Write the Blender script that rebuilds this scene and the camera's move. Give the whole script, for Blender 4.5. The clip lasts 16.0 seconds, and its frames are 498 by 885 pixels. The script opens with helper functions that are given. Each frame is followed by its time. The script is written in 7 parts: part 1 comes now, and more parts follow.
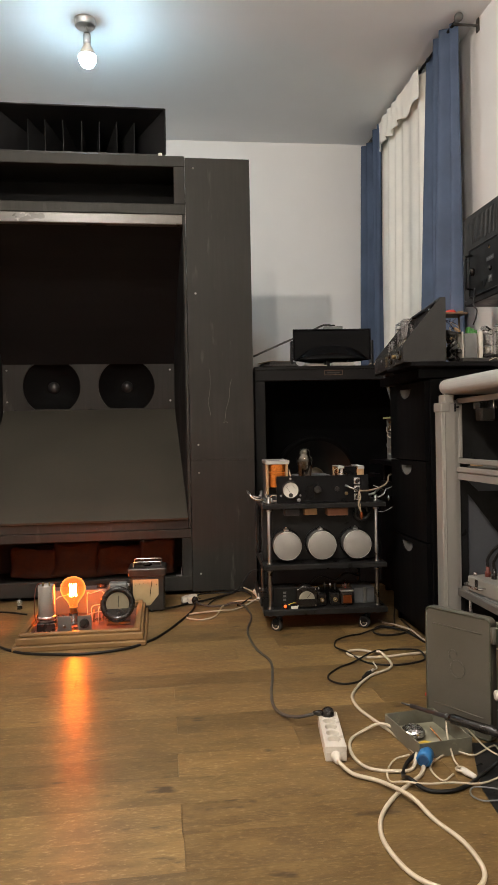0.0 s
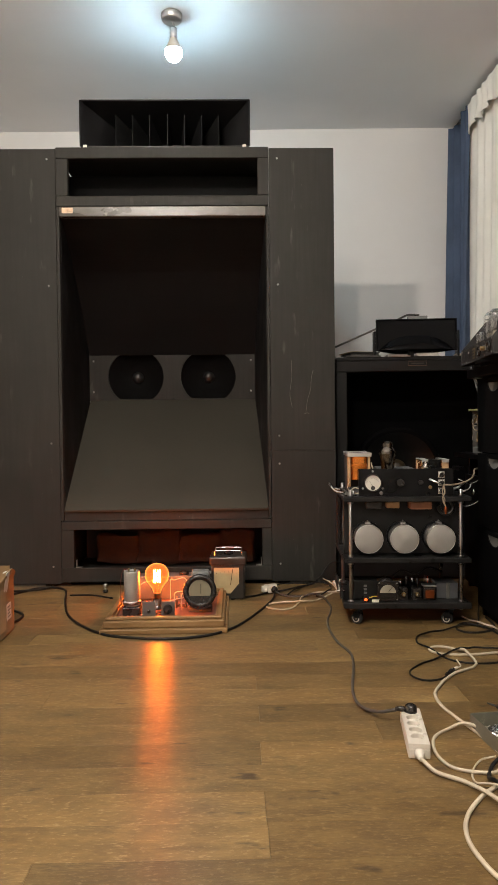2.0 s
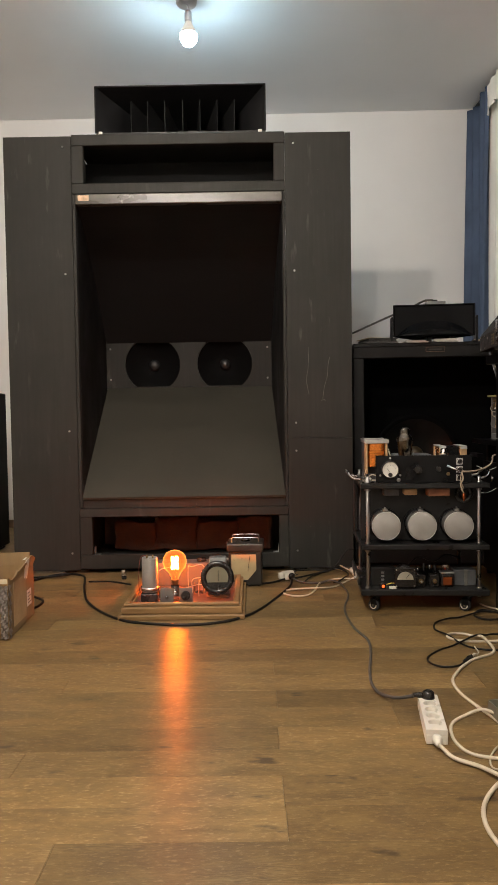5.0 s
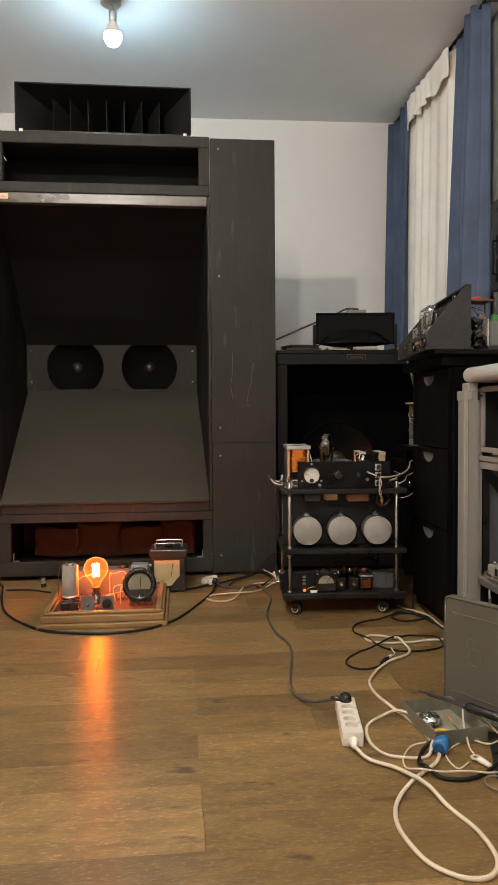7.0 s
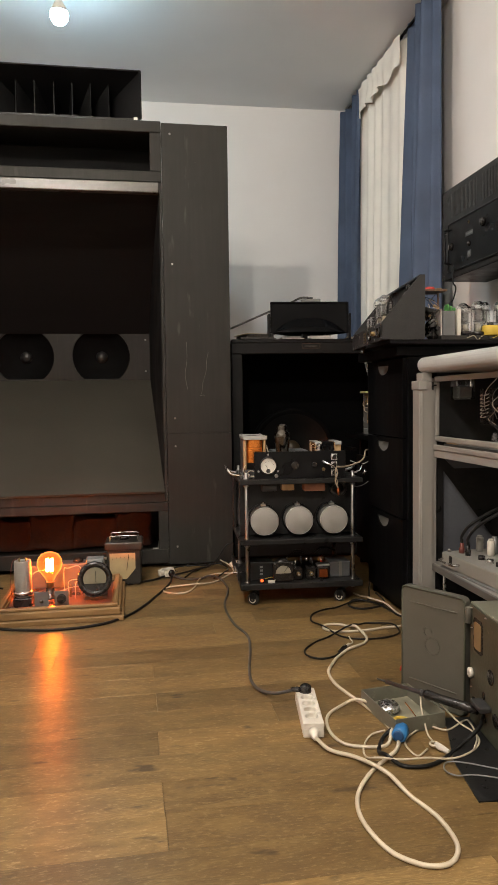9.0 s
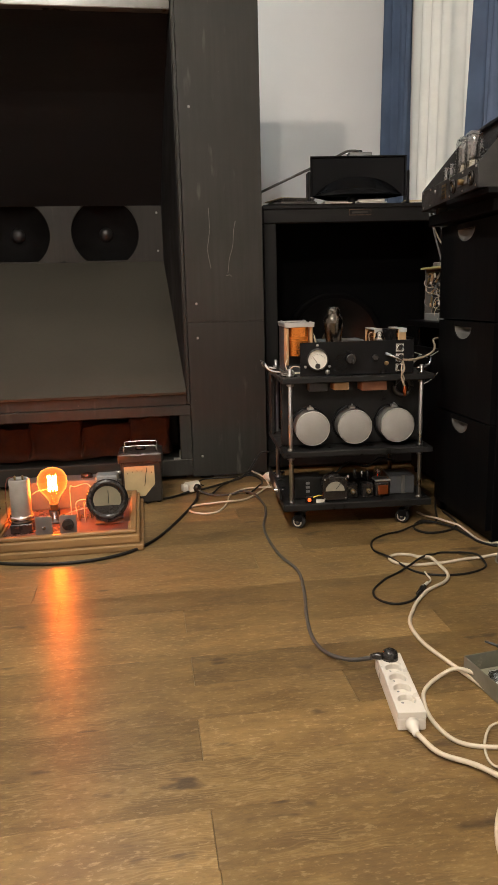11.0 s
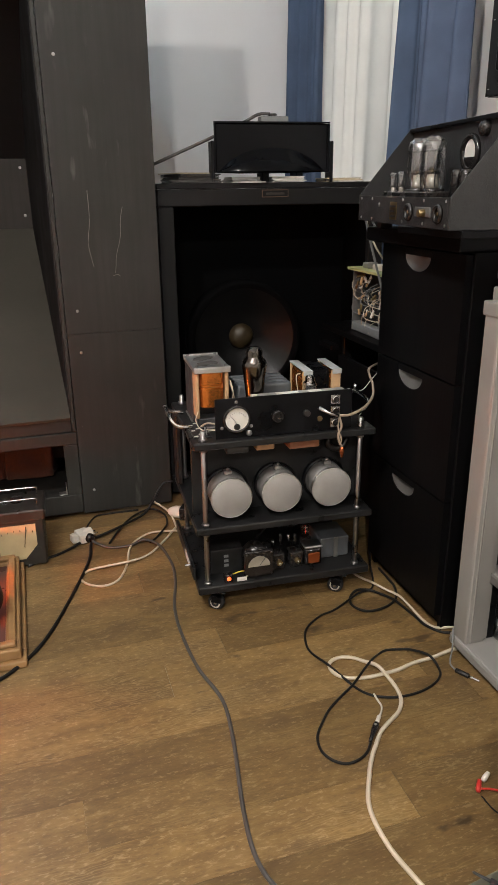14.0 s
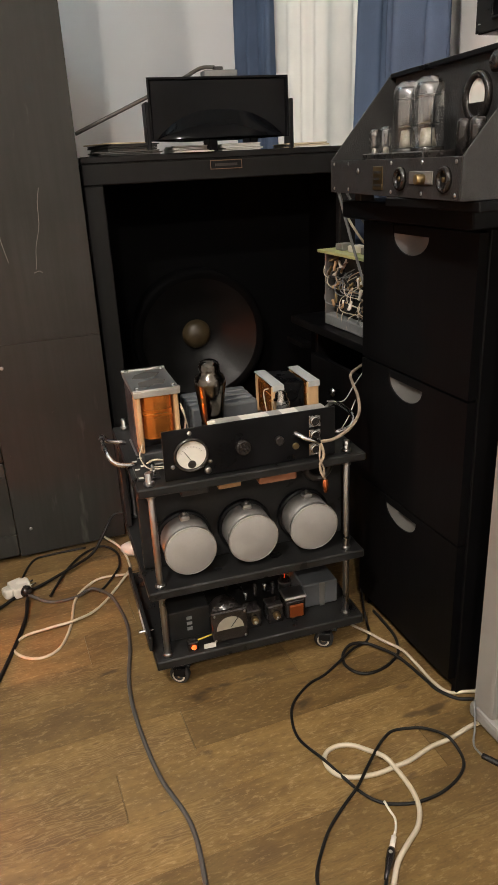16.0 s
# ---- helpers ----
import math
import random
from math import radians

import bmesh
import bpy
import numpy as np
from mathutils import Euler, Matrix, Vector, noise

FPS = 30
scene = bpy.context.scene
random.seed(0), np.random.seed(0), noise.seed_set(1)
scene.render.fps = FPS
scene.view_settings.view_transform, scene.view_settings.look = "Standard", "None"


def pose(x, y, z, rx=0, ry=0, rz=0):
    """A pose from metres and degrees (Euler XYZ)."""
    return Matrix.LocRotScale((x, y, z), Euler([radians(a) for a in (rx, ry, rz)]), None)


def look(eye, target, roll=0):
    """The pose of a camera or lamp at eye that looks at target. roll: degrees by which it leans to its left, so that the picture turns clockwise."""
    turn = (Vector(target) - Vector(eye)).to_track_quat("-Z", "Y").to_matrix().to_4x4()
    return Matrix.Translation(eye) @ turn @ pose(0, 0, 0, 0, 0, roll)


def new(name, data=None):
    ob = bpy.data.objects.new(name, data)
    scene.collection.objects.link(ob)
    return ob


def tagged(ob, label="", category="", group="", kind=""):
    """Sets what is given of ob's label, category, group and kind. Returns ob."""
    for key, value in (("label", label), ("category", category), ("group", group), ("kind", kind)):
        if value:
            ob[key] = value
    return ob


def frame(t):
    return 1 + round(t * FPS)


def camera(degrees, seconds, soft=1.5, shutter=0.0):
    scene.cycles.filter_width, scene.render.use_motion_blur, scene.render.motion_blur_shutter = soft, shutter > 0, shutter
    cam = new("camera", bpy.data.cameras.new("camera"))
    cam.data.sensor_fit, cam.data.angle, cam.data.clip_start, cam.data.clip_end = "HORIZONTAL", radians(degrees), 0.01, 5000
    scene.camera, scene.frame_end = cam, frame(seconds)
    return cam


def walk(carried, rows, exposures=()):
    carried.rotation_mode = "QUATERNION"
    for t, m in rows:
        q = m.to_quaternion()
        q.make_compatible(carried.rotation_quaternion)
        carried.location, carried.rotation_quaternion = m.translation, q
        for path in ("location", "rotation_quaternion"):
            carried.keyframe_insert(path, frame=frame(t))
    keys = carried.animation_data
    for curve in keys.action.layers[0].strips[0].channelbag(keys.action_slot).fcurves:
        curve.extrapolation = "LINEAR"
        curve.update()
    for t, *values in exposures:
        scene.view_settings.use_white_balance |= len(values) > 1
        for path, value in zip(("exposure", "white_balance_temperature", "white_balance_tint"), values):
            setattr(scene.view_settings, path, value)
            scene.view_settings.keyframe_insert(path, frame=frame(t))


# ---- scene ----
cam = camera(39.0, 16.0)
EXPOSURES = ((0, 0.14, 6250, 10), (3, 0.13, 6300, 10), (8, 0.14, 6300, 10), (11, 0.26, 6300, 10), (12.5, 0.33, 5750, 10), (13.5, 0.35, 5750, 10), (16, 0.5, 6150, 10))
PATH = [
    (0, (-0.006, 0.158, 0.769), (0.246, 2.142, 0.751), -1.1),
    (0.5, (-0.017, 0.154, 0.774), (0.187, 2.143, 0.751), -0.8),
    (1, (-0.018, 0.148, 0.782), (0.13, 2.142, 0.751), -0.7),
    (1.5, (-0.027, 0.149, 0.788), (0.062, 2.146, 0.744), -0.6),
    (2, (-0.028, 0.151, 0.782), (0.007, 2.15, 0.734), -0.6),
    (2.5, (-0.036, 0.147, 0.782), (-0.038, 2.147, 0.73), -0.8),
    (3, (-0.046, 0.142, 0.79), (-0.069, 2.141, 0.73), -1.1),
    (5.3, (-0.028, 0.151, 0.781), (-0.0351, 2.1492, 0.6969), -0.69),
    (5.5, (-0.028, 0.151, 0.781), (-0.016, 2.15, 0.698), -0.7),
    (6, (-0.019, 0.149, 0.787), (0.049, 2.146, 0.701), -0.3),
    (6.5, (-0.014, 0.147, 0.794), (0.119, 2.141, 0.712), -0.2),
    (7, (-0.012, 0.146, 0.798), (0.181, 2.135, 0.717), -0.4),
    (7.5, (-0.012, 0.149, 0.798), (0.238, 2.132, 0.72), -0.6),
    (8, (-0.013, 0.146, 0.811), (0.28, 2.123, 0.724), -0.4),
    (8.2, (-0.013, 0.146, 0.811), (0.2936, 2.1202, 0.7191), -0.36),
    (10.3, (-0.039, 0.408, 0.795), (0.291, 2.3616, 0.5225), -0.59),
    (10.5, (-0.027, 0.482, 0.786), (0.283, 2.432, 0.468), -0.9),
    (10.8, (-0.044, 0.622, 0.757), (0.2496, 2.5638, 0.3793), -1.19),
    (11, (-0.039, 0.71, 0.755), (0.243, 2.648, 0.348), -1.5),
    (11.2, (-0.03, 0.755, 0.799), (0.2531, 2.6857, 0.3595), -1.33),
    (11.5, (-0.043, 0.764, 0.925), (0.272, 2.673, 0.418), -1.3),
    (11.8, (-0.062, 0.78, 1.056), (0.2834, 2.6638, 0.4792), -1.28),
    (12, (-0.065, 0.776, 1.085), (0.299, 2.652, 0.495), -0.9),
    (12.5, (-0.034, 0.846, 1.1), (0.37, 2.702, 0.474), -0.6),
    (12.8, (0.025, 0.922, 1.11), (0.4493, 2.7673, 0.4677), -0.61),
    (13, (0.049, 0.971, 1.11), (0.482, 2.815, 0.467), -0.6),
    (13.2, (0.062, 1.009, 1.106), (0.5077, 2.8476, 0.4575), -0.59),
    (13.5, (0.072, 1.082, 1.1), (0.585, 2.893, 0.423), -0.2),
    (13.7, (0.058, 1.157, 1.102), (0.6054, 2.9564, 0.4213), -0.28),
    (14, (0.027, 1.249, 1.102), (0.586, 3.044, 0.42), -0.7),
    (14.5, (0.022, 1.348, 1.088), (0.581, 3.139, 0.395), -1.6),
    (15, (0.081, 1.459, 1.076), (0.649, 3.244, 0.375), -2.2),
    (15.5, (0.14, 1.559, 1.085), (0.732, 3.326, 0.359), -2.7),
    (16, (0.171, 1.619, 1.085), (0.803, 3.367, 0.344), -2.9),
]
walk(cam, [(t, look(eye, target, roll)) for t, eye, target, roll in PATH], EXPOSURES)

# ---- world and lamps ----
world = bpy.data.worlds.new("world")
scene.world = world
world.use_nodes = True
world.node_tree.nodes["Background"].inputs[0].default_value = (0.02, 0.025, 0.04, 1)
world.node_tree.nodes["Background"].inputs[1].default_value = 0.5
BULB_COOL = 225.0     # glow of the ceiling bulb over the tall cabinet
BULB_WARM = 1800.0     # glow of the ceiling bulb in the middle of the room
BULB_BACK = 2050.0     # glow of the ceiling bulb at the back of the room
AMBER = 4.5          # glow of the amber bulb's coated globe
FILAMENT = 700.0      # glow of the amber bulb's filament


# ---- materials ----
def ramp(nt, src, lo, hi, a, b):
    n = nt.nodes.new("ShaderNodeMapRange")
    n.inputs[1].default_value, n.inputs[2].default_value = lo, hi
    n.inputs[3].default_value, n.inputs[4].default_value = a, b
    nt.links.new(src, n.inputs[0])
    return n.outputs[0]


def noise_tex(nt, vec, scale, detail=4.0, rough=0.55):
    n = nt.nodes.new("ShaderNodeTexNoise")
    n.inputs["Scale"].default_value, n.inputs["Detail"].default_value = scale, detail
    n.inputs["Roughness"].default_value = rough
    nt.links.new(vec, n.inputs["Vector"])
    return n.outputs["Fac"]


def mixc(nt, fac, a, b, mode="MIX"):
    n = nt.nodes.new("ShaderNodeMix")
    n.data_type, n.blend_type = "RGBA", mode
    for sock, v in ((n.inputs[0], fac), (n.inputs[6], a), (n.inputs[7], b)):
        if isinstance(v, bpy.types.NodeSocket):
            nt.links.new(v, sock)
        elif isinstance(v, (int, float)):
            sock.default_value = v
        else:
            sock.default_value = (*v, 1)
    return n.outputs[2]


def stretched(nt, sx, sy, sz):
    tc = nt.nodes.new("ShaderNodeTexCoord")
    mp = nt.nodes.new("ShaderNodeMapping")
    mp.inputs["Scale"].default_value = (sx, sy, sz)
    nt.links.new(tc.outputs["Object"], mp.inputs["Vector"])
    return mp.outputs[0]


def mk(name, color, rough=0.5, metal=0.0, var=0.25, scale=8.0, fine=120.0, bump=0.06, wear=None, wear_at=0.62,
       sx=1.0, sy=1.0, sz=1.0, coat=0.0, rvar=0.12, spec=0.5):
    """Painted, metal, wood or cloth surface with large stains, fine grain, uneven gloss and slight relief."""
    m = bpy.data.materials.new(name)
    m.use_nodes = True
    nt = m.node_tree
    p = nt.nodes["Principled BSDF"]
    vec = stretched(nt, sx, sy, sz)
    big, small = noise_tex(nt, vec, scale), noise_tex(nt, vec, fine, 3.0)
    dark = tuple(c * (1 - var) for c in color)
    light = tuple(min(1.0, c * (1 + var)) for c in color)
    c = mixc(nt, ramp(nt, big, 0.32, 0.68, 0, 1), dark, light)
    c = mixc(nt, ramp(nt, small, 0.3, 0.7, 0, 0.35), c, dark)
    if wear:
        spots = noise_tex(nt, vec, scale * 2.3, 6.0, 0.7)
        c = mixc(nt, ramp(nt, spots, wear_at, wear_at + 0.1, 0, 0.8), c, wear)
    nt.links.new(c, p.inputs["Base Color"])
    nt.links.new(ramp(nt, big, 0.3, 0.7, max(0.02, rough - rvar), min(1, rough + rvar)), p.inputs["Roughness"])
    p.inputs["Metallic"].default_value = metal
    p.inputs["Specular IOR Level"].default_value = spec
    p.inputs["Coat Weight"].default_value = coat
    if bump:
        b = nt.nodes.new("ShaderNodeBump")
        b.inputs["Strength"].default_value, b.inputs["Distance"].default_value = bump, 0.004
        nt.links.new(small, b.inputs["Height"])
        nt.links.new(b.outputs[0], p.inputs["Normal"])
    return m


def glow(name, color, strength):
    m = bpy.data.materials.new(name)
    m.use_nodes = True
    p = m.node_tree.nodes["Principled BSDF"]
    p.inputs["Base Color"].default_value = (*color, 1)
    p.inputs["Emission Color"].default_value = (*color, 1)
    p.inputs["Emission Strength"].default_value = strength
    return m


def glass(name, color=(1, 1, 1), rough=0.02, ior=1.45):
    m = bpy.data.materials.new(name)
    m.use_nodes = True
    p = m.node_tree.nodes["Principled BSDF"]
    p.inputs["Base Color"].default_value = (*color, 1)
    p.inputs["Roughness"].default_value = rough
    p.inputs["IOR"].default_value = ior
    p.inputs["Transmission Weight"].default_value = 1.0
    return m


WALL = mk("wall_paint", (0.84, 0.82, 0.80), 0.75, var=0.04, scale=1.5, fine=260, bump=0.12, spec=0.3)
CEIL = mk("ceiling_paint", (0.85, 0.86, 0.87), 0.8, var=0.04, scale=1.2, fine=300, bump=0.08, spec=0.25)


def scuffed_plywood():
    """Thin black stain on plywood: cloudy tone, fine upright grain, chalky upright rub marks in scattered patches."""
    m = bpy.data.materials.new("black_stained_plywood")
    m.use_nodes = True
    nt = m.node_tree
    p = nt.nodes["Principled BSDF"]
    flat = stretched(nt, 1, 1, 1)
    cloud = noise_tex(nt, flat, 3.2, 5.0, 0.6)
    grain = noise_tex(nt, stretched(nt, 60, 60, 3.0), 1.0, 4.0, 0.6)
    rubs = noise_tex(nt, stretched(nt, 26, 26, 5.5), 1.0, 3.0, 0.5)
    where = noise_tex(nt, flat, 2.1, 2.0, 0.5)
    specks = noise_tex(nt, flat, 75, 2.0, 0.5)
    c = mixc(nt, ramp(nt, cloud, 0.3, 0.7, 0, 1), (0.0200, 0.0194, 0.0172), (0.0315, 0.0306, 0.0272))
    c = mixc(nt, ramp(nt, grain, 0.38, 0.68, 0, 0.4), c, (0.0165, 0.016, 0.014))
    patch = nt.nodes.new("ShaderNodeMath")
    patch.operation = "MULTIPLY"
    nt.links.new(ramp(nt, rubs, 0.62, 0.76, 0, 0.75), patch.inputs[0])
    nt.links.new(ramp(nt, where, 0.48, 0.6, 0, 1), patch.inputs[1])
    c = mixc(nt, patch.outputs[0], c, (0.10, 0.097, 0.088))
    c = mixc(nt, ramp(nt, specks, 0.77, 0.8, 0, 0.7), c, (0.13, 0.125, 0.11))
    nt.links.new(c, p.inputs["Base Color"])
    nt.links.new(ramp(nt, cloud, 0.3, 0.7, 0.48, 0.64), p.inputs["Roughness"])
    p.inputs["Specular IOR Level"].default_value = 0.18
    b = nt.nodes.new("ShaderNodeBump")
    b.inputs["Strength"].default_value, b.inputs["Distance"].default_value = 0.12, 0.003
    nt.links.new(grain, b.inputs["Height"])
    nt.links.new(b.outputs[0], p.inputs["Normal"])
    return m


CAB = scuffed_plywood()
CAB_IN = mk("black_horn_paint", (0.013, 0.0132, 0.0136), 0.62, var=0.25, scale=3, fine=70, bump=0.08, spec=0.14)
# Inside of the square speaker: its depth of shade is put into this near-black.
DEEP_BLACK = mk("shaded_speaker_inside_black", (0.0022, 0.0022, 0.0023), 0.75, var=0.3, scale=4, fine=70, bump=0.06, spec=0.03)
SPEAKER_BLACK = mk("black_speaker_veneer", (0.0095, 0.0093, 0.0091), 0.5, var=0.3, scale=6, fine=80, sz=0.15, bump=0.06, spec=0.12,
                   wear=(0.02, 0.0195, 0.019), wear_at=0.66)
# Light on the lower slope is put into this colour, paler than other walls.
RAMP = mk("light_lifted_ramp_black", (0.058, 0.054, 0.044), 0.42, var=0.16, scale=3.0, fine=80, bump=0.05, spec=0.24)
BAR = mk("worn_dark_metal_bar", (0.09, 0.083, 0.072), 0.34, var=0.35, scale=9, fine=60, sx=0.6, bump=0.12,
         wear=(0.3, 0.28, 0.24), wear_at=0.6)
SCRATCH = mk("bare_scratched_wood", (0.11, 0.105, 0.095), 0.7, var=0.4, scale=40, bump=0)
SCREW = mk("steel_screw", (0.42, 0.41, 0.40), 0.4, 1.0, var=0.1, bump=0)
CONE = mk("paper_cone", (0.0035, 0.0035, 0.0036), 0.75, var=0.2, scale=30, fine=200, spec=0.08)
CAP = mk("grey_dust_cap", (0.018, 0.018, 0.018), 0.4, var=0.15, scale=30)
CAP_BROWN = mk("brown_dust_cap", (0.034, 0.023, 0.008), 0.5, var=0.2, scale=30)
CONE_GREY = mk("grey_felted_cone", (0.006, 0.0059, 0.0057), 0.4, var=0.25, scale=14, fine=160, spec=0.16)
PORT_WOOD = mk("dark_red_brown_port_wood", (0.05, 0.02, 0.011), 0.6, var=0.3, scale=9, fine=80, sx=0.4, bump=0.1)
FIBRE = mk("brown_fibre_wadding", (0.044, 0.018, 0.008), 0.9, var=0.45, scale=16, fine=90, bump=0.5)
HORN = mk("black_horn_lacquer", (0.016, 0.016, 0.017), 0.4, var=0.3, scale=6, fine=60, bump=0.06, spec=0.3,
          wear=(0.03, 0.029, 0.028), wear_at=0.68)
BLACK = mk("black_metal_paint", (0.005, 0.005, 0.0055), 0.35, var=0.25, scale=10, fine=150, bump=0.05, spec=0.16)
BLACK_WOOD = mk("black_brown_veneer", (0.0034, 0.0033, 0.0035), 0.4, var=0.25, scale=6, fine=80, sz=0.15, bump=0.05, spec=0.1)
BLACK_PLATE = mk("black_plate_dusty", (0.0145, 0.0145, 0.0142), 0.36, var=0.35, scale=18, fine=120, bump=0.06, spec=0.22,
                 wear=(0.06, 0.06, 0.06), wear_at=0.67)
CRACKLE = mk("grey_crackle_paint", (0.024, 0.0235, 0.023), 0.5, var=0.2, scale=20, fine=320, bump=0.35, spec=0.25)
STEEL_ROD = mk("dull_steel_rod", (0.34, 0.335, 0.33), 0.34, 1.0, var=0.15, scale=20, bump=0.03)
CHROME = mk("bright_steel", (0.62, 0.62, 0.62), 0.22, 1.0, var=0.1, scale=20, bump=0.02)
ALU = mk("brushed_aluminium", (0.55, 0.55, 0.54), 0.38, 1.0, var=0.15, scale=14, fine=200, bump=0.05)
ALU_DULL = mk("dull_aluminium_can", (0.17, 0.165, 0.155), 0.42, 0.5, var=0.12, scale=18, fine=240, bump=0.06)
CAN_SLEEVE = mk("matt_capacitor_can", (0.3, 0.285, 0.26), 0.5, 0.3, var=0.14, scale=18, fine=240, bump=0.06)
ALU_FACE = mk("matt_aluminium_lid", (0.295, 0.282, 0.263), 0.6, 0.15, var=0.1, scale=16, fine=220, bump=0.06)
GREY = mk("grey_hammered_paint", (0.17, 0.175, 0.175), 0.45, 0.0, var=0.15, scale=12, fine=180, bump=0.2)
SILVER_PAINT = mk("silver_grey_rack_paint", (0.265, 0.252, 0.232), 0.4, 0.15, var=0.05, scale=2, fine=300, bump=0.02)
RACK_CAP = mk("pale_silver_cap_paint", (0.405, 0.412, 0.405), 0.38, 0.1, var=0.03, scale=2, fine=300, bump=0.02)
OLIVE = mk("grey_olive_lid_paint", (0.088, 0.083, 0.067), 0.4, 0.0, var=0.14, scale=6, fine=140, bump=0.08,
           wear=(0.24, 0.23, 0.2), wear_at=0.7)
OLIVE_DARK = mk("dark_olive_chassis", (0.05, 0.053, 0.035), 0.5, 0.1, var=0.3, scale=14, fine=120, bump=0.15,
                wear=(0.2, 0.19, 0.15), wear_at=0.66)
TRAY = mk("green_grey_tray_paint", (0.15, 0.148, 0.112), 0.5, 0.1, var=0.25, scale=12, fine=110, bump=0.1,
          wear=(0.32, 0.3, 0.22), wear_at=0.62)
TRAY_PALE = mk("worn_pale_tray_paint", (0.25, 0.238, 0.175), 0.5, 0.1, var=0.2, scale=14, fine=110, bump=0.08, wear=(0.36, 0.34, 0.26), wear_at=0.6)
COPPER = mk("copper_winding", (0.66, 0.21, 0.035), 0.24, 0.8, var=0.08, scale=5, fine=300, sx=0.2, sy=0.2, sz=4, bump=0.05)
DARK_COPPER = mk("dark_copper_winding", (0.3, 0.075, 0.02), 0.22, 0.7, var=0.15, scale=9, fine=300, bump=0.05)
CHEEK = mk("pale_wood_cheek", (0.46, 0.29, 0.145), 0.65, var=0.2, scale=18, fine=120, sz=0.3, bump=0.1)
CORE = mk("iron_core", (0.06, 0.06, 0.062), 0.5, 0.5, var=0.25, scale=30, fine=260, bump=0.15)
WOOD_FRAME = mk("oak_frame", (0.235, 0.135, 0.052), 0.45, var=0.3, scale=10, fine=70, sx=0.3, bump=0.12)
RED_PANEL = mk("red_brown_panel", (0.095, 0.045, 0.036), 0.3, var=0.25, scale=10, fine=90, bump=0.06)
BAKELITE = mk("black_bakelite", (0.016, 0.014, 0.013), 0.22, var=0.2, scale=14, bump=0.03)
BAKE_BROWN = mk("brown_black_bakelite", (0.018, 0.0165, 0.014), 0.36, var=0.3, scale=14, bump=0.05,
                wear=(0.08, 0.075, 0.065), wear_at=0.64)
DIAL = mk("cream_dial", (0.42, 0.335, 0.18), 0.6, var=0.1, scale=20, bump=0.02)
DIAL_OLD = mk("greyed_dial", (0.27, 0.245, 0.19), 0.6, var=0.12, scale=20, bump=0.02)
DIAL_DIM = mk("browned_dial", (0.165, 0.15, 0.095), 0.6, var=0.12, scale=20, bump=0.02)
DIAL_WHITE = mk("white_dial", (0.62, 0.59, 0.53), 0.55, var=0.06, scale=20, bump=0.02)
WHITE_PLASTIC = mk("white_plastic", (0.62, 0.58, 0.51), 0.35, var=0.05, scale=12, bump=0.02)
CREAM_WIRE = mk("cream_cable_jacket", (0.52, 0.45, 0.34), 0.5, var=0.1, scale=14, bump=0.03)
GREY_WIRE = mk("grey_cable_jacket", (0.065, 0.06, 0.055), 0.5, var=0.15, scale=14, bump=0.05, spec=0.3)
BLACK_WIRE = mk("black_cable_jacket", (0.01, 0.0095, 0.009), 0.45, var=0.2, scale=14, bump=0.05, spec=0.22)
CLOTH_WIRE = mk("cloth_covered_wire", (0.33, 0.255, 0.18), 0.8, var=0.3, scale=60, fine=400, bump=0.3)
BLUE_PLASTIC = mk("blue_plastic", (0.03, 0.17, 0.42), 0.4, var=0.12, scale=14, bump=0.03)
BLUE_DARK = mk("dark_blue_plastic", (0.012, 0.06, 0.17), 0.45, var=0.12, scale=14, bump=0.03)
RED_PLASTIC = mk("red_plastic", (0.5, 0.03, 0.02), 0.4, var=0.12, scale=14, bump=0.03)
GREEN_PLASTIC = mk("green_plastic", (0.06, 0.22, 0.05), 0.4, var=0.12, scale=14, bump=0.03)
YELLOW_PLASTIC = mk("yellow_plastic", (0.6, 0.42, 0.05), 0.45, var=0.12, scale=14, bump=0.03)
PCB = mk("pale_green_circuit_board", (0.42, 0.45, 0.2), 0.5, var=0.15, scale=20, bump=0.05)
BRASS = mk("brass", (0.27, 0.2, 0.1), 0.42, 1.0, var=0.15, scale=20, bump=0.02)
PAPER = mk("off_white_paper", (0.6, 0.575, 0.52), 0.8, var=0.08, scale=8, bump=0.05)
PAPER_BROWN = mk("yellowed_paper", (0.48, 0.40, 0.26), 0.8, var=0.2, scale=8, bump=0.08)
CARD = mk("brown_cardboard", (0.2, 0.122, 0.05), 0.75, var=0.2, scale=7, fine=90, sx=4, bump=0.12)
TAPE = mk("glossy_packing_tape", (0.42, 0.30, 0.18), 0.15, var=0.15, scale=7, bump=0.1)
RUBBER = mk("black_rubber", (0.02, 0.02, 0.02), 0.65, var=0.2, scale=14, bump=0.1)
BOOK_DARK = mk("dark_booklet_cover", (0.03, 0.027, 0.022), 0.5, var=0.5, scale=30, bump=0.05, wear=(0.2, 0.17, 0.12), wear_at=0.62)
FOIL = mk("crumpled_foil", (0.7, 0.7, 0.7), 0.25, 1.0, var=0.15, scale=30, fine=120, bump=0.8)
BLUE_CLOTH = mk("blue_curtain_cloth", (0.088, 0.118, 0.185), 0.85, var=0.18, scale=5, fine=420, bump=0.25, spec=0.2)
SHEER = mk("white_curtain_cloth", (0.93, 0.895, 0.82), 0.85, var=0.06, scale=5, fine=420, bump=0.2, spec=0.2)
NIGHT = mk("night_outside", (0.01, 0.012, 0.02), 0.9, var=0.3, scale=1, bump=0)
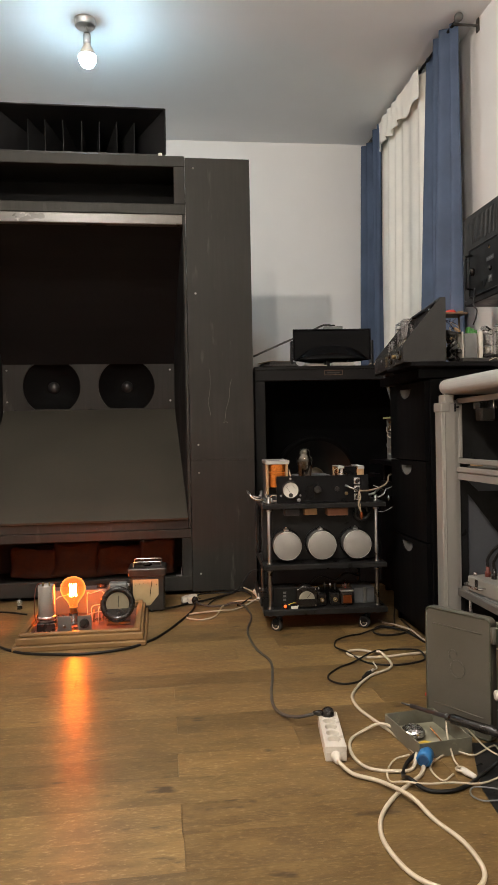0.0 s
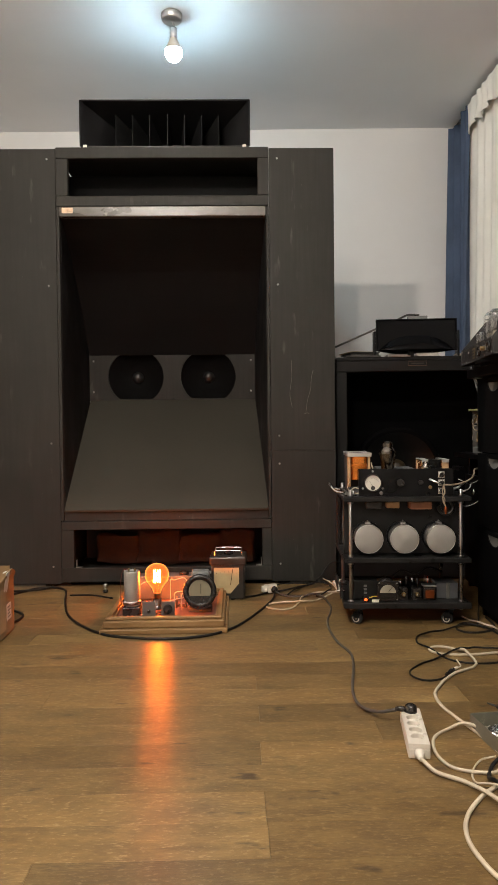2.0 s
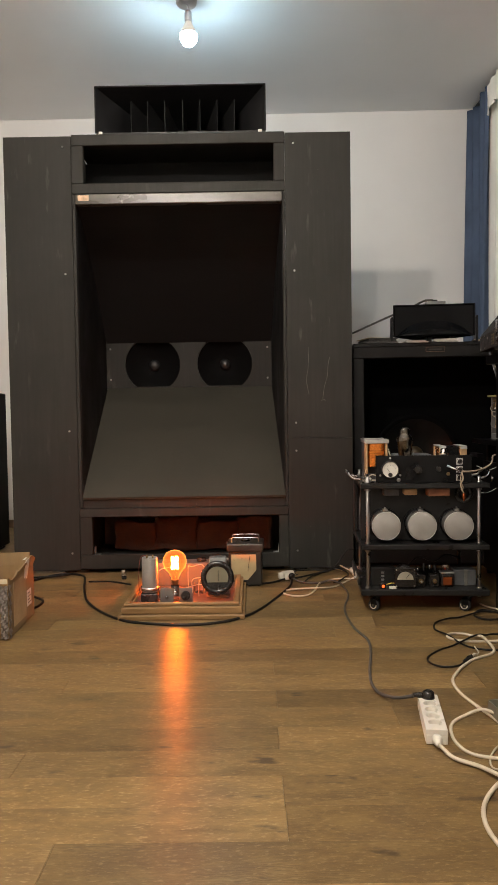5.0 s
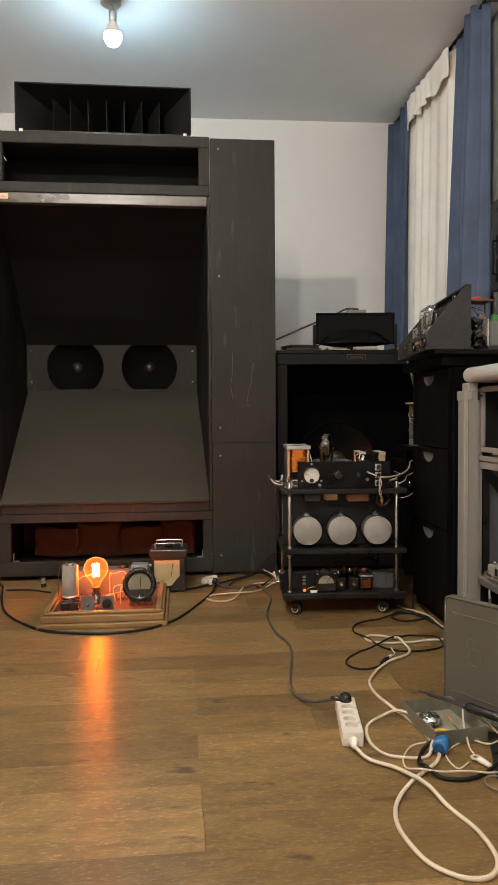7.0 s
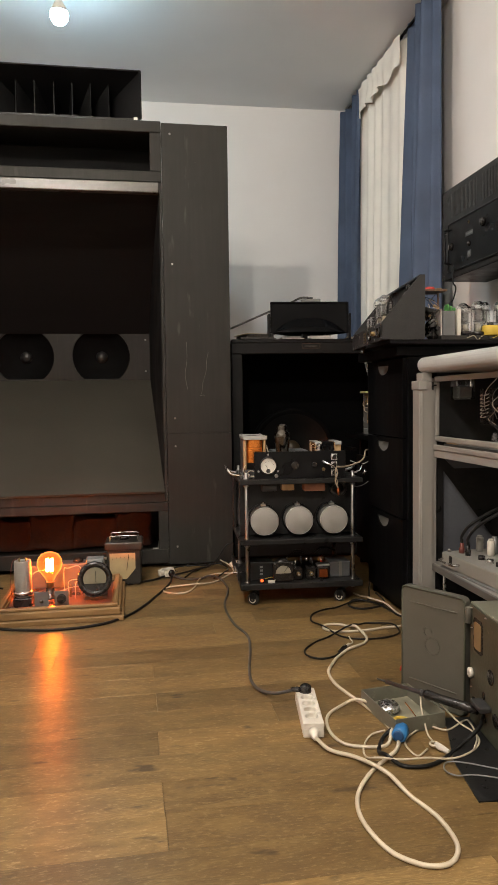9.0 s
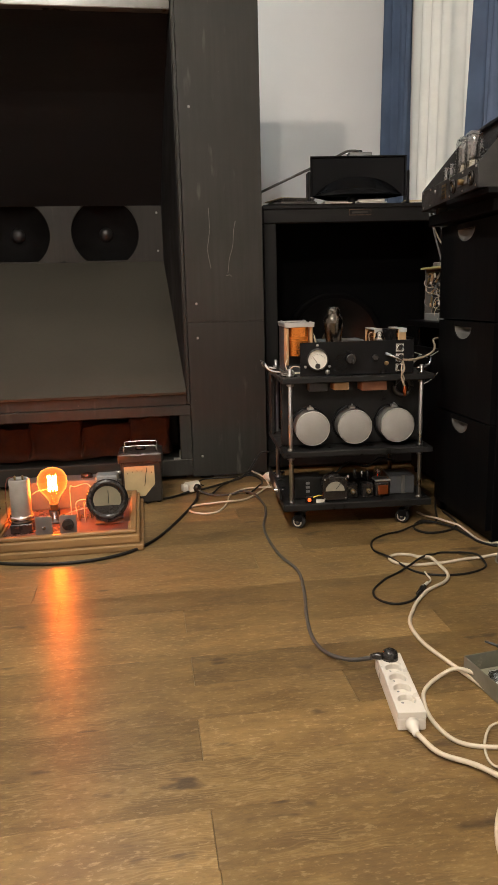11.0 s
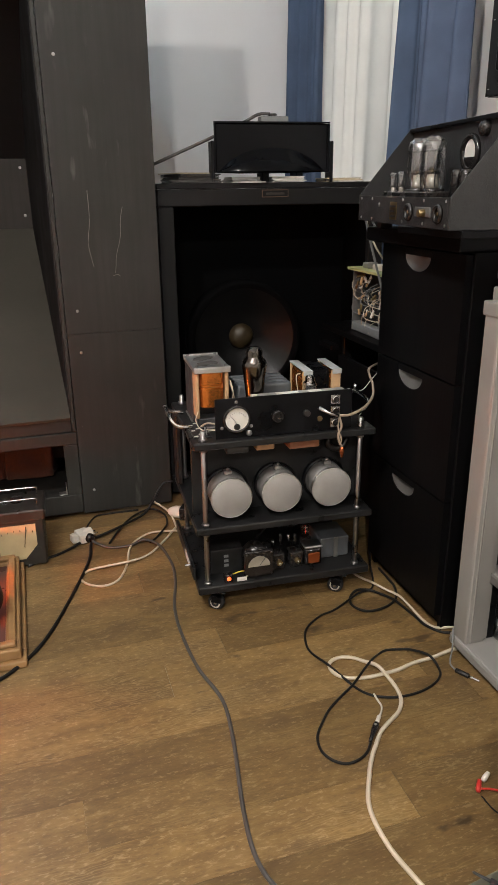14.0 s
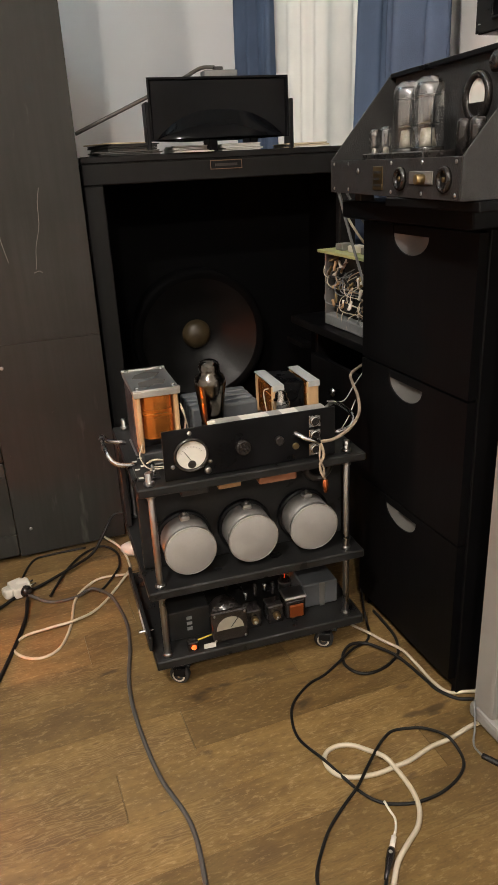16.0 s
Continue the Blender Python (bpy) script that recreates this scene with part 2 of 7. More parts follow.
DARK_WOOD_EDGE = mk("brown_board_edge", (0.13, 0.075, 0.04), 0.6, var=0.25, scale=14, sx=0.3, bump=0.1)
DULL_RED = mk("dull_red_plastic", (0.14, 0.03, 0.02), 0.4, var=0.15, scale=14, bump=0.03)
INSTR = mk("light_grey_instrument_paint", (0.22, 0.213, 0.19), 0.45, var=0.12, scale=12, bump=0.08)
STICKER = mk("orange_white_sticker", (0.62, 0.42, 0.27), 0.5, var=0.35, scale=60, bump=0.02)
GLASS = glass("clear_glass")


def thin_glass(name, tint, shine, strength, least=0.07):
    """Thin blown glass: lets light straight through with a tint, and shines on its surface."""
    m = bpy.data.materials.new(name)
    m.use_nodes = True
    nt = m.node_tree
    if strength:
        p = nt.nodes["Principled BSDF"]
        p.inputs["Base Color"].default_value = (0.03, 0.02, 0.01, 1)
        p.inputs["Roughness"].default_value = 0.08
        p.inputs["Emission Color"].default_value = (*shine, 1)
        p.inputs["Emission Strength"].default_value = strength
    else:
        p = nt.nodes.new("ShaderNodeBsdfGlossy")
        p.inputs["Color"].default_value = (*shine, 1)
        p.inputs["Roughness"].default_value = 0.16
    clear, mix, edge = nt.nodes.new("ShaderNodeBsdfTransparent"), nt.nodes.new("ShaderNodeMixShader"), nt.nodes.new("ShaderNodeLayerWeight")
    curve = nt.nodes.new("ShaderNodeMath")
    curve.operation = "POWER"
    curve.inputs[1].default_value = 4.0
    nt.links.new(edge.outputs["Facing"], curve.inputs[0])
    clear.inputs[0].default_value = (*tint, 1)
    nt.links.new(ramp(nt, curve.outputs[0], 0, 1, least, 0.8), mix.inputs[0])
    nt.links.new(clear.outputs[0], mix.inputs[1])
    nt.links.new(p.outputs[0], mix.inputs[2])
    nt.links.new(mix.outputs[0], nt.nodes["Material Output"].inputs[0])
    return m


AMBER_GLASS = thin_glass("amber_bulb_glass", (1.0, 0.6, 0.28), (1.0, 0.24, 0.05), AMBER, 0.10)
VALVE_GLASS = thin_glass("clear_valve_glass", (0.96, 0.97, 0.97), (0.9, 0.9, 0.9), 0.0, 0.2)
TABLE_HORN = mk("glossy_black_plastic", (0.0032, 0.0035, 0.0042), 0.14, var=0.2, scale=4, fine=60, bump=0.01, spec=0.1, rvar=0.04)
STEM_GLASS = mk("milky_stem_glass", (0.34, 0.31, 0.25), 0.25, var=0.25, scale=60, bump=0.02)
SMOKED = mk("smoky_mirrored_glass", (0.115, 0.105, 0.092), 0.17, 1.0, var=0.4, scale=30, bump=0.0, rvar=0.04)
BROWN_GETTER = mk("smoky_brown_getter", (0.13, 0.1, 0.075), 0.16, 1.0, var=0.35, scale=40, bump=0.02)
SILVER_GETTER = mk("mirror_getter", (0.5, 0.48, 0.45), 0.12, 1.0, var=0.3, scale=40, bump=0.02)
COOL_GLOW = glow("cool_white_bulb_glow", (0.60, 0.87, 0.98), BULB_COOL)
WARM_GLOW = glow("warm_white_bulb_glow", (1.0, 0.885, 0.75), BULB_WARM)
BACK_GLOW = glow("warm_white_back_bulb_glow", (1.0, 0.885, 0.75), BULB_BACK)
FILA_GLOW = glow("orange_filament_glow", (1.0, 0.235, 0.022), FILAMENT)
NEON = glow("orange_indicator_glow", (1.0, 0.10, 0.015), 1.6)
RED_GLOW = glow("small_red_glow", (1.0, 0.05, 0.01), 0.5)


def floor_material():
    m = bpy.data.materials.new("brown_oak_laminate")
    m.use_nodes = True
    nt = m.node_tree
    p = nt.nodes["Principled BSDF"]
    tc, info = nt.nodes.new("ShaderNodeTexCoord"), nt.nodes.new("ShaderNodeObjectInfo")
    off = nt.nodes.new("ShaderNodeVectorMath")
    off.operation = "MULTIPLY_ADD"
    comb = nt.nodes.new("ShaderNodeCombineXYZ")
    for i in range(3):
        nt.links.new(info.outputs["Random"], comb.inputs[i])
    nt.links.new(comb.outputs[0], off.inputs[0])
    off.inputs[1].default_value = (37.0, 19.0, 11.0)
    nt.links.new(tc.outputs["Object"], off.inputs[2])

    def mapped(sx, sy):
        mp = nt.nodes.new("ShaderNodeMapping")
        mp.inputs["Scale"].default_value = (sx, sy, 1)
        nt.links.new(off.outputs[0], mp.inputs["Vector"])
        return mp.outputs[0]
    warp = noise_tex(nt, mapped(2.6, 8.0), 1.0, 3.0, 0.55)
    streak = noise_tex(nt, mapped(8.0, 27), 1.0, 7.0, 0.72)
    pores = noise_tex(nt, mapped(62, 165), 1.0, 4.0, 0.65)
    cloud = noise_tex(nt, mapped(4.5, 9), 1.0, 4.0, 0.6)
    knots = noise_tex(nt, mapped(7.5, 17), 1.0, 3.0, 0.55)
    wave = nt.nodes.new("ShaderNodeTexWave")
    wave.wave_type, wave.bands_direction = "BANDS", "Y"
    wave.inputs["Scale"].default_value = 6.2
    wave.inputs["Distortion"].default_value = 17.0
    wave.inputs["Detail"].default_value = 1.6
    wave.inputs["Detail Scale"].default_value = 0.9
    wave.inputs["Detail Roughness"].default_value = 0.6
    nt.links.new(mapped(2.4, 8.0), wave.inputs["Vector"])
    c = mixc(nt, ramp(nt, streak, 0.34, 0.66, 0, 1), (0.127, 0.0745, 0.025), (0.234, 0.147, 0.052))
    c = mixc(nt, ramp(nt, warp, 0.5, 0.72, 0, 0.5), c, (0.135, 0.08, 0.033))
    c = mixc(nt, ramp(nt, cloud, 0.53, 0.70, 0, 0.6), c, (0.105, 0.064, 0.029))
    c = mixc(nt, ramp(nt, pores, 0.55, 0.67, 0, 0.42), c, (0.42, 0.305, 0.16))
    c = mixc(nt, ramp(nt, pores, 0.44, 0.32, 0, 0.4), c, (0.085, 0.05, 0.022))
    # pale limed rings of the grain, showing only in patches
    rings = nt.nodes.new("ShaderNodeMath")
    rings.operation = "MULTIPLY"
    nt.links.new(ramp(nt, wave.outputs["Fac"], 0.6, 0.95, 0, 0.27), rings.inputs[0])
    nt.links.new(ramp(nt, noise_tex(nt, mapped(3.1, 7.0), 1.0, 2.0, 0.5), 0.5, 0.66, 0.05, 1), rings.inputs[1])
    c = mixc(nt, rings.outputs[0], c, (0.37, 0.265, 0.12))
    c = mixc(nt, ramp(nt, knots, 0.65, 0.73, 0, 0.8), c, (0.035, 0.02, 0.011))
    tone = ramp(nt, info.outputs["Random"], 0, 1, 0.68, 1.14)
    hs = nt.nodes.new("ShaderNodeHueSaturation")
    nt.links.new(tone, hs.inputs["Value"])
    nt.links.new(c, hs.inputs["Color"])
    nt.links.new(hs.outputs[0], p.inputs["Base Color"])
    # brushed relief along the boards: gloss spreads across them
    nt.links.new(ramp(nt, streak, 0.2, 0.8, 0.36, 0.42), p.inputs["Roughness"])
    p.inputs["Anisotropic"].default_value = 0.6
    p.inputs["Specular IOR Level"].default_value = 0.4
    across = nt.nodes.new("ShaderNodeCombineXYZ")
    across.inputs[1].default_value = 1.0
    nt.links.new(across.outputs[0], p.inputs["Tangent"])
    b = nt.nodes.new("ShaderNodeBump")
    b.inputs["Strength"].default_value, b.inputs["Distance"].default_value = 0.24, 0.002
    nt.links.new(pores, b.inputs["Height"])
    nt.links.new(b.outputs[0], p.inputs["Normal"])
    return m


FLOOR = floor_material()


# ---- mesh helpers ----
def box(x0, x1, y0, y1, z0, z1, b=0.002, seg=1):
    bm = bmesh.new()
    bmesh.ops.create_cube(bm, size=1)
    for v in bm.verts:
        v.co = Vector((x0 + (v.co.x + 0.5) * (x1 - x0), y0 + (v.co.y + 0.5) * (y1 - y0), z0 + (v.co.z + 0.5) * (z1 - z0)))
    b = min(b, 0.45 * min(abs(x1 - x0), abs(y1 - y0), abs(z1 - z0)))
    if b > 0:
        bmesh.ops.bevel(bm, geom=bm.edges[:], offset=b, segments=seg, affect="EDGES", profile=0.5)
    return bm


def lathe(pts, seg=32, close=True):
    """A body turned about z from (radius, height) pairs."""
    bm = bmesh.new()
    rings = []
    for r, z in pts:
        if r < 1e-5:
            rings.append([bm.verts.new((0, 0, z))])
        else:
            rings.append([bm.verts.new((r * math.cos(2 * math.pi * i / seg), r * math.sin(2 * math.pi * i / seg), z)) for i in range(seg)])
    for a, b in zip(rings, rings[1:]):
        for i in range(seg):
            j = (i + 1) % seg
            quad = [a[i % len(a)], a[j % len(a)], b[j % len(b)], b[i % len(b)]]
            seen = []
            for v in quad:
                if v not in seen:
                    seen.append(v)
            if len(seen) > 2:
                bm.faces.new(seen)
    if close:
        for ring in (rings[0], rings[-1]):
            if len(ring) > 2:
                bm.faces.new(ring)
    bmesh.ops.recalc_face_normals(bm, faces=bm.faces[:])
    for f in bm.faces:
        f.smooth = len(f.verts) < 5
    return bm


def cyl(r, z0, z1, seg=24, b=0.001):
    b = min(b, r * 0.4, abs(z1 - z0) * 0.4)
    return lathe([(r - b, z0), (r, z0 + b), (r, z1 - b), (r - b, z1)], seg)


def prism(poly, d0, d1, axis="y", b=0.0):
    """A flat outline in the two other axes, drawn out along one axis."""
    bm = bmesh.new()

    def at(p, d):
        return {"x": (d, p[0], p[1]), "y": (p[0], d, p[1]), "z": (p[0], p[1], d)}[axis]
    lo, hi = [bm.verts.new(at(p, d0)) for p in poly], [bm.verts.new(at(p, d1)) for p in poly]
    bm.faces.new(lo)
    bm.faces.new(hi[::-1])
    for i in range(len(poly)):
        j = (i + 1) % len(poly)
        bm.faces.new((lo[i], lo[j], hi[j], hi[i]))
    bmesh.ops.recalc_face_normals(bm, faces=bm.faces[:])
    if b:
        bmesh.ops.bevel(bm, geom=bm.edges[:], offset=b, segments=1, affect="EDGES", profile=0.5)
    return bm


def curve_points(pts, steps=6, closed=False):
    pts = [Vector(p) for p in pts]
    out = []
    n = len(pts)
    for i in range(n if closed else n - 1):
        p1, p2 = pts[i], pts[(i + 1) % n]
        p0 = pts[i - 1] if (i or closed) else p1 * 2 - p2
        p3 = pts[(i + 2) % n] if (i + 2 < n or closed) else p2 * 2 - p1
        for k in range(steps):
            t = k / steps
            out.append(0.5 * (2 * p1 + (p2 - p0) * t + (2 * p0 - 5 * p1 + 4 * p2 - p3) * t * t + (3 * p1 - p0 - 3 * p2 + p3) * t ** 3))
    if not closed:
        out.append(pts[-1])
    return out


def tube(pts, r, seg=8, steps=6, smooth=True):
    """A round lead, wire or rod along a line."""
    line = curve_points(pts, steps) if smooth else [Vector(p) for p in pts]
    bm = bmesh.new()
    rings, up = [], Vector((0, 0, 1))
    for i, p in enumerate(line):
        d = (line[min(i + 1, len(line) - 1)] - line[max(i - 1, 0)]).normalized()
        side = d.cross(up)
        if side.length < 0.05:
            side = d.cross(Vector((1, 0, 0)))
        side.normalize()
        u = side.cross(d).normalized()
        rings.append([bm.verts.new(p + r * (math.cos(2 * math.pi * k / seg) * side + math.sin(2 * math.pi * k / seg) * u)) for k in range(seg)])
    for a, b in zip(rings, rings[1:]):
        for k in range(seg):
            f = bm.faces.new((a[k], a[(k + 1) % seg], b[(k + 1) % seg], b[k]))
            f.smooth = True
    bm.faces.new(rings[0][::-1])
    bm.faces.new(rings[-1])
    bmesh.ops.recalc_face_normals(bm, faces=bm.faces[:])
    return bm


def xf(bm, m):
    bm.transform(m)
    return bm


def mv(bm, x=0, y=0, z=0, rx=0, ry=0, rz=0):
    return xf(bm, pose(x, y, z, rx, ry, rz))


def join(*bms):
    out = bms[0]
    for other in bms[1:]:
        me = bpy.data.meshes.new("tmp")
        other.to_mesh(me)
        other.free()
        out.from_mesh(me)
        bpy.data.meshes.remove(me)
    return out


def obj(name, bm, material):
    me = bpy.data.meshes.new(name)
    bm.to_mesh(me)
    bm.free()
    me.materials.append(material)
    return new(name, me)


def part(name, bm, material, parent, label=""):
    ob = obj(name, bm, material)
    ob.parent = parent
    return tagged(ob, label)


def thing(name, x, y, z, rz, label, category, group="", kind=""):
    ob = new(name)
    ob.empty_display_size = 0.05
    ob.matrix_basis = pose(x, y, z, 0, 0, rz)
    return tagged(ob, label, category, group, kind)


def single(name, bm, material, label, category, group="", kind="", m=None):
    ob = obj(name, bm, material)
    if m is not None:
        ob.matrix_basis = m
    return tagged(ob, label, category, group, kind)


def disc_facing(r, depth, x, y, z, seg=32, b=0.001):
    """A short round body that faces -y, its front at y."""
    return mv(cyl(r, 0, depth, seg, b), x, y + depth, z, 90)


def screw(parent, x, y, z, r=0.005, rx=90, rz=0, mat=SCREW):
    head = lathe([(r, 0), (r * 0.95, r * 0.35), (r * 0.6, r * 0.55), (0, r * 0.6)], 12)
    return part("screw", xf(head, pose(x, y, z, rx, 0, rz)), mat, parent)


# ---- the room ----
CEILING_Z = 2.84
part_floor = single("floor", box(-3.4, 1.62, -2.4, 5.16, -0.12, -0.009, 0), FLOOR, kind="structure", label="brown oak laminate floor laid in narrow planks", category="floor")
single("ceiling", box(-3.5, 1.72, -2.5, 5.26, CEILING_Z, CEILING_Z + 0.12, 0), CEIL, "plain white painted ceiling", "ceiling", kind="structure")
single("wall_north", prism([(-3.4, 5.155), (1.62, 5.068), (1.62, 5.25), (-3.4, 5.25)], -0.1, CEILING_Z, "z"), WALL, "white painted wall behind the tall cabinet", "wall", kind="structure")
single("baseboard", box(-3.38, 1.2, 5.06, 5.072, 0.0, 0.055, 0.003), DARK_WOOD_EDGE, "narrow brown skirting along the wall foot", "skirting", kind="structure")
single("wall_south", box(-3.4, 1.62, -2.5, -2.4, -0.1, CEILING_Z, 0), WALL, "plain white painted wall", "wall", kind="structure")
single("wall_west", box(-3.5, -3.4, -2.5, 5.25, -0.1, CEILING_Z, 0), WALL, "plain white painted wall", "wall", kind="structure")
WY0, WY1, WZ0, WZ1 = 3.87, 4.82, 0.85, 2.55
east = join(box(1.62, 1.86, -2.5, WY0, -0.1, CEILING_Z, 0), box(1.62, 1.86, WY1, 5.25, -0.1, CEILING_Z, 0),
            box(1.62, 1.86, WY0, WY1, -0.1, WZ0, 0), box(1.62, 1.86, WY0, WY1, WZ1, CEILING_Z, 0))
single("wall_east", east, WALL, "white painted wall with a curtained window opening", "wall", kind="structure")
win = thing("window_1", 1.76, (WY0 + WY1) / 2, WZ0, 0, "white framed window behind closed curtains at night", "window", kind="structure")
hw, hh = (WY1 - WY0) / 2, WZ1 - WZ0
for y0, y1, z0, z1 in ((-hw, -hw + 0.06, 0, hh), (hw - 0.06, hw, 0, hh), (-0.03, 0.03, 0.06, hh - 0.06), (-hw + 0.06, hw - 0.06, 0, 0.06), (-hw + 0.06, hw - 0.06, hh - 0.06, hh)):
    part("window_frame", box(-0.03, 0.03, y0, y1, z0, z1, 0.004), WHITE_PLASTIC, win)
for y0, y1 in ((-hw + 0.06, -0.03), (0.03, hw - 0.06)):
    part("pane", box(-0.004, 0.004, y0, y1, 0.06, hh - 0.06, 0), GLASS, win)
single("backdrop", box(2.6, 2.62, 2.0, 6.4, -0.5, 4.0, 0), NIGHT, "dark night outside the window", "backdrop", kind="structure")


# ---- ceiling bulbs ----
def ceiling_bulb(x, y, glow_mat, label):
    t = thing("ceiling_lamp", x, y, CEILING_Z, 0, label, "ceiling lamp", "bare ceiling bulbs")
    part("canopy", lathe([(0, 0), (0.052, 0), (0.053, -0.006), (0.05, -0.03), (0.046, -0.034), (0, -0.034)], 32), ALU, t, "round brushed metal canopy")
    part("arm", tube([(0.0, 0, -0.03), (0.008, 0, -0.05), (0.012, 0, -0.075)], 0.006, 8, 4), CHROME, t)
    part("socket", mv(lathe([(0, 0), (0.017, 0), (0.019, -0.012), (0.019, -0.045), (0.016, -0.05), (0, -0.05)], 24), 0.008, 0, -0.068), ALU, t)
    part("bulb_body", mv(lathe([(0.014, 0), (0.018, -0.012), (0.034, -0.045), (0.0425, -0.066), (0, -0.066)], 28), 0.008, 0, -0.112), WHITE_PLASTIC, t, "white plastic lamp body")
    part("bulb", mv(lathe([(0.0425, -0.0665), (0.043, -0.074), (0.041, -0.092), (0.028, -0.112), (0.012, -0.121), (0, -0.123)], 28), 0.008, 0, -0.112), glow_mat, t, "glowing frosted lower half of the bulb")
    return t


ceiling_bulb(-0.33, 3.72, COOL_GLOW, "bare cool white bulb glowing under a small metal ceiling canopy")
ceiling_bulb(-0.60, 1.61, WARM_GLOW, "bare warm white bulb glowing under a metal ceiling canopy")
ceiling_bulb(-0.51, -0.13, BACK_GLOW, "bare warm white bulb glowing under a metal ceiling canopy")


# ---- curtains ----
def drape(y0, y1, z0, z1, folds, depth, flare=0.0, seed=0, scallop=0.0, y0b=None, y1b=None):
    rnd = random.Random(seed)
    ph = [rnd.uniform(0, 6.28) for _ in range(4)]
    bm = bmesh.new()
    nu, nv = folds * 10, 26
    y0b, y1b = (y0 if y0b is None else y0b), (y1 if y1b is None else y1b)
    grid = []
    for j in range(nv + 1):
        v = j / nv
        row = []
        for i in range(nu + 1):
            u = i / nu
            uu = u + 0.03 * math.sin(9 * u + ph[0]) + 0.01 * math.sin(5 * v + ph[1] + 7 * u)
            amp = depth * (0.55 + 0.45 * v) * (0.62 + 0.38 * math.sin(7.3 * u + ph[2] + 0.8 * v))
            x = -amp * (0.5 + 0.5 * math.sin(2 * math.pi * folds * uu + ph[3])) - flare * v
            y = (y0 + (y1 - y0) * u) * (1 - v) + (y0b + (y1b - y0b) * u) * v + 0.012 * math.sin(4 * v + ph[0] + 11 * u)
            lo = z0 + scallop * abs(math.sin(math.pi * u * 3.0 + 0.4)) if scallop else z0
            row.append(bm.verts.new((x, y, z1 + (lo - z1) * v)))
        grid.append(row)
    for j in range(nv):
        for i in range(nu):
            f = bm.faces.new((grid[j][i], grid[j][i + 1], grid[j + 1][i + 1], grid[j + 1][i]))
            f.smooth = True
    bmesh.ops.recalc_face_normals(bm, faces=bm.faces[:])
    bmesh.ops.solidify(bm, geom=bm.faces[:], thickness=0.002)
    return bm


CX = 1.545
single("blue_curtain", mv(drape(3.51, 3.91, 0.06, 2.836, 6, 0.12, 0.0, 1, y0b=3.51, y1b=4.0), CX - 0.02, 0, 0), BLUE_CLOTH,
       "blue cloth curtain drawn aside in deep folds", "curtain", "blue window curtains")
single("blue_curtain", mv(drape(4.66, 5.05, 0.06, 2.815, 4, 0.108, 0.0, 2), CX - 0.03, 0, 0), BLUE_CLOTH,
       "blue cloth curtain gathered in the room corner", "curtain", "blue window curtains")
single("white_curtain", mv(drape(3.93, 4.72, 0.06, 2.79, 6, 0.06, 0.0, 3, y0b=4.03), CX - 0.03, 0, 0), SHEER,
       "white cloth curtain hanging across the window", "curtain")
single("curtain_valance", mv(drape(3.93, 4.68, 2.62, 2.812, 7, 0.03, 0.0, 4, scallop=0.035), CX - 0.07, 0, 0), SHEER,
       "short white scalloped valance on the curtain rod", "valance")
rod = thing("curtain_rod", CX - 0.045, 3.49, 2.817, 0, "dark metal curtain rod with a round silver finial", "curtain rod")
part("rod", tube([(0, 0.02, 0), (0, 1.545, 0)], 0.0075, 12, 1, False), BLACK, rod)
part("finial", mv(lathe([(0, -0.024), (0.01, -0.0225), (0.0195, -0.012), (0.022, 0), (0.0195, 0.012), (0.009, 0.018), (0.009, 0.03), (0, 0.031)], 20), 0, -0.005, 0, -90), ALU_DULL, rod, "round dull silver finial")
for yy in (0.03, 1.42):
    part("bracket", join(box(0.0, 0.11, yy - 0.005, yy + 0.005, -0.02, -0.01, 0.001), box(0.111, 0.12, yy - 0.014, yy + 0.014, -0.045, 0.02, 0.002), box(-0.009, 0.009, yy - 0.005, yy + 0.005, -0.02, -0.0078, 0.001)), GREY_WIRE, rod)
for i in range(14):
    ring = tube([(0.0098 * math.cos(a), 0, 0.0098 * math.sin(a) - 0.001) for a in [k * 2 * math.pi / 14 for k in range(15)]], 0.0018, 6, 1, False)
    part("ring", mv(ring, 0, 0.46 + i * 0.056, 0), BLACK, rod)


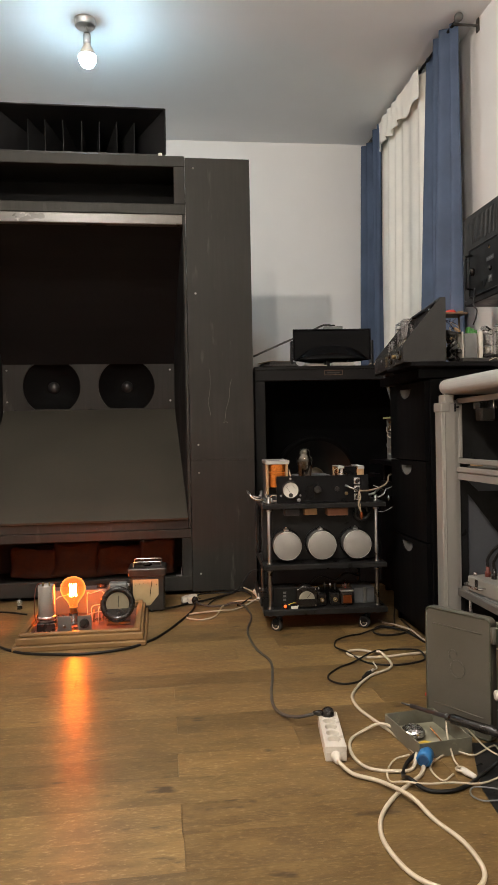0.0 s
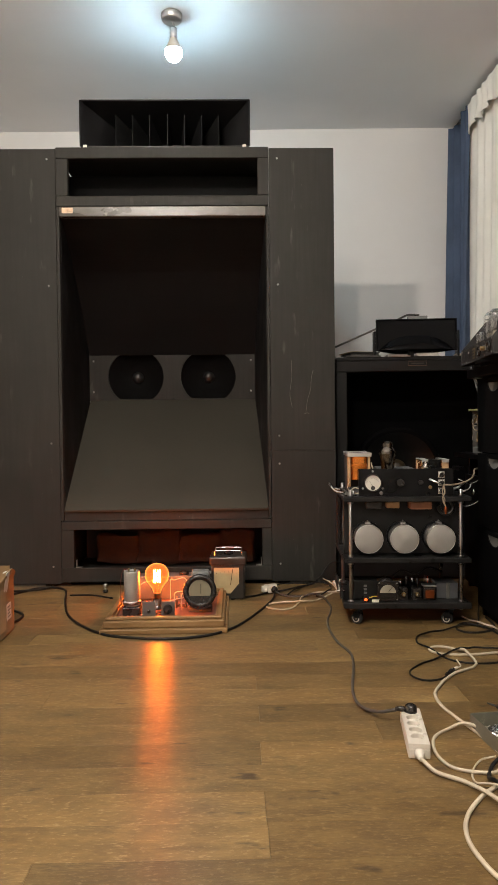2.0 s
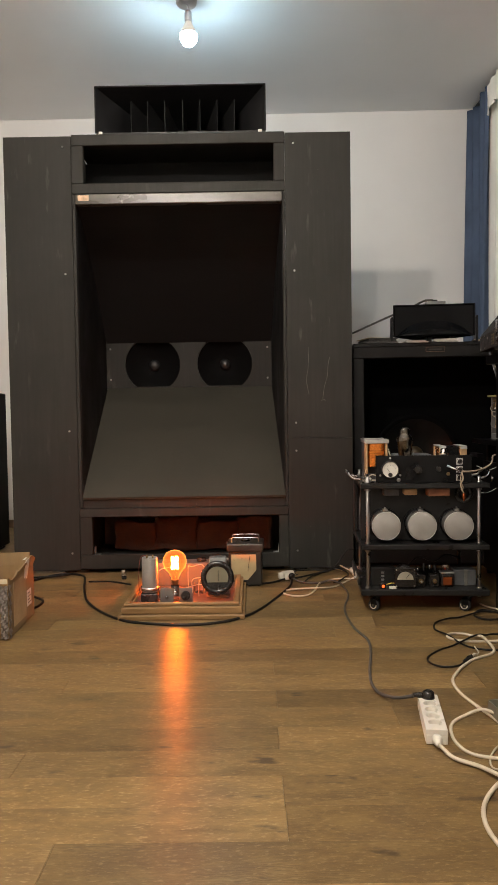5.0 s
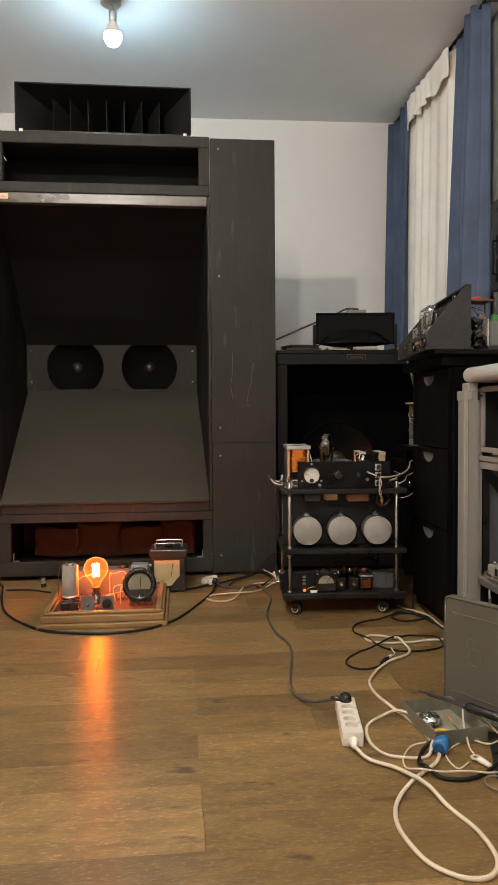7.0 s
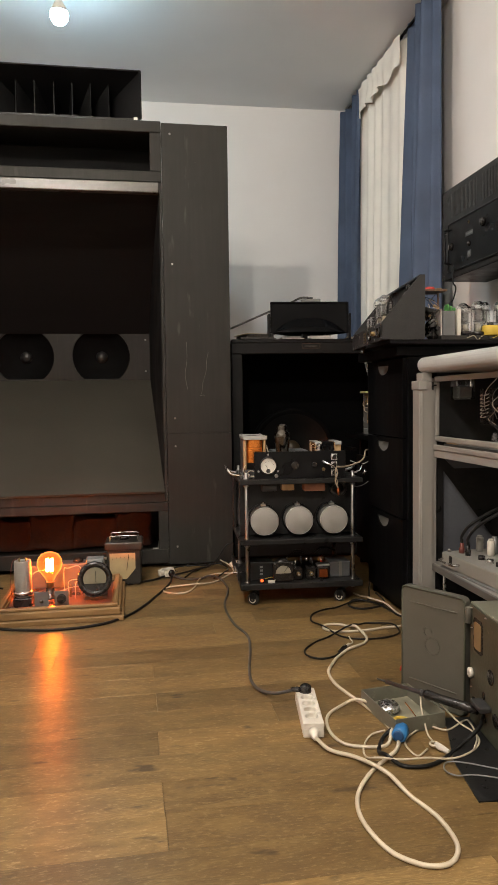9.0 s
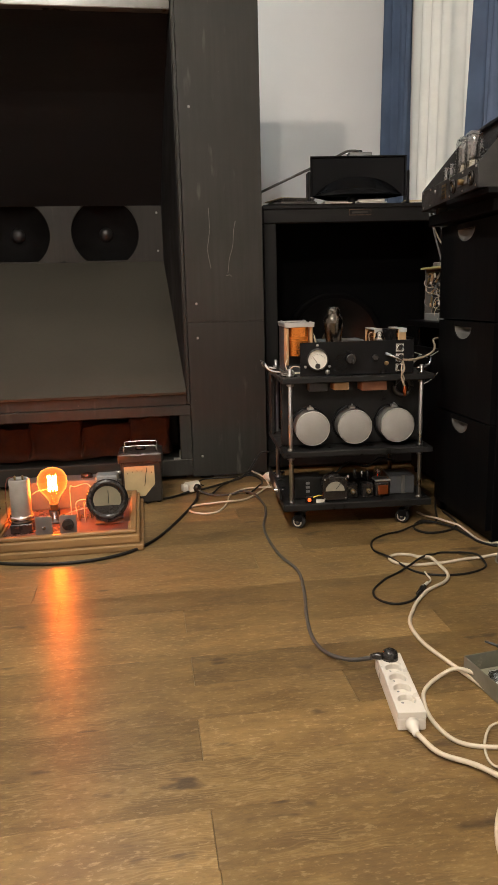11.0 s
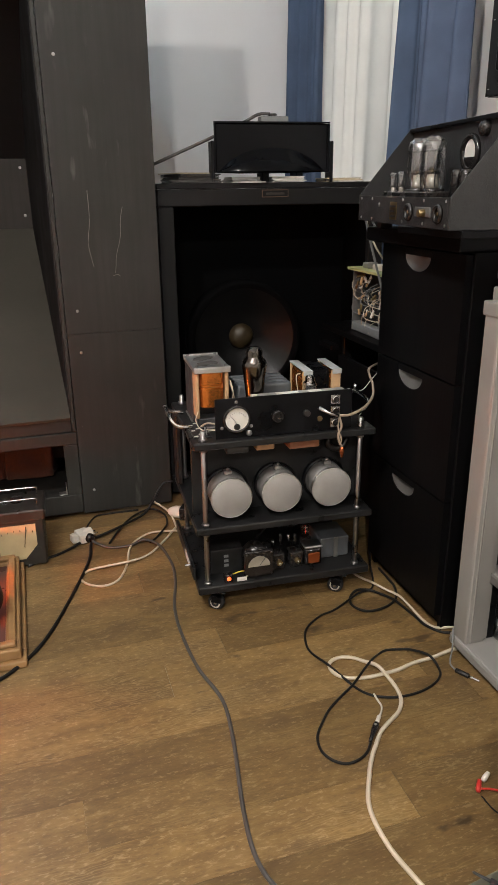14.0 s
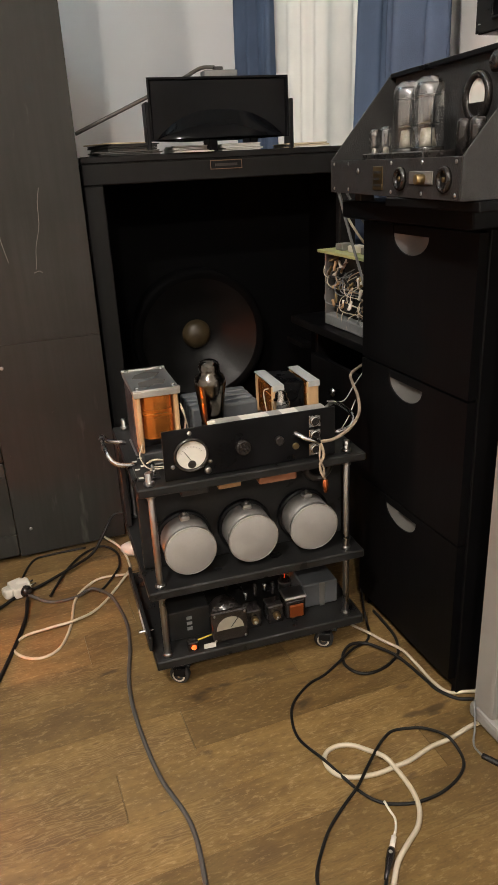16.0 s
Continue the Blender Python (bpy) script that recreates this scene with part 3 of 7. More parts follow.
# ---- tall horn loudspeaker cabinet ----
def horn_cabinet():
    t = thing("horn_speaker_cabinet", -0.375, 3.6, 0, 0, "tall black plywood horn loudspeaker cabinet with side wings and open ports", "loudspeaker")
    for s, xa, xb in ((-1, -0.845, -0.517), (1, 0.517, 0.833)):
        if s < 0:
            part("wing_panel", box(xa, xb, 0, 0.028, 0.014, 2.13, 0.002), CAB, t)
        else:
            part("wing_panel", box(xa, xb, 0, 0.028, 0.6565, 2.13, 0.0008), CAB, t)
            part("wing_panel", box(xa, xb, 0.0004, 0.0284, 0.014, 0.656, 0.0008), CAB, t)
        part("wing_brace", box(xa + 0.03 if s > 0 else xb - 0.09, xa + 0.09 if s > 0 else xb - 0.03, 0.03, 0.35, 0.0, 0.05, 0.003), CAB, t)
        xs = xa + 0.04 if s > 0 else xb - 0.04
        for z in ((0.1, 0.594, 0.731, 1.47, 2.08) if s > 0 else (0.1, 0.705, 1.47, 2.08)):
            screw(t, xs, 0.0, z, 0.0052)
    # carcass
    for pts in ([(-0.517, 0.03), (-0.5, 0.03), (-0.56, 0.945), (-0.578, 0.945)], [(0.5, 0.03), (0.515, 0.03), (0.483, 0.945), (0.465, 0.945)]):
        part("side_panel", prism(pts, 0.02, 2.11, "z"), CAB_IN, t)
    part("top_panel", box(-0.515, 0.515, 0.03, 1.08, 2.112, 2.132, 0.002), CAB, t)
    part("bottom_panel", box(-0.515, 0.5, 0.03, 1.08, 0.02, 0.04, 0.002), CAB, t)
    part("back_panel", box(-0.58, 0.5, 1.06, 1.08, 0.04, 2.11, 0.002), CAB_IN, t)
    part("plinth", box(-0.49, 0.49, 0.06, 0.98, 0.0, 0.019, 0.001), CAB_IN, t)
    # face frame round the upper port
    part("rail", box(-0.515, 0.515, -0.006, 0.03, 2.082, 2.135, 0.003), CAB, t)
    part("rail", box(-0.515, 0.515, -0.006, 0.03, 1.852, 1.902, 0.003), CAB, t)
    for xa, xb in ((-0.515, -0.458), (0.462, 0.515)):
        part("stile", box(xa, xb, -0.005, 0.03, 1.903, 2.081, 0.002), CAB, t)
    part("port_liner", join(box(-0.516, 0.499, 0.30, 0.31, 1.86, 2.1, 0), box(-0.499, 0.499, 0.031, 0.3, 1.846, 1.856, 0)), CAB_IN, t)
    part("cross_bar", box(-0.498, 0.5, -0.014, 0.03, 1.800, 1.848, 0.003), BAR, t, "worn dark cross bar with a soft sheen")
    part("sticker", box(-0.485, -0.432, -0.0155, -0.0142, 1.816, 1.842, 0), STICKER, t, "torn orange and white paper sticker")
    for xa, xb in ((-0.515, -0.5), (0.502, 0.515)):
        part("stile", box(xa, xb, -0.005, 0.03, 0.325, 1.85, 0.002), CAB, t)
    # upper curved horn surface
    prof = []
    for i in range(13):
        u = i / 12
        prof.append((0.03 + 0.905 * u, 1.80 - 0.575 * (0.55 * u + 0.45 * u * u)))
    prof2 = [(y, z + 0.015) for y, z in reversed(prof)]
    part("upper_horn_panel", prism(prof + prof2, -0.555, 0.495, "x"), CAB_IN, t)
    # sloping lower horn panel with lip
    bm = bmesh.new()
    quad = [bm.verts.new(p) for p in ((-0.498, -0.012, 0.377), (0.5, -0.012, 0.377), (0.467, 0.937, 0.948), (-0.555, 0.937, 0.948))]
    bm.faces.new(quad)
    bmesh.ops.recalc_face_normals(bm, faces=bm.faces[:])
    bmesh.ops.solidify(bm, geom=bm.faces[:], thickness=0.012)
    part("lower_horn_panel", bm, RAMP, t, "smooth sloping horn panel, coloured paler as if more brightly lit")
    part("lip", box(-0.499, 0.501, 0.006, 0.022, 0.322, 0.366, 0.002), CAB, t)
    part("rail", box(-0.515, 0.515, -0.006, 0.03, 0.279, 0.321, 0.003), CAB, t)
    part("rail", box(-0.515, 0.515, -0.006, 0.03, 0.022, 0.092, 0.003), CAB, t)
    for xa, xb in ((-0.515, -0.455), (0.468, 0.515)):
        part("stile", box(xa, xb, -0.005, 0.03, 0.0925, 0.2785, 0.002), CAB, t)
    for xa in (-0.447, 0.437):
        part("corner_bracket", join(box(xa, xa + 0.028, 0.002, 0.03, 0.0925, 0.0955, 0.0005), box(xa if xa < 0 else xa + 0.025, xa + 0.003 if xa < 0 else xa + 0.028, 0.002, 0.03, 0.0955, 0.13, 0.0005)), ALU, t, "small bright angle bracket")
    part("port_liner", join(box(-0.5, 0.485, 0.5, 0.51, 0.05, 0.62, 0)), PORT_WOOD, t)
    # fibre wadding seen in the lower port
    rnd = random.Random(5)
    for k, (xa, xb) in enumerate(((-0.40, -0.20), (-0.19, 0.03), (0.04, 0.25), (0.26, 0.43))):
        bm = box(xa - 0.01, xb + 0.01, 0.3, 0.42, 0.045, 0.205 + 0.02 * (k % 2), 0.02, 2)
        bmesh.ops.subdivide_edges(bm, edges=bm.edges[:], cuts=5, use_grid_fill=True)
        for v in bm.verts:
            v.co += noise.noise_vector(v.co * 11 + Vector((k * 3, 0, 0))) * 0.02 + noise.noise_vector(v.co * 34) * 0.008
        for f in bm.faces:
            f.smooth = True
        part("wadding", bm, FIBRE, t, "lump of brown fibre wadding")
    # baffle with two clipped round openings
    yb, zc, hz, hr = 0.935, 1.091, 0.145, 0.171

    def cell(xc, x0, x1):
        bm = bmesh.new()
        n = 64
        ring_o, ring_i, ring_b = [], [], []
        for i in range(n):
            a = 2 * math.pi * (i + 0.5) / n
            c, s = math.cos(a), math.sin(a)
            k = min(((x1 - xc) if c > 0 else (xc - x0)) / max(abs(c), 1e-6), hz / max(abs(s), 1e-6))
            ring_o.append(bm.verts.new((xc + k * c, yb, zc + k * s)))
            zi = max(-0.136, min(0.136, hr * s))
            ring_i.append(bm.verts.new((xc + hr * c, yb, zc + zi)))
            ring_b.append(bm.verts.new((xc + hr * c, yb + 0.018, zc + zi)))
        for i in range(n):
            j = (i + 1) % n
            bm.faces.new((ring_o[i], ring_o[j], ring_i[j], ring_i[i]))
            bm.faces.new((ring_i[i], ring_i[j], ring_b[j], ring_b[i]))
        bmesh.ops.recalc_face_normals(bm, faces=bm.faces[:])
        return bm
    # corner gaps of the angular sampling are closed by a thin back board with the same openings left free
    part("baffle", join(cell(-0.273, -0.5, -0.045), cell(0.175, -0.045, 0.41),
                        box(-0.56, -0.5, yb, yb + 0.018, zc - hz, zc + hz, 0), box(0.41, 0.47, yb, yb + 0.018, zc - hz, zc + hz, 0)), CAB, t)
    for xc in (-0.273, 0.175):
        d = part("driver", mv(lathe([(0.188, 0), (0.188, 0.004), (0.178, 0.004), (0.172, 0.007), (0.165, 0.002), (0.16, -0.002), (0.13, -0.026), (0.085, -0.054), (0.045, -0.07), (0.0, -0.072)], 48, False), xc, yb + 0.026, zc, 90), CONE, t, "round black paper loudspeaker cone")
        part("dust_cap", mv(lathe([(0.036, 0), (0.032, 0.012), (0.021, 0.022), (0.0, 0.027)], 28, False), xc, yb + 0.088, zc, 90), CAP, d, "grey domed dust cap")
    part("gasket_board", box(-0.56, 0.465, 1.045, 1.055, 0.9, 1.3, 0), CAB_IN, t)
    for xs in (-0.535, 0.44):
        for zs in (1.0, 1.19):
            screw(t, xs, yb, zs, 0.006)
    # pale scratches in the stain of the wing
    for line in ([(0.621, 1.099), (0.622, 1.06), (0.6165, 1.0), (0.6125, 0.94), (0.616, 0.902), (0.6205, 0.869)], [(0.724, 1.049), (0.7105, 0.962), (0.697, 0.896), (0.686, 0.847)], [(0.680, 0.838), (0.694, 0.842), (0.702, 0.836)]):
        pts = [(x + 0.0022 * math.sin(40 * z + x * 90), 0.0002, z) for x, _, z in [(p.x, 0, p.y) for p in curve_points([(x, z, 0) for x, z in line], 5)]]
        part("scratch", xf(tube(pts, 0.0011, 6, 1, False), Matrix.Diagonal((1, 0.35, 1, 1))), SCRATCH, t, "thin pale scratch in the stain")
    return t


horn_cabinet()


def sectoral_horn():
    t = thing("sectoral_horn", -0.365, 3.655, 2.132, 0, "wide black sectoral horn with upright vanes resting on the tall cabinet", "horn")
    w, h0, h1, d = 0.413, 0.032, 0.258, 0.40
    wb, b0, b1 = 0.20, 0.10, 0.20

    def plate(a, b, c, e, th):
        bm = bmesh.new()
        vs = [bm.verts.new(p) for p in (a, b, c, e)]
        bm.faces.new(vs)
        bmesh.ops.recalc_face_normals(bm, faces=bm.faces[:])
        bmesh.ops.solidify(bm, geom=bm.faces[:], thickness=th)
        return bm
    for s in (-1, 1):
        part("side_wall", plate((s * w, 0, h0), (s * w, 0, h1), (s * wb, d, b1), (s * wb, d, b0), 0.008), HORN, t)
    part("top_wall", plate((-w, 0, h1), (w, 0, h1), (wb, d, b1), (-wb, d, b1), 0.006), HORN, t)
    part("bottom_wall", plate((-w, 0, h0), (w, 0, h0), (wb, d, b0), (-wb, d, b0), 0.006), HORN, t)
    part("throat_wall", box(-wb, wb, d, d + 0.012, b0, b1, 0.001), CAB_IN, t)
    part("throat", mv(cyl(0.05, 0, 0.12, 24), 0, d + 0.012, 0.15, -90), BLACK, t)
    part("driver", mv(lathe([(0, 0), (0.085, 0), (0.09, 0.01), (0.09, 0.08), (0.075, 0.1), (0, 0.1)], 32), 0, d + 0.13, 0.15, -90), BLACK, t)
    for i in range(1, 8):
        u = -1 + i / 4
        ya = 0.12
        xa, za0, za1 = u * (w + (wb - w) * ya / d), h0 + (b0 - h0) * ya / d, h1 + (b1 - h1) * ya / d
        part("vane", plate((xa, ya, za0 + 0.001), (xa, ya, za1 - 0.001), (u * wb, d, b1 - 0.001), (u * wb, d, b0 + 0.001), 0.004), CAB_IN, t)
    for s in (-1, 1):
        part("foot_bracket", join(box(s * 0.39 - 0.009, s * 0.39 + 0.009, -0.012, -0.009, 0.0, 0.034, 0.0006), box(s * 0.39 - 0.009, s * 0.39 + 0.009, -0.012, 0.03, 0.0, 0.004, 0.0006)), PAPER, t, "small pale bent foot bracket")
        screw(t, s * 0.39, -0.0125, 0.018, 0.004)
    part("front_strip", box(-0.38, 0.38, 0.0, 0.012, 0.0, 0.03, 0.002), BLACK, t)
    part("cradle", box(-0.06, 0.06, 0.38, 0.5, 0.0, 0.098, 0.003), BLACK_WOOD, t)
    return t


sectoral_horn()

# dark cabinet standing behind the wing
t = thing("dark_cabinet", -1.745, 4.10, 0, 0, "plain black wooden cabinet standing beside the tall loudspeaker", "cabinet")
part("body", box(-0.24, 0.24, -0.2, 0.25, 0.02, 0.918, 0.003), BLACK_WOOD, t)
part("front_frame", join(box(-0.24, -0.2, -0.222, -0.202, 0.02, 0.918, 0.002), box(0.2, 0.24, -0.222, -0.202, 0.02, 0.918, 0.002), box(-0.199, 0.199, -0.222, -0.202, 0.86, 0.918, 0.002), box(-0.199, 0.199, -0.222, -0.202, 0.02, 0.08, 0.002)), BLACK_WOOD, t)
part("plinth", box(-0.22, 0.22, -0.18, 0.23, 0.0, 0.02, 0.001), BLACK_WOOD, t)

# opened parcel carton
t = thing("cardboard_box", -1.07, 2.72, 0, 2, "opened brown cardboard box with glossy tape and torn flaps", "box")
for nm, b in (("side", box(-0.17, 0.17, -0.16, -0.155, 0.006, 0.2, 0.001)), ("side", box(-0.17, 0.17, 0.155, 0.16, 0.006, 0.2, 0.001)),
              ("side", box(-0.175, -0.17, -0.16, 0.16, 0.006, 0.2, 0.001)), ("side", box(0.17, 0.175, -0.16, 0.16, 0.006, 0.2, 0.001)),
              ("bottom", box(-0.17, 0.17, -0.154, 0.154, 0.0, 0.006, 0.001))):
    part(nm, b, CARD, t)
bm = box(-0.0025, 0.0025, -0.152, 0.155, 0, 0.045, 0.001)
bmesh.ops.subdivide_edges(bm, edges=[e for e in bm.edges if abs(e.verts[0].co.y - e.verts[1].co.y) > 0.1], cuts=14)
for v in bm.verts:
    v.co.z *= max(0.1, 0.55 + 2.2 * v.co.y + 0.25 * math.sin(70 * v.co.y))
    v.co.x += 0.006 * math.sin(55 * v.co.y) * (v.co.z > 0.01)
part("flap", mv(bm, 0.173, 0, 0.2, 0, 10), CARD, t, "torn and bent side flap")
part("flap", mv(box(-0.16, 0.16, -0.0025, 0.0025, 0, 0.048, 0.001), 0, 0.158, 0.2, -10), CARD, t)
part("flap", mv(box(-0.16, 0.16, -0.0025, 0.0025, 0, 0.09, 0.001), 0, -0.158, 0.198, -118), CARD, t)
CLEAR_TAPE = mk("crumpled_clear_tape", (0.30, 0.255, 0.225), 0.14, var=0.12, scale=12, fine=60, bump=0.15)
for x0, y0, sx, sy, lab in ((0.162, -0.1635, 0.026, 0.0, "crumpled clear tape on the corner"), (0.1775, -0.147, 0.0, 0.024, "crumpled clear tape on the corner")):
    bm = bmesh.new()
    rows_ = [[bm.verts.new((x0 + sx * (i / 4 - 0.5) + 0.004 * math.sin(k * 1.9 + i) * (sy > 0), y0 + sy * (i / 4 - 0.5) + 0.004 * math.sin(k * 1.7 + i * 2) * (sx > 0) - 0.003 * (sx > 0), 0.008 + 0.0098 * k)) for i in range(5)] for k in range(20)]
    for r0, r1 in zip(rows_, rows_[1:]):
        for i in range(4):
            bm.faces.new((r0[i], r0[i + 1], r1[i + 1], r1[i]))
    bmesh.ops.solidify(bm, geom=bm.faces[:], thickness=0.0008)
    part("clear_tape", bm, CLEAR_TAPE, t, lab)
for i in range(2):
    part("print_bar", box(-0.06, 0.07 - 0.02 * i, -0.1612, -0.1602, 0.10 - 0.03 * i, 0.113 - 0.03 * i, 0), BAKE_BROWN, t)
part("tape", join(mv(box(-0.0012, 0.0012, -0.022, 0.022, -0.05, 0.045, 0), 0.179, 0.05, 0.2, 0, 9), box(0.172, 0.178, 0.03, 0.07, 0.2445, 0.246, 0)), PAPER, t, "strip of pale packing tape")
part("tape", box(0.1753, 0.1762, -0.1, 0.05, 0.03, 0.19, 0), TAPE, t)
part("label", box(0.1755, 0.177, 0.06, 0.115, 0.06, 0.12, 0), PAPER, t, "small white printed label")
for i in range(4):
    part("print_bar", box(0.1771, 0.1775, 0.065, 0.108 - 0.01 * (i % 2), 0.07 + i * 0.012, 0.074 + i * 0.012, 0), GREY_WIRE, t)
part("wrapped_goods", box(-0.15, 0.14, -0.14, 0.14, 0.008, 0.15, 0.01, 2), PAPER_BROWN, t, "pale wrapped goods inside")


CRACKLE_GREY = mk("grey_chassis_paint", (0.075, 0.08, 0.085), 0.5, var=0.15, scale=12, fine=180, bump=0.1)


# ---- display board with amber bulb ----
def display_board():
    t = thing("display_board", -0.312, 3.042, 0, 0, "stepped oak frame with a red brown panel on the floor", "board")
    W, D = 0.242, 0.258
    for z0, z1, ins, wd in ((0.0, 0.02, 0.0, 0.05), (0.021, 0.048, 0.012, 0.036), (0.049, 0.061, 0.022, 0.02)):
        w, d = W - ins, D - ins
        part("moulding", box(-w, w, -d, -d + wd, z0, z1, 0.004, 2), WOOD_FRAME, t)
        part("moulding", box(-w, w, d - wd, d, z0, z1, 0.004, 2), WOOD_FRAME, t)
        part("moulding", box(-w, -w + wd, -d + wd, d - wd, z0, z1, 0.004, 2), WOOD_FRAME, t)
        part("moulding", box(w - wd, w, -d + wd, d - wd, z0, z1, 0.004, 2), WOOD_FRAME, t)
    part("panel", box(-0.205, 0.205, -0.21, 0.21, 0.012, 0.038, 0.001), RED_PANEL, t, "glossy red brown mounting panel")
    return t


display_board()
BZ = 0.038
t = thing("can_capacitor", -0.452, 2.95, BZ, 0, "silver can capacitor in a black clamp on the board", "capacitor")
part("base", box(-0.034, 0.034, -0.034, 0.034, 0, 0.03, 0.003), BAKELITE, t)
part("can", mv(lathe([(0, 0), (0.03, 0), (0.032, 0.003), (0.032, 0.135), (0.03, 0.139), (0.026, 0.139), (0.025, 0.135), (0, 0.135)], 36), 0, 0, 0.032), CAN_SLEEVE, t)
part("clamp_ring", mv(lathe([(0.033, 0), (0.036, 0), (0.036, 0.014), (0.033, 0.014)], 32, False), 0, 0, 0.04), CHROME, t)
for s in (-1, 1):
    part("terminal", mv(cyl(0.0035, 0, 0.014, 10), s * 0.012, 0, 0.167), BRASS, t)
part("lead", tube([(-0.012, 0, 0.178), (-0.036, 0.005, 0.17), (-0.046, 0.008, 0.12), (-0.046, 0.01, 0.04), (-0.03, 0.03, 0.003)], 0.0015, 6), DULL_RED, t)

t = thing("amber_bulb", -0.36, 3.02, BZ, 0, "lit amber glass bulb standing in a dark socket", "light bulb")
part("socket", lathe([(0, 0), (0.028, 0), (0.028, 0.006), (0.017, 0.01), (0.017, 0.04), (0, 0.04)], 24), BAKELITE, t)
part("cap", mv(lathe([(0.013, 0), (0.0145, 0.004), (0.013, 0.008), (0.0145, 0.012), (0.013, 0.016), (0.0145, 0.02), (0.013, 0.024)], 20), 0, 0, 0.041), BRASS, t)
part("globe", mv(lathe([(0.0135, 0.0), (0.016, 0.012), (0.026, 0.03), (0.042, 0.05), (0.049, 0.072), (0.046, 0.094), (0.034, 0.112), (0.016, 0.121), (0, 0.123)], 36, False), 0, 0, 0.062), AMBER_GLASS, t, "amber tinted glass globe")
part("stem", mv(lathe([(0, 0), (0.009, 0), (0.006, 0.03), (0.0025, 0.045), (0, 0.046)], 14), 0, 0, 0.068), GLASS, t)
fil = [(0.0135 * math.cos(0.7 * k), 0.0135 * math.sin(0.7 * k), 0.108 if k % 2 else 0.156) for k in range(18)]
part("filament", tube(fil, 0.0023, 6, 1, False), FILA_GLOW, t, "glowing orange filament")

t = thing("panel_meter", -0.181, 2.975, BZ, 0, "round black bakelite meter with a cream dial on a stand", "meter")
part("bezel", mv(lathe([(0.05, 0), (0.066, 0), (0.067, 0.012), (0.064, 0.02), (0.052, 0.022), (0.047, 0.016), (0.044, 0.013)], 40, False), 0, -0.03, 0.087, 82), BAKELITE, t)
part("dial", mv(cyl(0.052, 0, 0.006, 36), 0, -0.037, 0.087, 82), DIAL_DIM, t, "greyed cream printed dial")
mask = [(0.053 * math.cos(a), 0.053 * math.sin(a)) for a in [math.pi + math.pi * k / 16 for k in range(17)]]
part("dial_mask", mv(prism(mask, 0, 0.008, "z"), 0, -0.0405, 0.070, 82), BAKELITE, t)
part("needle", mv(box(-0.0008, 0.0008, -0.012, 0.03, 0, 0.001, 0), 0.004, -0.0445, 0.089, 82, 0, 0), BAKELITE, t)
part("housing", mv(lathe([(0, 0), (0.05, 0), (0.052, 0.01), (0.052, 0.06), (0, 0.06)], 32), 0, 0.035, 0.093, 82), GREY, t)
part("stand", join(box(-0.045, 0.045, -0.02, 0.045, 0, 0.004, 0.001), box(-0.045, 0.045, 0.02, 0.045, 0.004, 0.062, 0.003)), ALU_DULL, t)
part("cover", box(-0.035, 0.035, -0.01, 0.045, 0.139, 0.161, 0.006, 2), GREY, t)

for x, knob in ((-0.376, 0), (-0.302, 1)):
    t = thing("control_bracket", x, 2.885, BZ, 0, "small aluminium bracket with a black knob" if knob else "small aluminium bracket with a toggle switch", "switch")
    part("plate", join(box(-0.026, 0.026, -0.012, -0.010, 0, 0.064, 0.0006), box(-0.027, 0.027, -0.0095, 0.018, 0, 0.002, 0.0006)), ALU_DULL, t)
    if knob:
        part("knob", disc_facing(0.0175, 0.013, 0, -0.026, 0.036, 24, 0.002), BAKELITE, t)
    else:
        part("switch_body", box(-0.012, 0.012, -0.009, 0.012, 0.014, 0.04, 0.001), BAKELITE, t)
        part("toggle", mv(cyl(0.0028, 0, 0.02, 10), 0, -0.012, 0.028, 70), CHROME, t)
        part("nut", disc_facing(0.0065, 0.003, 0, -0.0155, 0.028, 6, 0), CHROME, t)
t = thing("metal_chassis", -0.318, 3.195, BZ, 0, "plain grey metal chassis at the back of the board", "chassis")
part("body", box(-0.165, 0.165, -0.03, 0.055, 0, 0.1, 0.004, 2), CRACKLE_GREY, t)
part("knob", mv(lathe([(0, 0), (0.022, 0), (0.02, 0.012), (0.008, 0.016), (0, 0.016)], 20), 0.055, 0.01, 0.1), BAKELITE, t)
for xs in (-0.14, 0.14):
    for zs in (0.02, 0.085):
        screw(t, xs, -0.031, zs, 0.003)
t = thing("bare_wiring", -0.27, 3.05, BZ, 0, "stiff bare wires bent round the amber bulb", "wiring")
for pts in ([(-0.035, -0.03, 0), (-0.035, -0.03, 0.11), (-0.02, -0.028, 0.115), (0.03, -0.028, 0.115), (0.032, -0.028, 0.0)],
            [(-0.155, -0.04, 0.1), (-0.14, -0.04, 0.11), (-0.10, -0.03, 0.115)],
            [(-0.02, 0.0, 0), (-0.02, 0.0, 0.055), (0.03, 0.0, 0.058), (0.045, 0.0, 0.03), (0.045, 0.0, 0)],
            [(-0.05, -0.05, 0.03), (0.0, -0.055, 0.045), (0.04, -0.04, 0.04), (0.05, -0.02, 0)],
            [(0.01, -0.06, 0), (0.012, -0.06, 0.06), (0.03, -0.05, 0.07), (0.055, -0.03, 0.068)]):
    part("wire", tube(pts, 0.0017, 6, 5), CREAM_WIRE, t)
for i, xx in enumerate((-0.01, 0.008, 0.026)):
    part("post", mv(cyl(0.0035, 0, 0.05 + 0.01 * i, 10), xx, -0.035 + 0.01 * i, 0), BRASS, t)

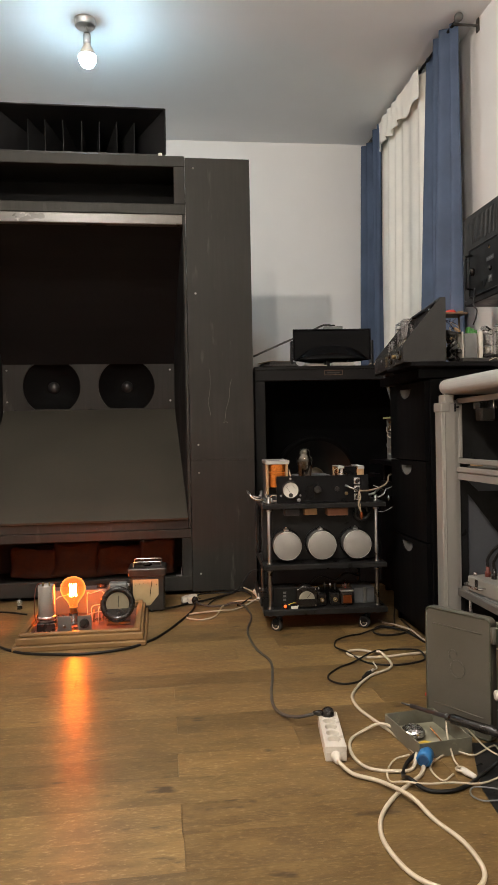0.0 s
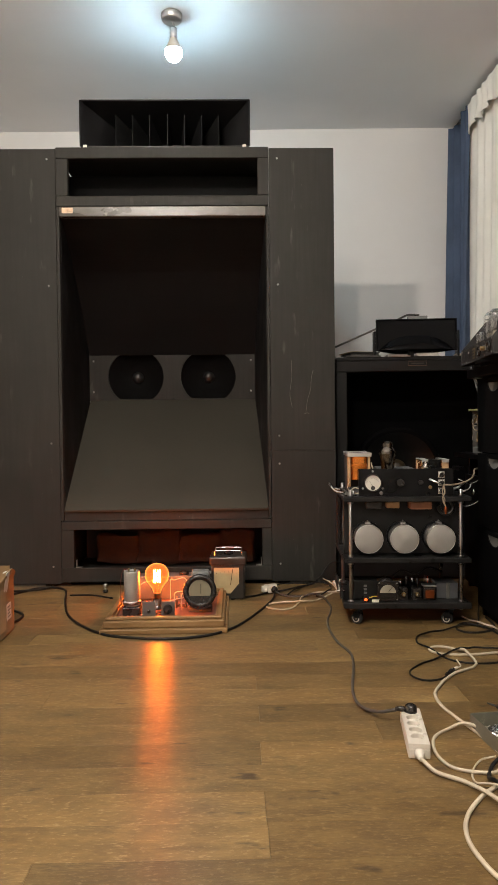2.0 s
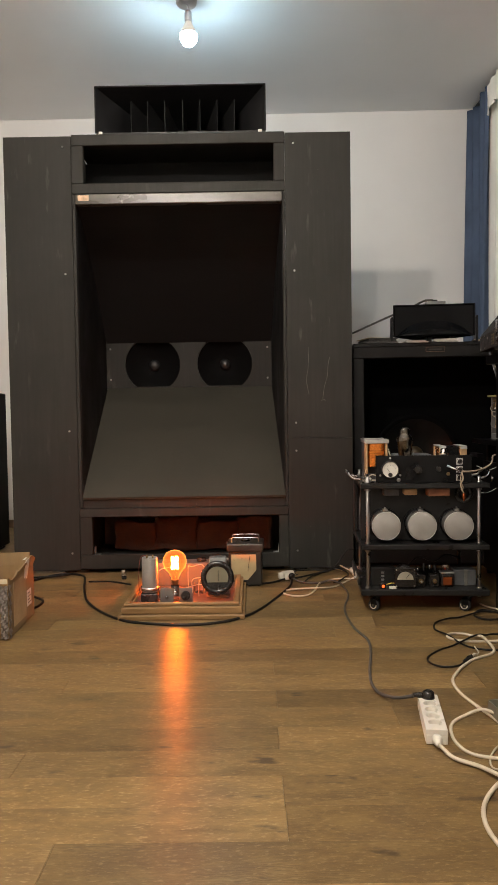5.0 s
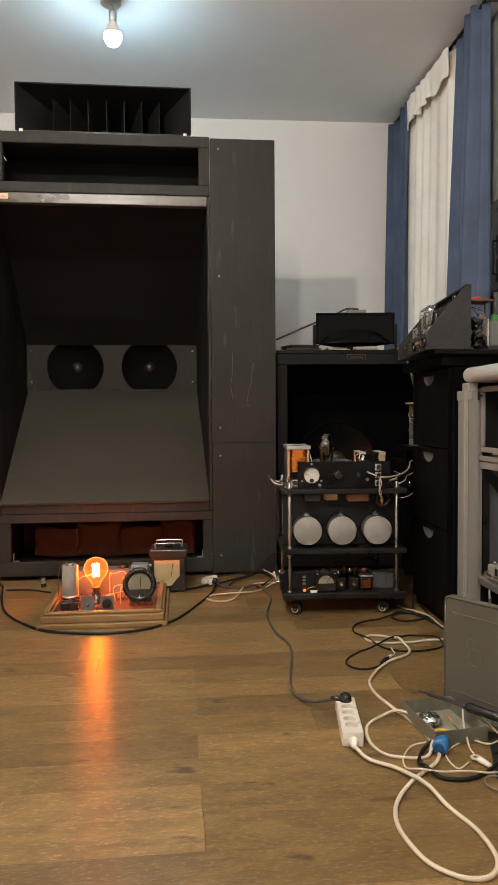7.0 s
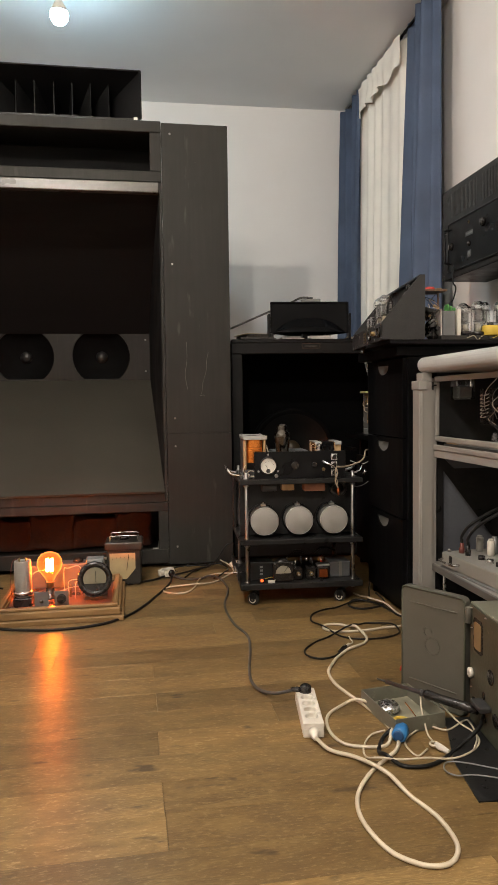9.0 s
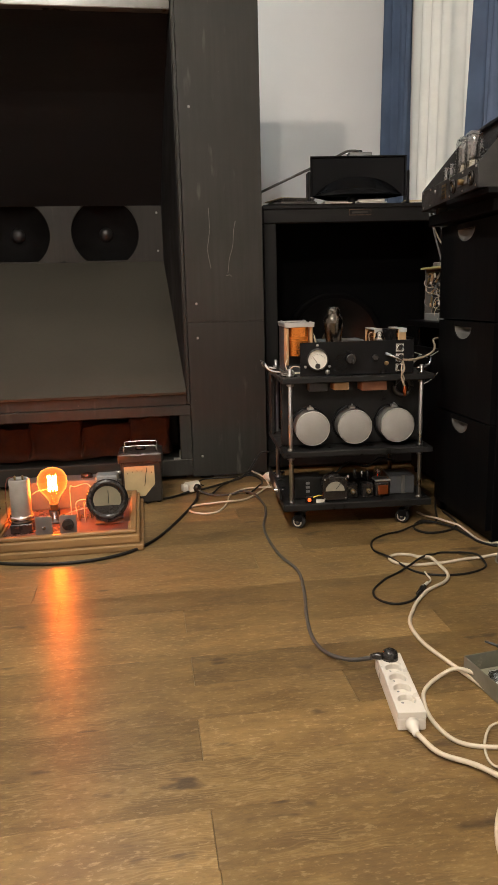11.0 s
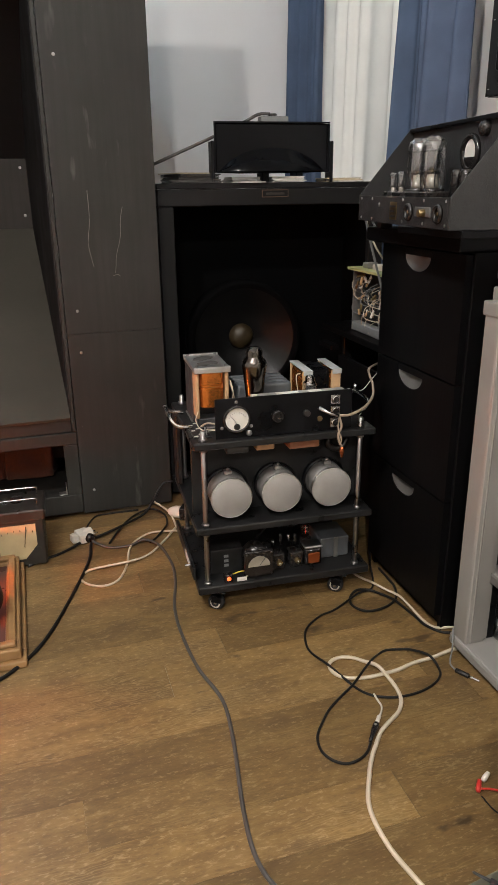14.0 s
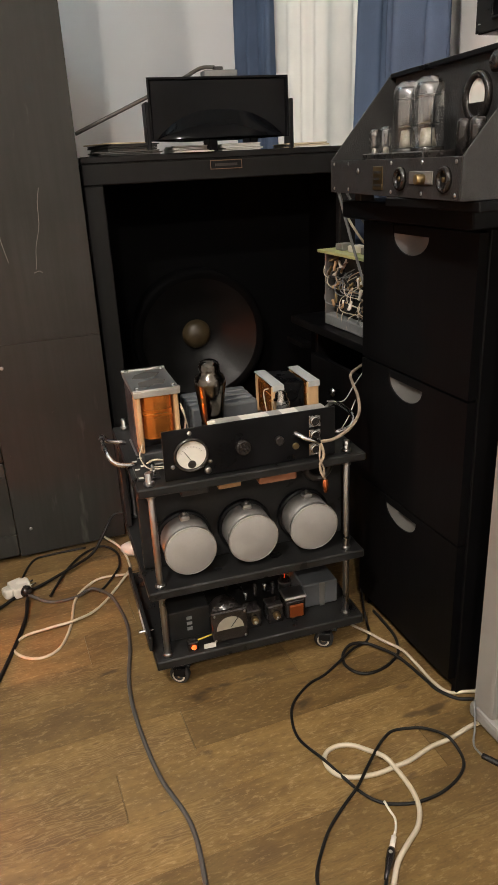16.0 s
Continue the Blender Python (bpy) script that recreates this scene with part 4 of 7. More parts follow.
# portable meter in a bakelite case
t = thing("portable_meter", -0.072, 3.35, 0, -2, "old bakelite cased meter with a cream dial and wire handle", "meter")
part("case", box(-0.075, 0.075, -0.055, 0.085, 0.004, 0.178, 0.006, 2), BAKE_BROWN, t)
part("lid", box(-0.083, 0.083, -0.062, 0.092, 0.157, 0.194, 0.006, 2), BAKE_BROWN, t)
part("dial", prism([(-0.062, 0.03), (0.012, 0.03), (0.05, 0.075), (0.05, 0.145), (-0.062, 0.145)], -0.058, -0.054, "y"), DIAL, t, "cream dial with a clipped corner")
for i in range(6):
    part("scale_mark", mv(box(-0.0007, 0.0007, -0.0595, -0.0583, -0.003, 0.003, 0), -0.05 + i * 0.018, 0, 0.12 + 0.008 * math.sin(i * 0.6), 0, -12 + i * 5), BAKELITE, t)
part("needle", mv(box(-0.0009, 0.0009, -0.06, -0.0586, 0, 0.07, 0), 0.012, 0, 0.07, 0, 8), BAKELITE, t)
part("knob", mv(lathe([(0, 0), (0.02, 0), (0.019, 0.01), (0.012, 0.014), (0, 0.014)], 20), 0.0, 0.02, 0.194), BAKELITE, t)
for yy in (-0.03, 0.06):
    part("handle", tube([(-0.06, yy, 0.192), (-0.06, yy, 0.212), (-0.052, yy, 0.217), (0.052, yy, 0.217), (0.06, yy, 0.212), (0.06, yy, 0.192)], 0.0028, 8, 3), CHROME, t)
for s, zz in ((-1, 0.12), (-1, 0.09)):
    part("terminal", mv(cyl(0.006, 0, 0.02, 12), -0.075, -0.03, zz, 0, -90), CHROME, t)
for xx in (-0.06, 0.06):
    for yy in (-0.04, 0.07):
        part("foot", mv(cyl(0.008, 0, 0.005, 12), xx, yy, 0), RUBBER, t)


# ---- equipment trolley ----
CARTM = pose(0.637, 3.035, 0, 0, 0, -3.5)


def on_cart(name, x, y, z, label, category, rz=0):
    o = new(name)
    o.empty_display_size = 0.05
    o.matrix_basis = CARTM @ pose(x, y, z, 0, 0, rz)
    return tagged(o, label, category)


def trolley():
    t = on_cart("equipment_trolley", 0, 0, 0, "three tier black trolley on casters with threaded steel rods", "trolley")
    for z0, z1 in ((0.066, 0.089), (0.244, 0.264), (0.482, 0.501)):
        part("shelf", box(-0.243, 0.247, -0.192, 0.195, z0, z1, 0.003), BLACK_PLATE, t)
    for xs in (-0.215, 0.21):
        for ys in (-0.172, 0.17):
            part("rod", mv(cyl(0.0072, 0.06, 0.528, 14), xs, ys, 0), STEEL_ROD, t)
            for zz in (0.089, 0.231, 0.264, 0.469, 0.501):
                part("nut", mv(cyl(0.0115, 0, 0.008, 6, 0.001), xs, ys, zz if zz not in (0.231, 0.469) else zz + 0.004), STEEL_ROD, t)
    for xs in (-0.18, 0.17):
        for ys in (-0.165, 0.15):
            turn = 58 if ys < 0 else 10

            def swivel(bm):
                return mv(bm, xs, ys, 0, 0, 0, turn)
            c = part("caster", swivel(join(box(-0.022, 0.022, -0.022, 0.022, 0.062, 0.0655, 0.001), cyl(0.009, 0.046, 0.062, 12), box(-0.017, 0.017, -0.006, 0.022, 0.046, 0.049, 0.001),
                                           box(-0.017, -0.0145, -0.006, 0.022, 0.026, 0.0455, 0.001), box(0.0145, 0.017, -0.006, 0.022, 0.026, 0.0455, 0.001))), BLACK, t, "small swivel caster with a black fork")
            part("wheel", swivel(mv(lathe([(0, -0.01), (0.008, -0.011), (0.018, -0.01), (0.0225, -0.007), (0.0225, 0.007), (0.018, 0.01), (0.008, 0.011), (0, 0.01)], 24), 0, 0.012, 0.0226, 0, 90)), RUBBER, c)
            part("hub", swivel(mv(cyl(0.0045, -0.0125, 0.0125, 16), 0, 0.012, 0.0226, 0, 90)), CHROME, c)
            part("hub_ring", swivel(mv(lathe([(0.0105, -0.0122), (0.0145, -0.0122), (0.0145, 0.0122), (0.0105, 0.0122)], 24, False), 0, 0.012, 0.0226, 0, 90)), WHITE_PLASTIC, c, "white ring round the wheel hub")
    part("mounting_board", box(-0.235, 0.235, -0.095, -0.08, 0.265, 0.478, 0.002), BLACK_PLATE, t, "upright black board behind the cans")
    for s in (-1, 1):
        x = s * 0.246
        part("handle", tube([(x - s * 0.02, -0.07, 0.505), (x + s * 0.02, -0.07, 0.515), (x + s * 0.035, -0.05, 0.535), (x + s * 0.035, 0.05, 0.535), (x + s * 0.02, 0.07, 0.515), (x - s * 0.02, 0.07, 0.505)], 0.0055, 10, 4), CHROME, t, "bent chrome handle")
    part("side_rail", box(-0.252, -0.2435, -0.16, 0.15, 0.098, 0.135, 0.002), BLACK_PLATE, t)
    part("label", box(-0.2535, -0.2522, -0.10, -0.03, 0.108, 0.126, 0), PAPER, t)
    part("shelf_post", box(-0.2425, -0.229, 0.12, 0.19, 0.2645, 0.4815, 0.002), BLACK_PLATE, t)
    return t


trolley()
for x in (-0.143, -0.005, 0.135):
    t = on_cart("capacitor_can", x, -0.0955, 0.334, "large round aluminium capacitor can clamped on a black board", "capacitor")
    tagged(t, group="capacitor cans on the trolley")
    part("can", mv(lathe([(0, 0), (0.053, 0), (0.054, 0.003), (0.054, 0.068), (0, 0.068)], 48), 0, 0, 0, 90), ALU_DULL, t)
    lid = part("lid", mv(lathe([(0, 0.0685), (0.0535, 0.0685), (0.0545, 0.0695), (0.0545, 0.0735), (0.0535, 0.0742), (0, 0.0742)], 48), 0, 0, 0, 90), ALU_FACE, t, "flat matt aluminium lid")
    part("rolled_rim", mv(lathe([(0.0546, 0.0686), (0.0562, 0.0695), (0.0562, 0.0745), (0.0548, 0.0752), (0.0538, 0.0744)], 48, False), 0, 0, 0, 90), ALU, lid, "bright rolled rim")
    part("clamp_ring", mv(lathe([(0.0545, 0.0), (0.061, 0.0), (0.061, 0.012), (0.0545, 0.012)], 40, False), 0, 0, 0, 90), BLACK, t)
    part("tab", join(box(-0.010, 0.010, -0.04, -0.018, 0.053, 0.063, 0.002), box(-0.003, 0.003, -0.032, -0.026, 0.063, 0.069, 0.001)), ALU, t)

CHOKE = mk("brown_wound_paper", (0.28, 0.12, 0.06), 0.55, var=0.25, scale=20, bump=0.1)
# parts hung below the top shelf
for nm, x0, x1, y0, y1, z0, m, lab in (("choke", -0.07, -0.02, -0.15, -0.09, 0.452, CHEEK, "small pale paper wound choke under the shelf"),
                                       ("choke", 0.02, 0.105, -0.15, -0.09, 0.447, CHOKE, "small copper wound choke under the shelf"),
                                       ("choke", -0.15, -0.09, -0.15, -0.1, 0.45, CORE, "small dark iron choke under the shelf")):
    t = on_cart(nm, (x0 + x1) / 2, (y0 + y1) / 2, z0, lab, "choke")
    w, d = (x1 - x0) / 2, (y1 - y0) / 2
    part("winding", box(-w, w, -d, d, 0, 0.482 - z0 - 0.004, 0.004, 2), m, t)
    part("clamp", box(-w - 0.004, w + 0.004, -d * 0.5, d * 0.5, 0.482 - z0 - 0.0038, 0.482 - z0, 0.0008), ALU, t)
t = on_cart("toroid_coil", 0.165, -0.12, 0.45, "dark ring shaped coil under the top shelf", "coil")
part("ring", tube([(0.028 * math.cos(a), 0.0, 0.004 + 0.028 * math.sin(a)) for a in [2 * math.pi * k / 20 for k in range(21)]], 0.008, 8, 1, False), BAKE_BROWN, t)


def valve(t, x, y, z, s=1.0, base=BAKELITE, glass_mat=VALVE_GLASS, wide=1.0):
    """A shouldered glass valve with base, plate and getter mirror."""
    fat = Matrix.Diagonal((wide, wide, 1, 1))
    part("valve_base", mv(lathe([(0, 0), (0.018 * s, 0), (0.019 * s, 0.004 * s), (0.018 * s, 0.024 * s), (0, 0.024 * s)], 24), x, y, z), base, t)
    part("valve_glass", mv(xf(lathe([(0.0165 * s, 0.024 * s), (0.0175 * s, 0.034 * s), (0.022 * s, 0.056 * s), (0.0262 * s, 0.076 * s), (0.0266 * s, 0.085 * s), (0.0235 * s, 0.0935 * s), (0.018 * s, 0.099 * s), (0.0178 * s, 0.111 * s), (0.0135 * s, 0.119 * s), (0, 0.123 * s)], 32, False), fat), x, y, z), glass_mat, t)
    part("valve_plate", mv(join(box(-0.014 * s, 0.014 * s, -0.007 * s, 0.007 * s, 0.042 * s, 0.082 * s, 0.003 * s), cyl(0.016 * s, 0.084 * s, 0.0855 * s, 20), cyl(0.013 * s, 0.038 * s, 0.0395 * s, 20)), x, y, z), CORE, t)
    part("getter", mv(lathe([(0.0225 * s, 0.0925 * s), (0.0175 * s, 0.0985 * s), (0.0168 * s, 0.11 * s), (0.0125 * s, 0.118 * s), (0, 0.1215 * s)], 24, False), x, y, z), BROWN_GETTER, t)


def wound_transformer(t, w, d, h, coil, cheek, clamp):
    """Upright iron core with wound bobbin, side cheeks and top clamp."""
    part("core", box(-w, w, -d * 0.35, d, 0.004, h - 0.012, 0.002), CORE, t)
    turns, n = [], 26
    for k in range(n + 1):
        zc = 0.058 + (h - 0.071) * k / n
        turns += [(1.0, zc), (1.004, zc + (h - 0.071) / n * 0.5)]
    bm = bmesh.new()
    grid = [[bm.verts.new((-math.copysign(abs(math.cos(math.pi * i / 16)) ** 0.45, math.cos(math.pi * i / 16)) * w * 0.745, -d * 0.36 + -(math.sin(math.pi * i / 16) ** 0.5) * d * 0.62 * q, z)) for i in range(17)] for q, z in turns]
    for a_, b_ in zip(grid, grid[1:]):
        for i in range(16):
            bm.faces.new((a_[i], a_[i + 1], b_[i + 1], b_[i])).smooth = True
    bm.faces.new(grid[0])
    bm.faces.new(grid[-1])
    bmesh.ops.recalc_face_normals(bm, faces=bm.faces[:])
    part("winding", bm, coil, t, "smooth copper wire winding")
    for s in (-1, 1):
        part("cheek", box(s * w * 0.765 if s > 0 else -w * 0.98, w * 0.98 if s > 0 else -w * 0.765, -d * 0.95, -d * 0.36, 0.028, h - 0.0118, 0.003), cheek, t)
    part("clamp", join(box(-w - 0.003, w + 0.003, -d, d, h - 0.0115, h, 0.0015), box(-w - 0.004, w + 0.004, -d - 0.002, -d + 0.006, h - 0.003, h + 0.003, 0.001), box(-w - 0.004, w + 0.004, d - 0.006, d + 0.002, h - 0.003, h + 0.003, 0.001), box(-w - 0.003, w + 0.003, -d - 0.003, -d - 0.0005, h - 0.0125, h, 0.001)), clamp, t)
    part("foot_block", box(-w * 0.9, w * 0.9, -d * 0.9, -d * 0.36, 0.004, 0.027, 0.004, 2), CORE, t)
    part("base_clamp", box(-w - 0.003, w + 0.003, -d, d, 0, 0.0038, 0.001), clamp, t)
    for sx in (-1, 1):
        for sy in (-1, 1):
            part("bolt", mv(cyl(0.004, 0, 0.006, 6), sx * w * 0.85, sy * d * 0.82, h), SCREW, t)


TOPZ = 0.501
t = on_cart("output_transformer", -0.168, 0.005, TOPZ, "large open transformer with bright copper winding and wooden cheeks", "transformer")
wound_transformer(t, 0.045, 0.085, 0.164, COPPER, CHEEK, ALU)
for pts in ([(-0.03, -0.05), (-0.012, -0.06), (0.004, -0.04), (0.022, -0.045), (0.03, -0.02), (0.012, 0.0), (-0.008, -0.012), (-0.028, -0.02)],
            [(-0.035, 0.015), (-0.01, 0.005), (0.018, 0.02), (0.03, 0.045), (0.0, 0.058), (-0.026, 0.04)]):
    part("worn_patch", prism(pts, 0.1641, 0.1647, "z"), GREY_WIRE, t, "dark worn patch on the top clamp")
for pts in ([(0.046, -0.085, 0.13), (0.053, -0.09, 0.1), (0.05, -0.088, 0.06), (0.054, -0.095, 0.02), (0.03, -0.105, 0.008)],
            [(0.047, -0.08, 0.12), (0.058, -0.08, 0.08), (0.056, -0.09, 0.03), (0.02, -0.115, 0.01), (-0.03, -0.11, 0.008)],
            [(-0.04, -0.083, 0.05), (-0.05, -0.1, 0.03), (-0.035, -0.115, 0.008), (0.01, -0.12, 0.006)]):
    part("lead", tube(pts, 0.0014, 6, 5), CREAM_WIRE, t, "thin cream winding lead")
t = on_cart("output_transformer", 0.133, -0.012, TOPZ, "dark cored transformer with pale cheeks and bright straps", "transformer")
part("core", box(-0.027, 0.027, -0.05, 0.055, 0.004, 0.135, 0.003), BLACK, t)
for s in (-1, 1):
    xa, xb = (0.0275, 0.054) if s > 0 else (-0.054, -0.0275)
    for ya, yb in ((-0.066, -0.058), (0.045, 0.053)):
        part("cheek", box(xa, xb, ya, yb, 0.046, 0.1345, 0.002), CHEEK, t, "pale drilled wooden cheek")
    part("winding", box(xa + 0.002, xb - 0.002, -0.0575, 0.0445, 0.05, 0.131, 0.008, 2), COPPER, t, "copper wire winding")
    part("strap", join(box(s * 0.041 - 0.013, s * 0.041 + 0.013, -0.07, 0.058, 0.1355, 0.139, 0.001), box(s * 0.041 - 0.013, s * 0.041 + 0.013, -0.0725, -0.0702, 0.126, 0.139, 0.0006)), RACK_CAP, t, "bright flat metal strap")
part("base_clamp", box(-0.058, 0.058, -0.058, 0.058, 0, 0.0038, 0.001), ALU, t)
part("leg", box(-0.05, 0.05, -0.03, 0.03, 0.0038, 0.045, 0.002), CORE, t)
part("lead", tube([(-0.056, -0.05, 0.128), (-0.066, -0.045, 0.12), (-0.064, -0.055, 0.08), (-0.06, -0.06, 0.05)], 0.0014, 6, 4), CREAM_WIRE, t)

t = on_cart("valve_amplifier", 0.009, 0, TOPZ, "valve amplifier with a black front panel, meter and sockets", "amplifier")
part("front_panel", box(-0.192, 0.172, -0.178, -0.174, 0.003, 0.108, 0.0008), BLACK, t, "flat black front panel")
part("chassis", box(-0.078, 0.165, -0.173, -0.117, 0.0, 0.094, 0.003), ALU_DULL, t)
part("top_plate", box(-0.08, 0.167, -0.1735, -0.115, 0.0942, 0.097, 0.001), ALU_FACE, t, "dull aluminium chassis top")
for xa, xb in ((-0.02, 0.04), (0.068, 0.104)):
    part("paper_strip", box(xa, xb, -0.17, -0.12, 0.0972, 0.0977, 0), PAPER, t, "strip of white paper")
m = part("meter", mv(lathe([(0.03, 0), (0.036, 0), (0.037, 0.006), (0.034, 0.01), (0.031, 0.01), (0.03, 0.004)], 36, False), -0.137, -0.178, 0.054, 90), BAKELITE, t)
part("dial", disc_facing(0.0305, 0.002, -0.137, -0.182, 0.054, 32, 0), DIAL_WHITE, m, "white round dial")
part("hub", disc_facing(0.0085, 0.002, -0.137, -0.1842, 0.034, 16), BAKE_BROWN, m)
for k in range(9):
    a = radians(30 + 15 * k)
    part("scale_mark", mv(box(-0.0004, 0.0004, -0.0008, 0, 0.0, 0.003, 0), -0.137 + 0.022 * math.cos(a), -0.1831, 0.048 + 0.022 * math.sin(a), 0, 90 - math.degrees(a)), BAKELITE, m)
part("needle", mv(box(-0.0004, 0.0004, -0.0015, 0, 0, 0.026, 0), -0.137, -0.183, 0.04, 0, -32), BAKELITE, m)
for a in (90, 210, 330):
    screw(t, -0.137 + 0.044 * math.cos(radians(a)), -0.178, 0.054 + 0.044 * math.sin(radians(a)), 0.0045)
screw(t, -0.105, -0.178, 0.014, 0.008)
part("knob", disc_facing(0.0165, 0.016, -0.031, -0.1942, 0.054, 24, 0.003), BAKELITE, t)
part("knob", disc_facing(0.0095, 0.012, 0.046, -0.1902, 0.055, 20, 0.002), BAKELITE, t)
part("fuse_cap", disc_facing(0.007, 0.006, 0.083, -0.1842, 0.036, 16), BRASS, t)
for zz in (0.022, 0.053, 0.084):
    s = part("socket", join(box(0.113, 0.139, -0.182, -0.1785, zz - 0.0135, zz + 0.0135, 0.002), mv(lathe([(0.0085, 0), (0.0105, 0), (0.0105, 0.004), (0.0085, 0.004)], 24, False), 0.126, -0.182, zz, 90)), CHROME, t, "chrome round three pin socket")
    part("insert", disc_facing(0.0085, 0.001, 0.126, -0.1835, zz, 20, 0), BAKELITE, s)
part("plug", tube([(0.078, -0.186, 0.068), (0.092, -0.205, 0.061), (0.108, -0.21, 0.055), (0.125, -0.207, 0.048)], 0.0048, 8, 4), CHROME, t)
part("lead", tube([(0.125, -0.207, 0.048), (0.16, -0.2, 0.046), (0.21, -0.17, 0.052), (0.255, -0.12, 0.064), (0.285, -0.05, 0.078), (0.305, 0.02, 0.086), (0.33, 0.08, 0.09), (0.39, 0.14, 0.09)], 0.0036, 8, 5), CLOTH_WIRE, t)
part("lead", tube([(0.126, -0.205, 0.05), (0.132, -0.212, 0.02), (0.122, -0.215, 0.0), (0.126, -0.215, -0.02), (0.134, -0.214, -0.035)], 0.003, 8, 5), CLOTH_WIRE, t)
part("lead", tube([(0.128, -0.205, 0.048), (0.122, -0.214, 0.015), (0.13, -0.218, -0.01), (0.128, -0.216, -0.03)], 0.002, 8, 5), CLOTH_WIRE, t)
part("lead_tip", mv(lathe([(0, 0), (0.0035, 0.002), (0.0068, 0.018), (0.005, 0.03), (0, 0.033)], 12), 0.134, -0.214, -0.066), DARK_COPPER, t, "copper coloured crocodile clip")
part("valve_base", mv(lathe([(0, 0), (0.024, 0), (0.025, 0.005), (0.024, 0.03), (0, 0.03)], 28), -0.066, -0.084, 0.05), BAKELITE, t)
part("valve_glass", mv(lathe([(0.0225, 0.03), (0.0255, 0.05), (0.0295, 0.09), (0.0325, 0.112), (0.0325, 0.122), (0.029, 0.131), (0.0225, 0.137), (0.0215, 0.142), (0.0222, 0.152), (0.0185, 0.16), (0.010, 0.164), (0, 0.165)], 40, False), -0.066, -0.084, 0.05), SMOKED, t, "dark smoky glass of a shouldered valve")
part("terminal_lug", mv(box(-0.008, 0.008, -0.004, 0.004, 0, 0.012, 0.001), -0.085, -0.15, 0.0942), WHITE_PLASTIC, t)
valve(t, 0.083, -0.098, 0.045, 0.72)
for k in range(4):
    part("shield_can", box(-0.104, 0.046, -0.052 + k * 0.03, -0.026 + k * 0.03, 0.0, 0.104, 0.006, 2), CRACKLE_GREY, t)
part("terminal_board", box(-0.243, -0.196, -0.15, -0.02, 0.0, 0.004, 0.001), BLACK_PLATE, t)
for i in range(8):
    part("tag_label", box(-0.24 + 0.014 * (i % 3), -0.23 + 0.014 * (i % 3), -0.145 + 0.015 * i, -0.138 + 0.015 * i, 0.0041, 0.0046, 0), PAPER, t)
for i in range(4):
    part("tag", mv(cyl(0.0028, 0, 0.014, 8), -0.207, -0.14 + i * 0.026, 0.004), CHROME, t)
part("lead", tube([(-0.215, -0.1, 0.016), (-0.2, -0.12, 0.03), (-0.16, -0.115, 0.02), (-0.12, -0.1, 0.03)], 0.0022, 6), CREAM_WIRE, t)

for pts in ([(0.24, 0.02, 0.05), (0.3, 0.06, 0.03), (0.36, 0.13, 0.04), (0.42, 0.2, 0.05)], [(0.23, 0.05, -0.05), (0.29, 0.09, -0.07), (0.35, 0.15, -0.06), (0.41, 0.22, -0.03)]):
    part("lead", tube(pts, 0.0016, 6), PAPER, t, "thin pale wire")

# power supply on the lowest shelf
t = on_cart("power_supply", 0, 0, 0.089, "open power supply with a square meter, valves and a grey box", "power supply")
part("filter_box", box(-0.2, -0.105, -0.13, -0.06, 0.0, 0.075, 0.004, 2), BLACK_PLATE, t)
for i in range(3):
    part("print_bar", box(-0.16, -0.148, -0.1318, -0.1305, 0.022 + i * 0.014, 0.03 + i * 0.014, 0), GREY, t)
m = part("meter", join(box(-0.113, -0.03, -0.178, -0.166, 0.004, 0.082, 0.003), mv(lathe([(0, 0), (0.034, 0), (0.036, 0.006), (0.036, 0.05), (0, 0.05)], 32), -0.072, -0.116, 0.052, 90)), BAKELITE, t)
dial = [(-0.072 + 0.031 * math.cos(a), 0.037 + 0.031 * math.sin(a)) for a in [math.pi * k / 16 for k in range(17)]]
part("dial", prism(dial, -0.1796, -0.1782, "y"), DIAL_OLD, m, "greyed half round dial")
part("needle", mv(box(-0.0006, 0.0006, -0.181, -0.1798, 0, 0.026, 0), -0.07, 0, 0.042, 0, 38), BAKELITE, m)
for xs in (-0.106, -0.037):
    for zs in (0.011, 0.075):
        screw(m, xs, -0.178, zs, 0.003)
for xx in (-0.008, 0.045):
    part("control", join(box(xx - 0.019, xx + 0.019, -0.15, -0.11, 0.0, 0.048, 0.003)), BAKELITE, t)
    part("knob", disc_facing(0.0085, 0.012, xx, -0.162, 0.026, 16), BRASS, t)
    part("shaft", disc_facing(0.004, 0.006, xx, -0.168, 0.026, 12), CHROME, t)
for i, xx in enumerate((-0.012, 0.012, 0.035, 0.055)):
    part("terminal", mv(cyl(0.005, 0, 0.02 + 0.012 * (i % 2), 10), xx, -0.1, 0.048 + 0.006 * (i % 3)), (CHROME, BAKELITE)[i % 2], t)
part("small_transformer", join(box(0.07, 0.12, -0.15, -0.105, 0.0, 0.052, 0.006, 2)), BAKELITE, t)
part("winding", box(0.077, 0.113, -0.157, -0.1505, 0.008, 0.042, 0.003), DARK_COPPER, t)
part("clamp", box(0.068, 0.122, -0.152, -0.103, 0.0525, 0.06, 0.003), ALU, t)
part("filter_box", box(0.125, 0.212, -0.12, -0.02, 0.0, 0.062, 0.003), CRACKLE_GREY, t)
part("strap", box(0.165, 0.178, -0.1235, -0.1205, 0.0, 0.064, 0.001), ALU_DULL, t)
part("cable", tube([(-0.05, -0.06, 0.06), (0.0, -0.05, 0.1), (0.06, -0.06, 0.085), (0.11, -0.05, 0.11), (0.17, -0.03, 0.09)], 0.004, 8), BLACK_WIRE, t)
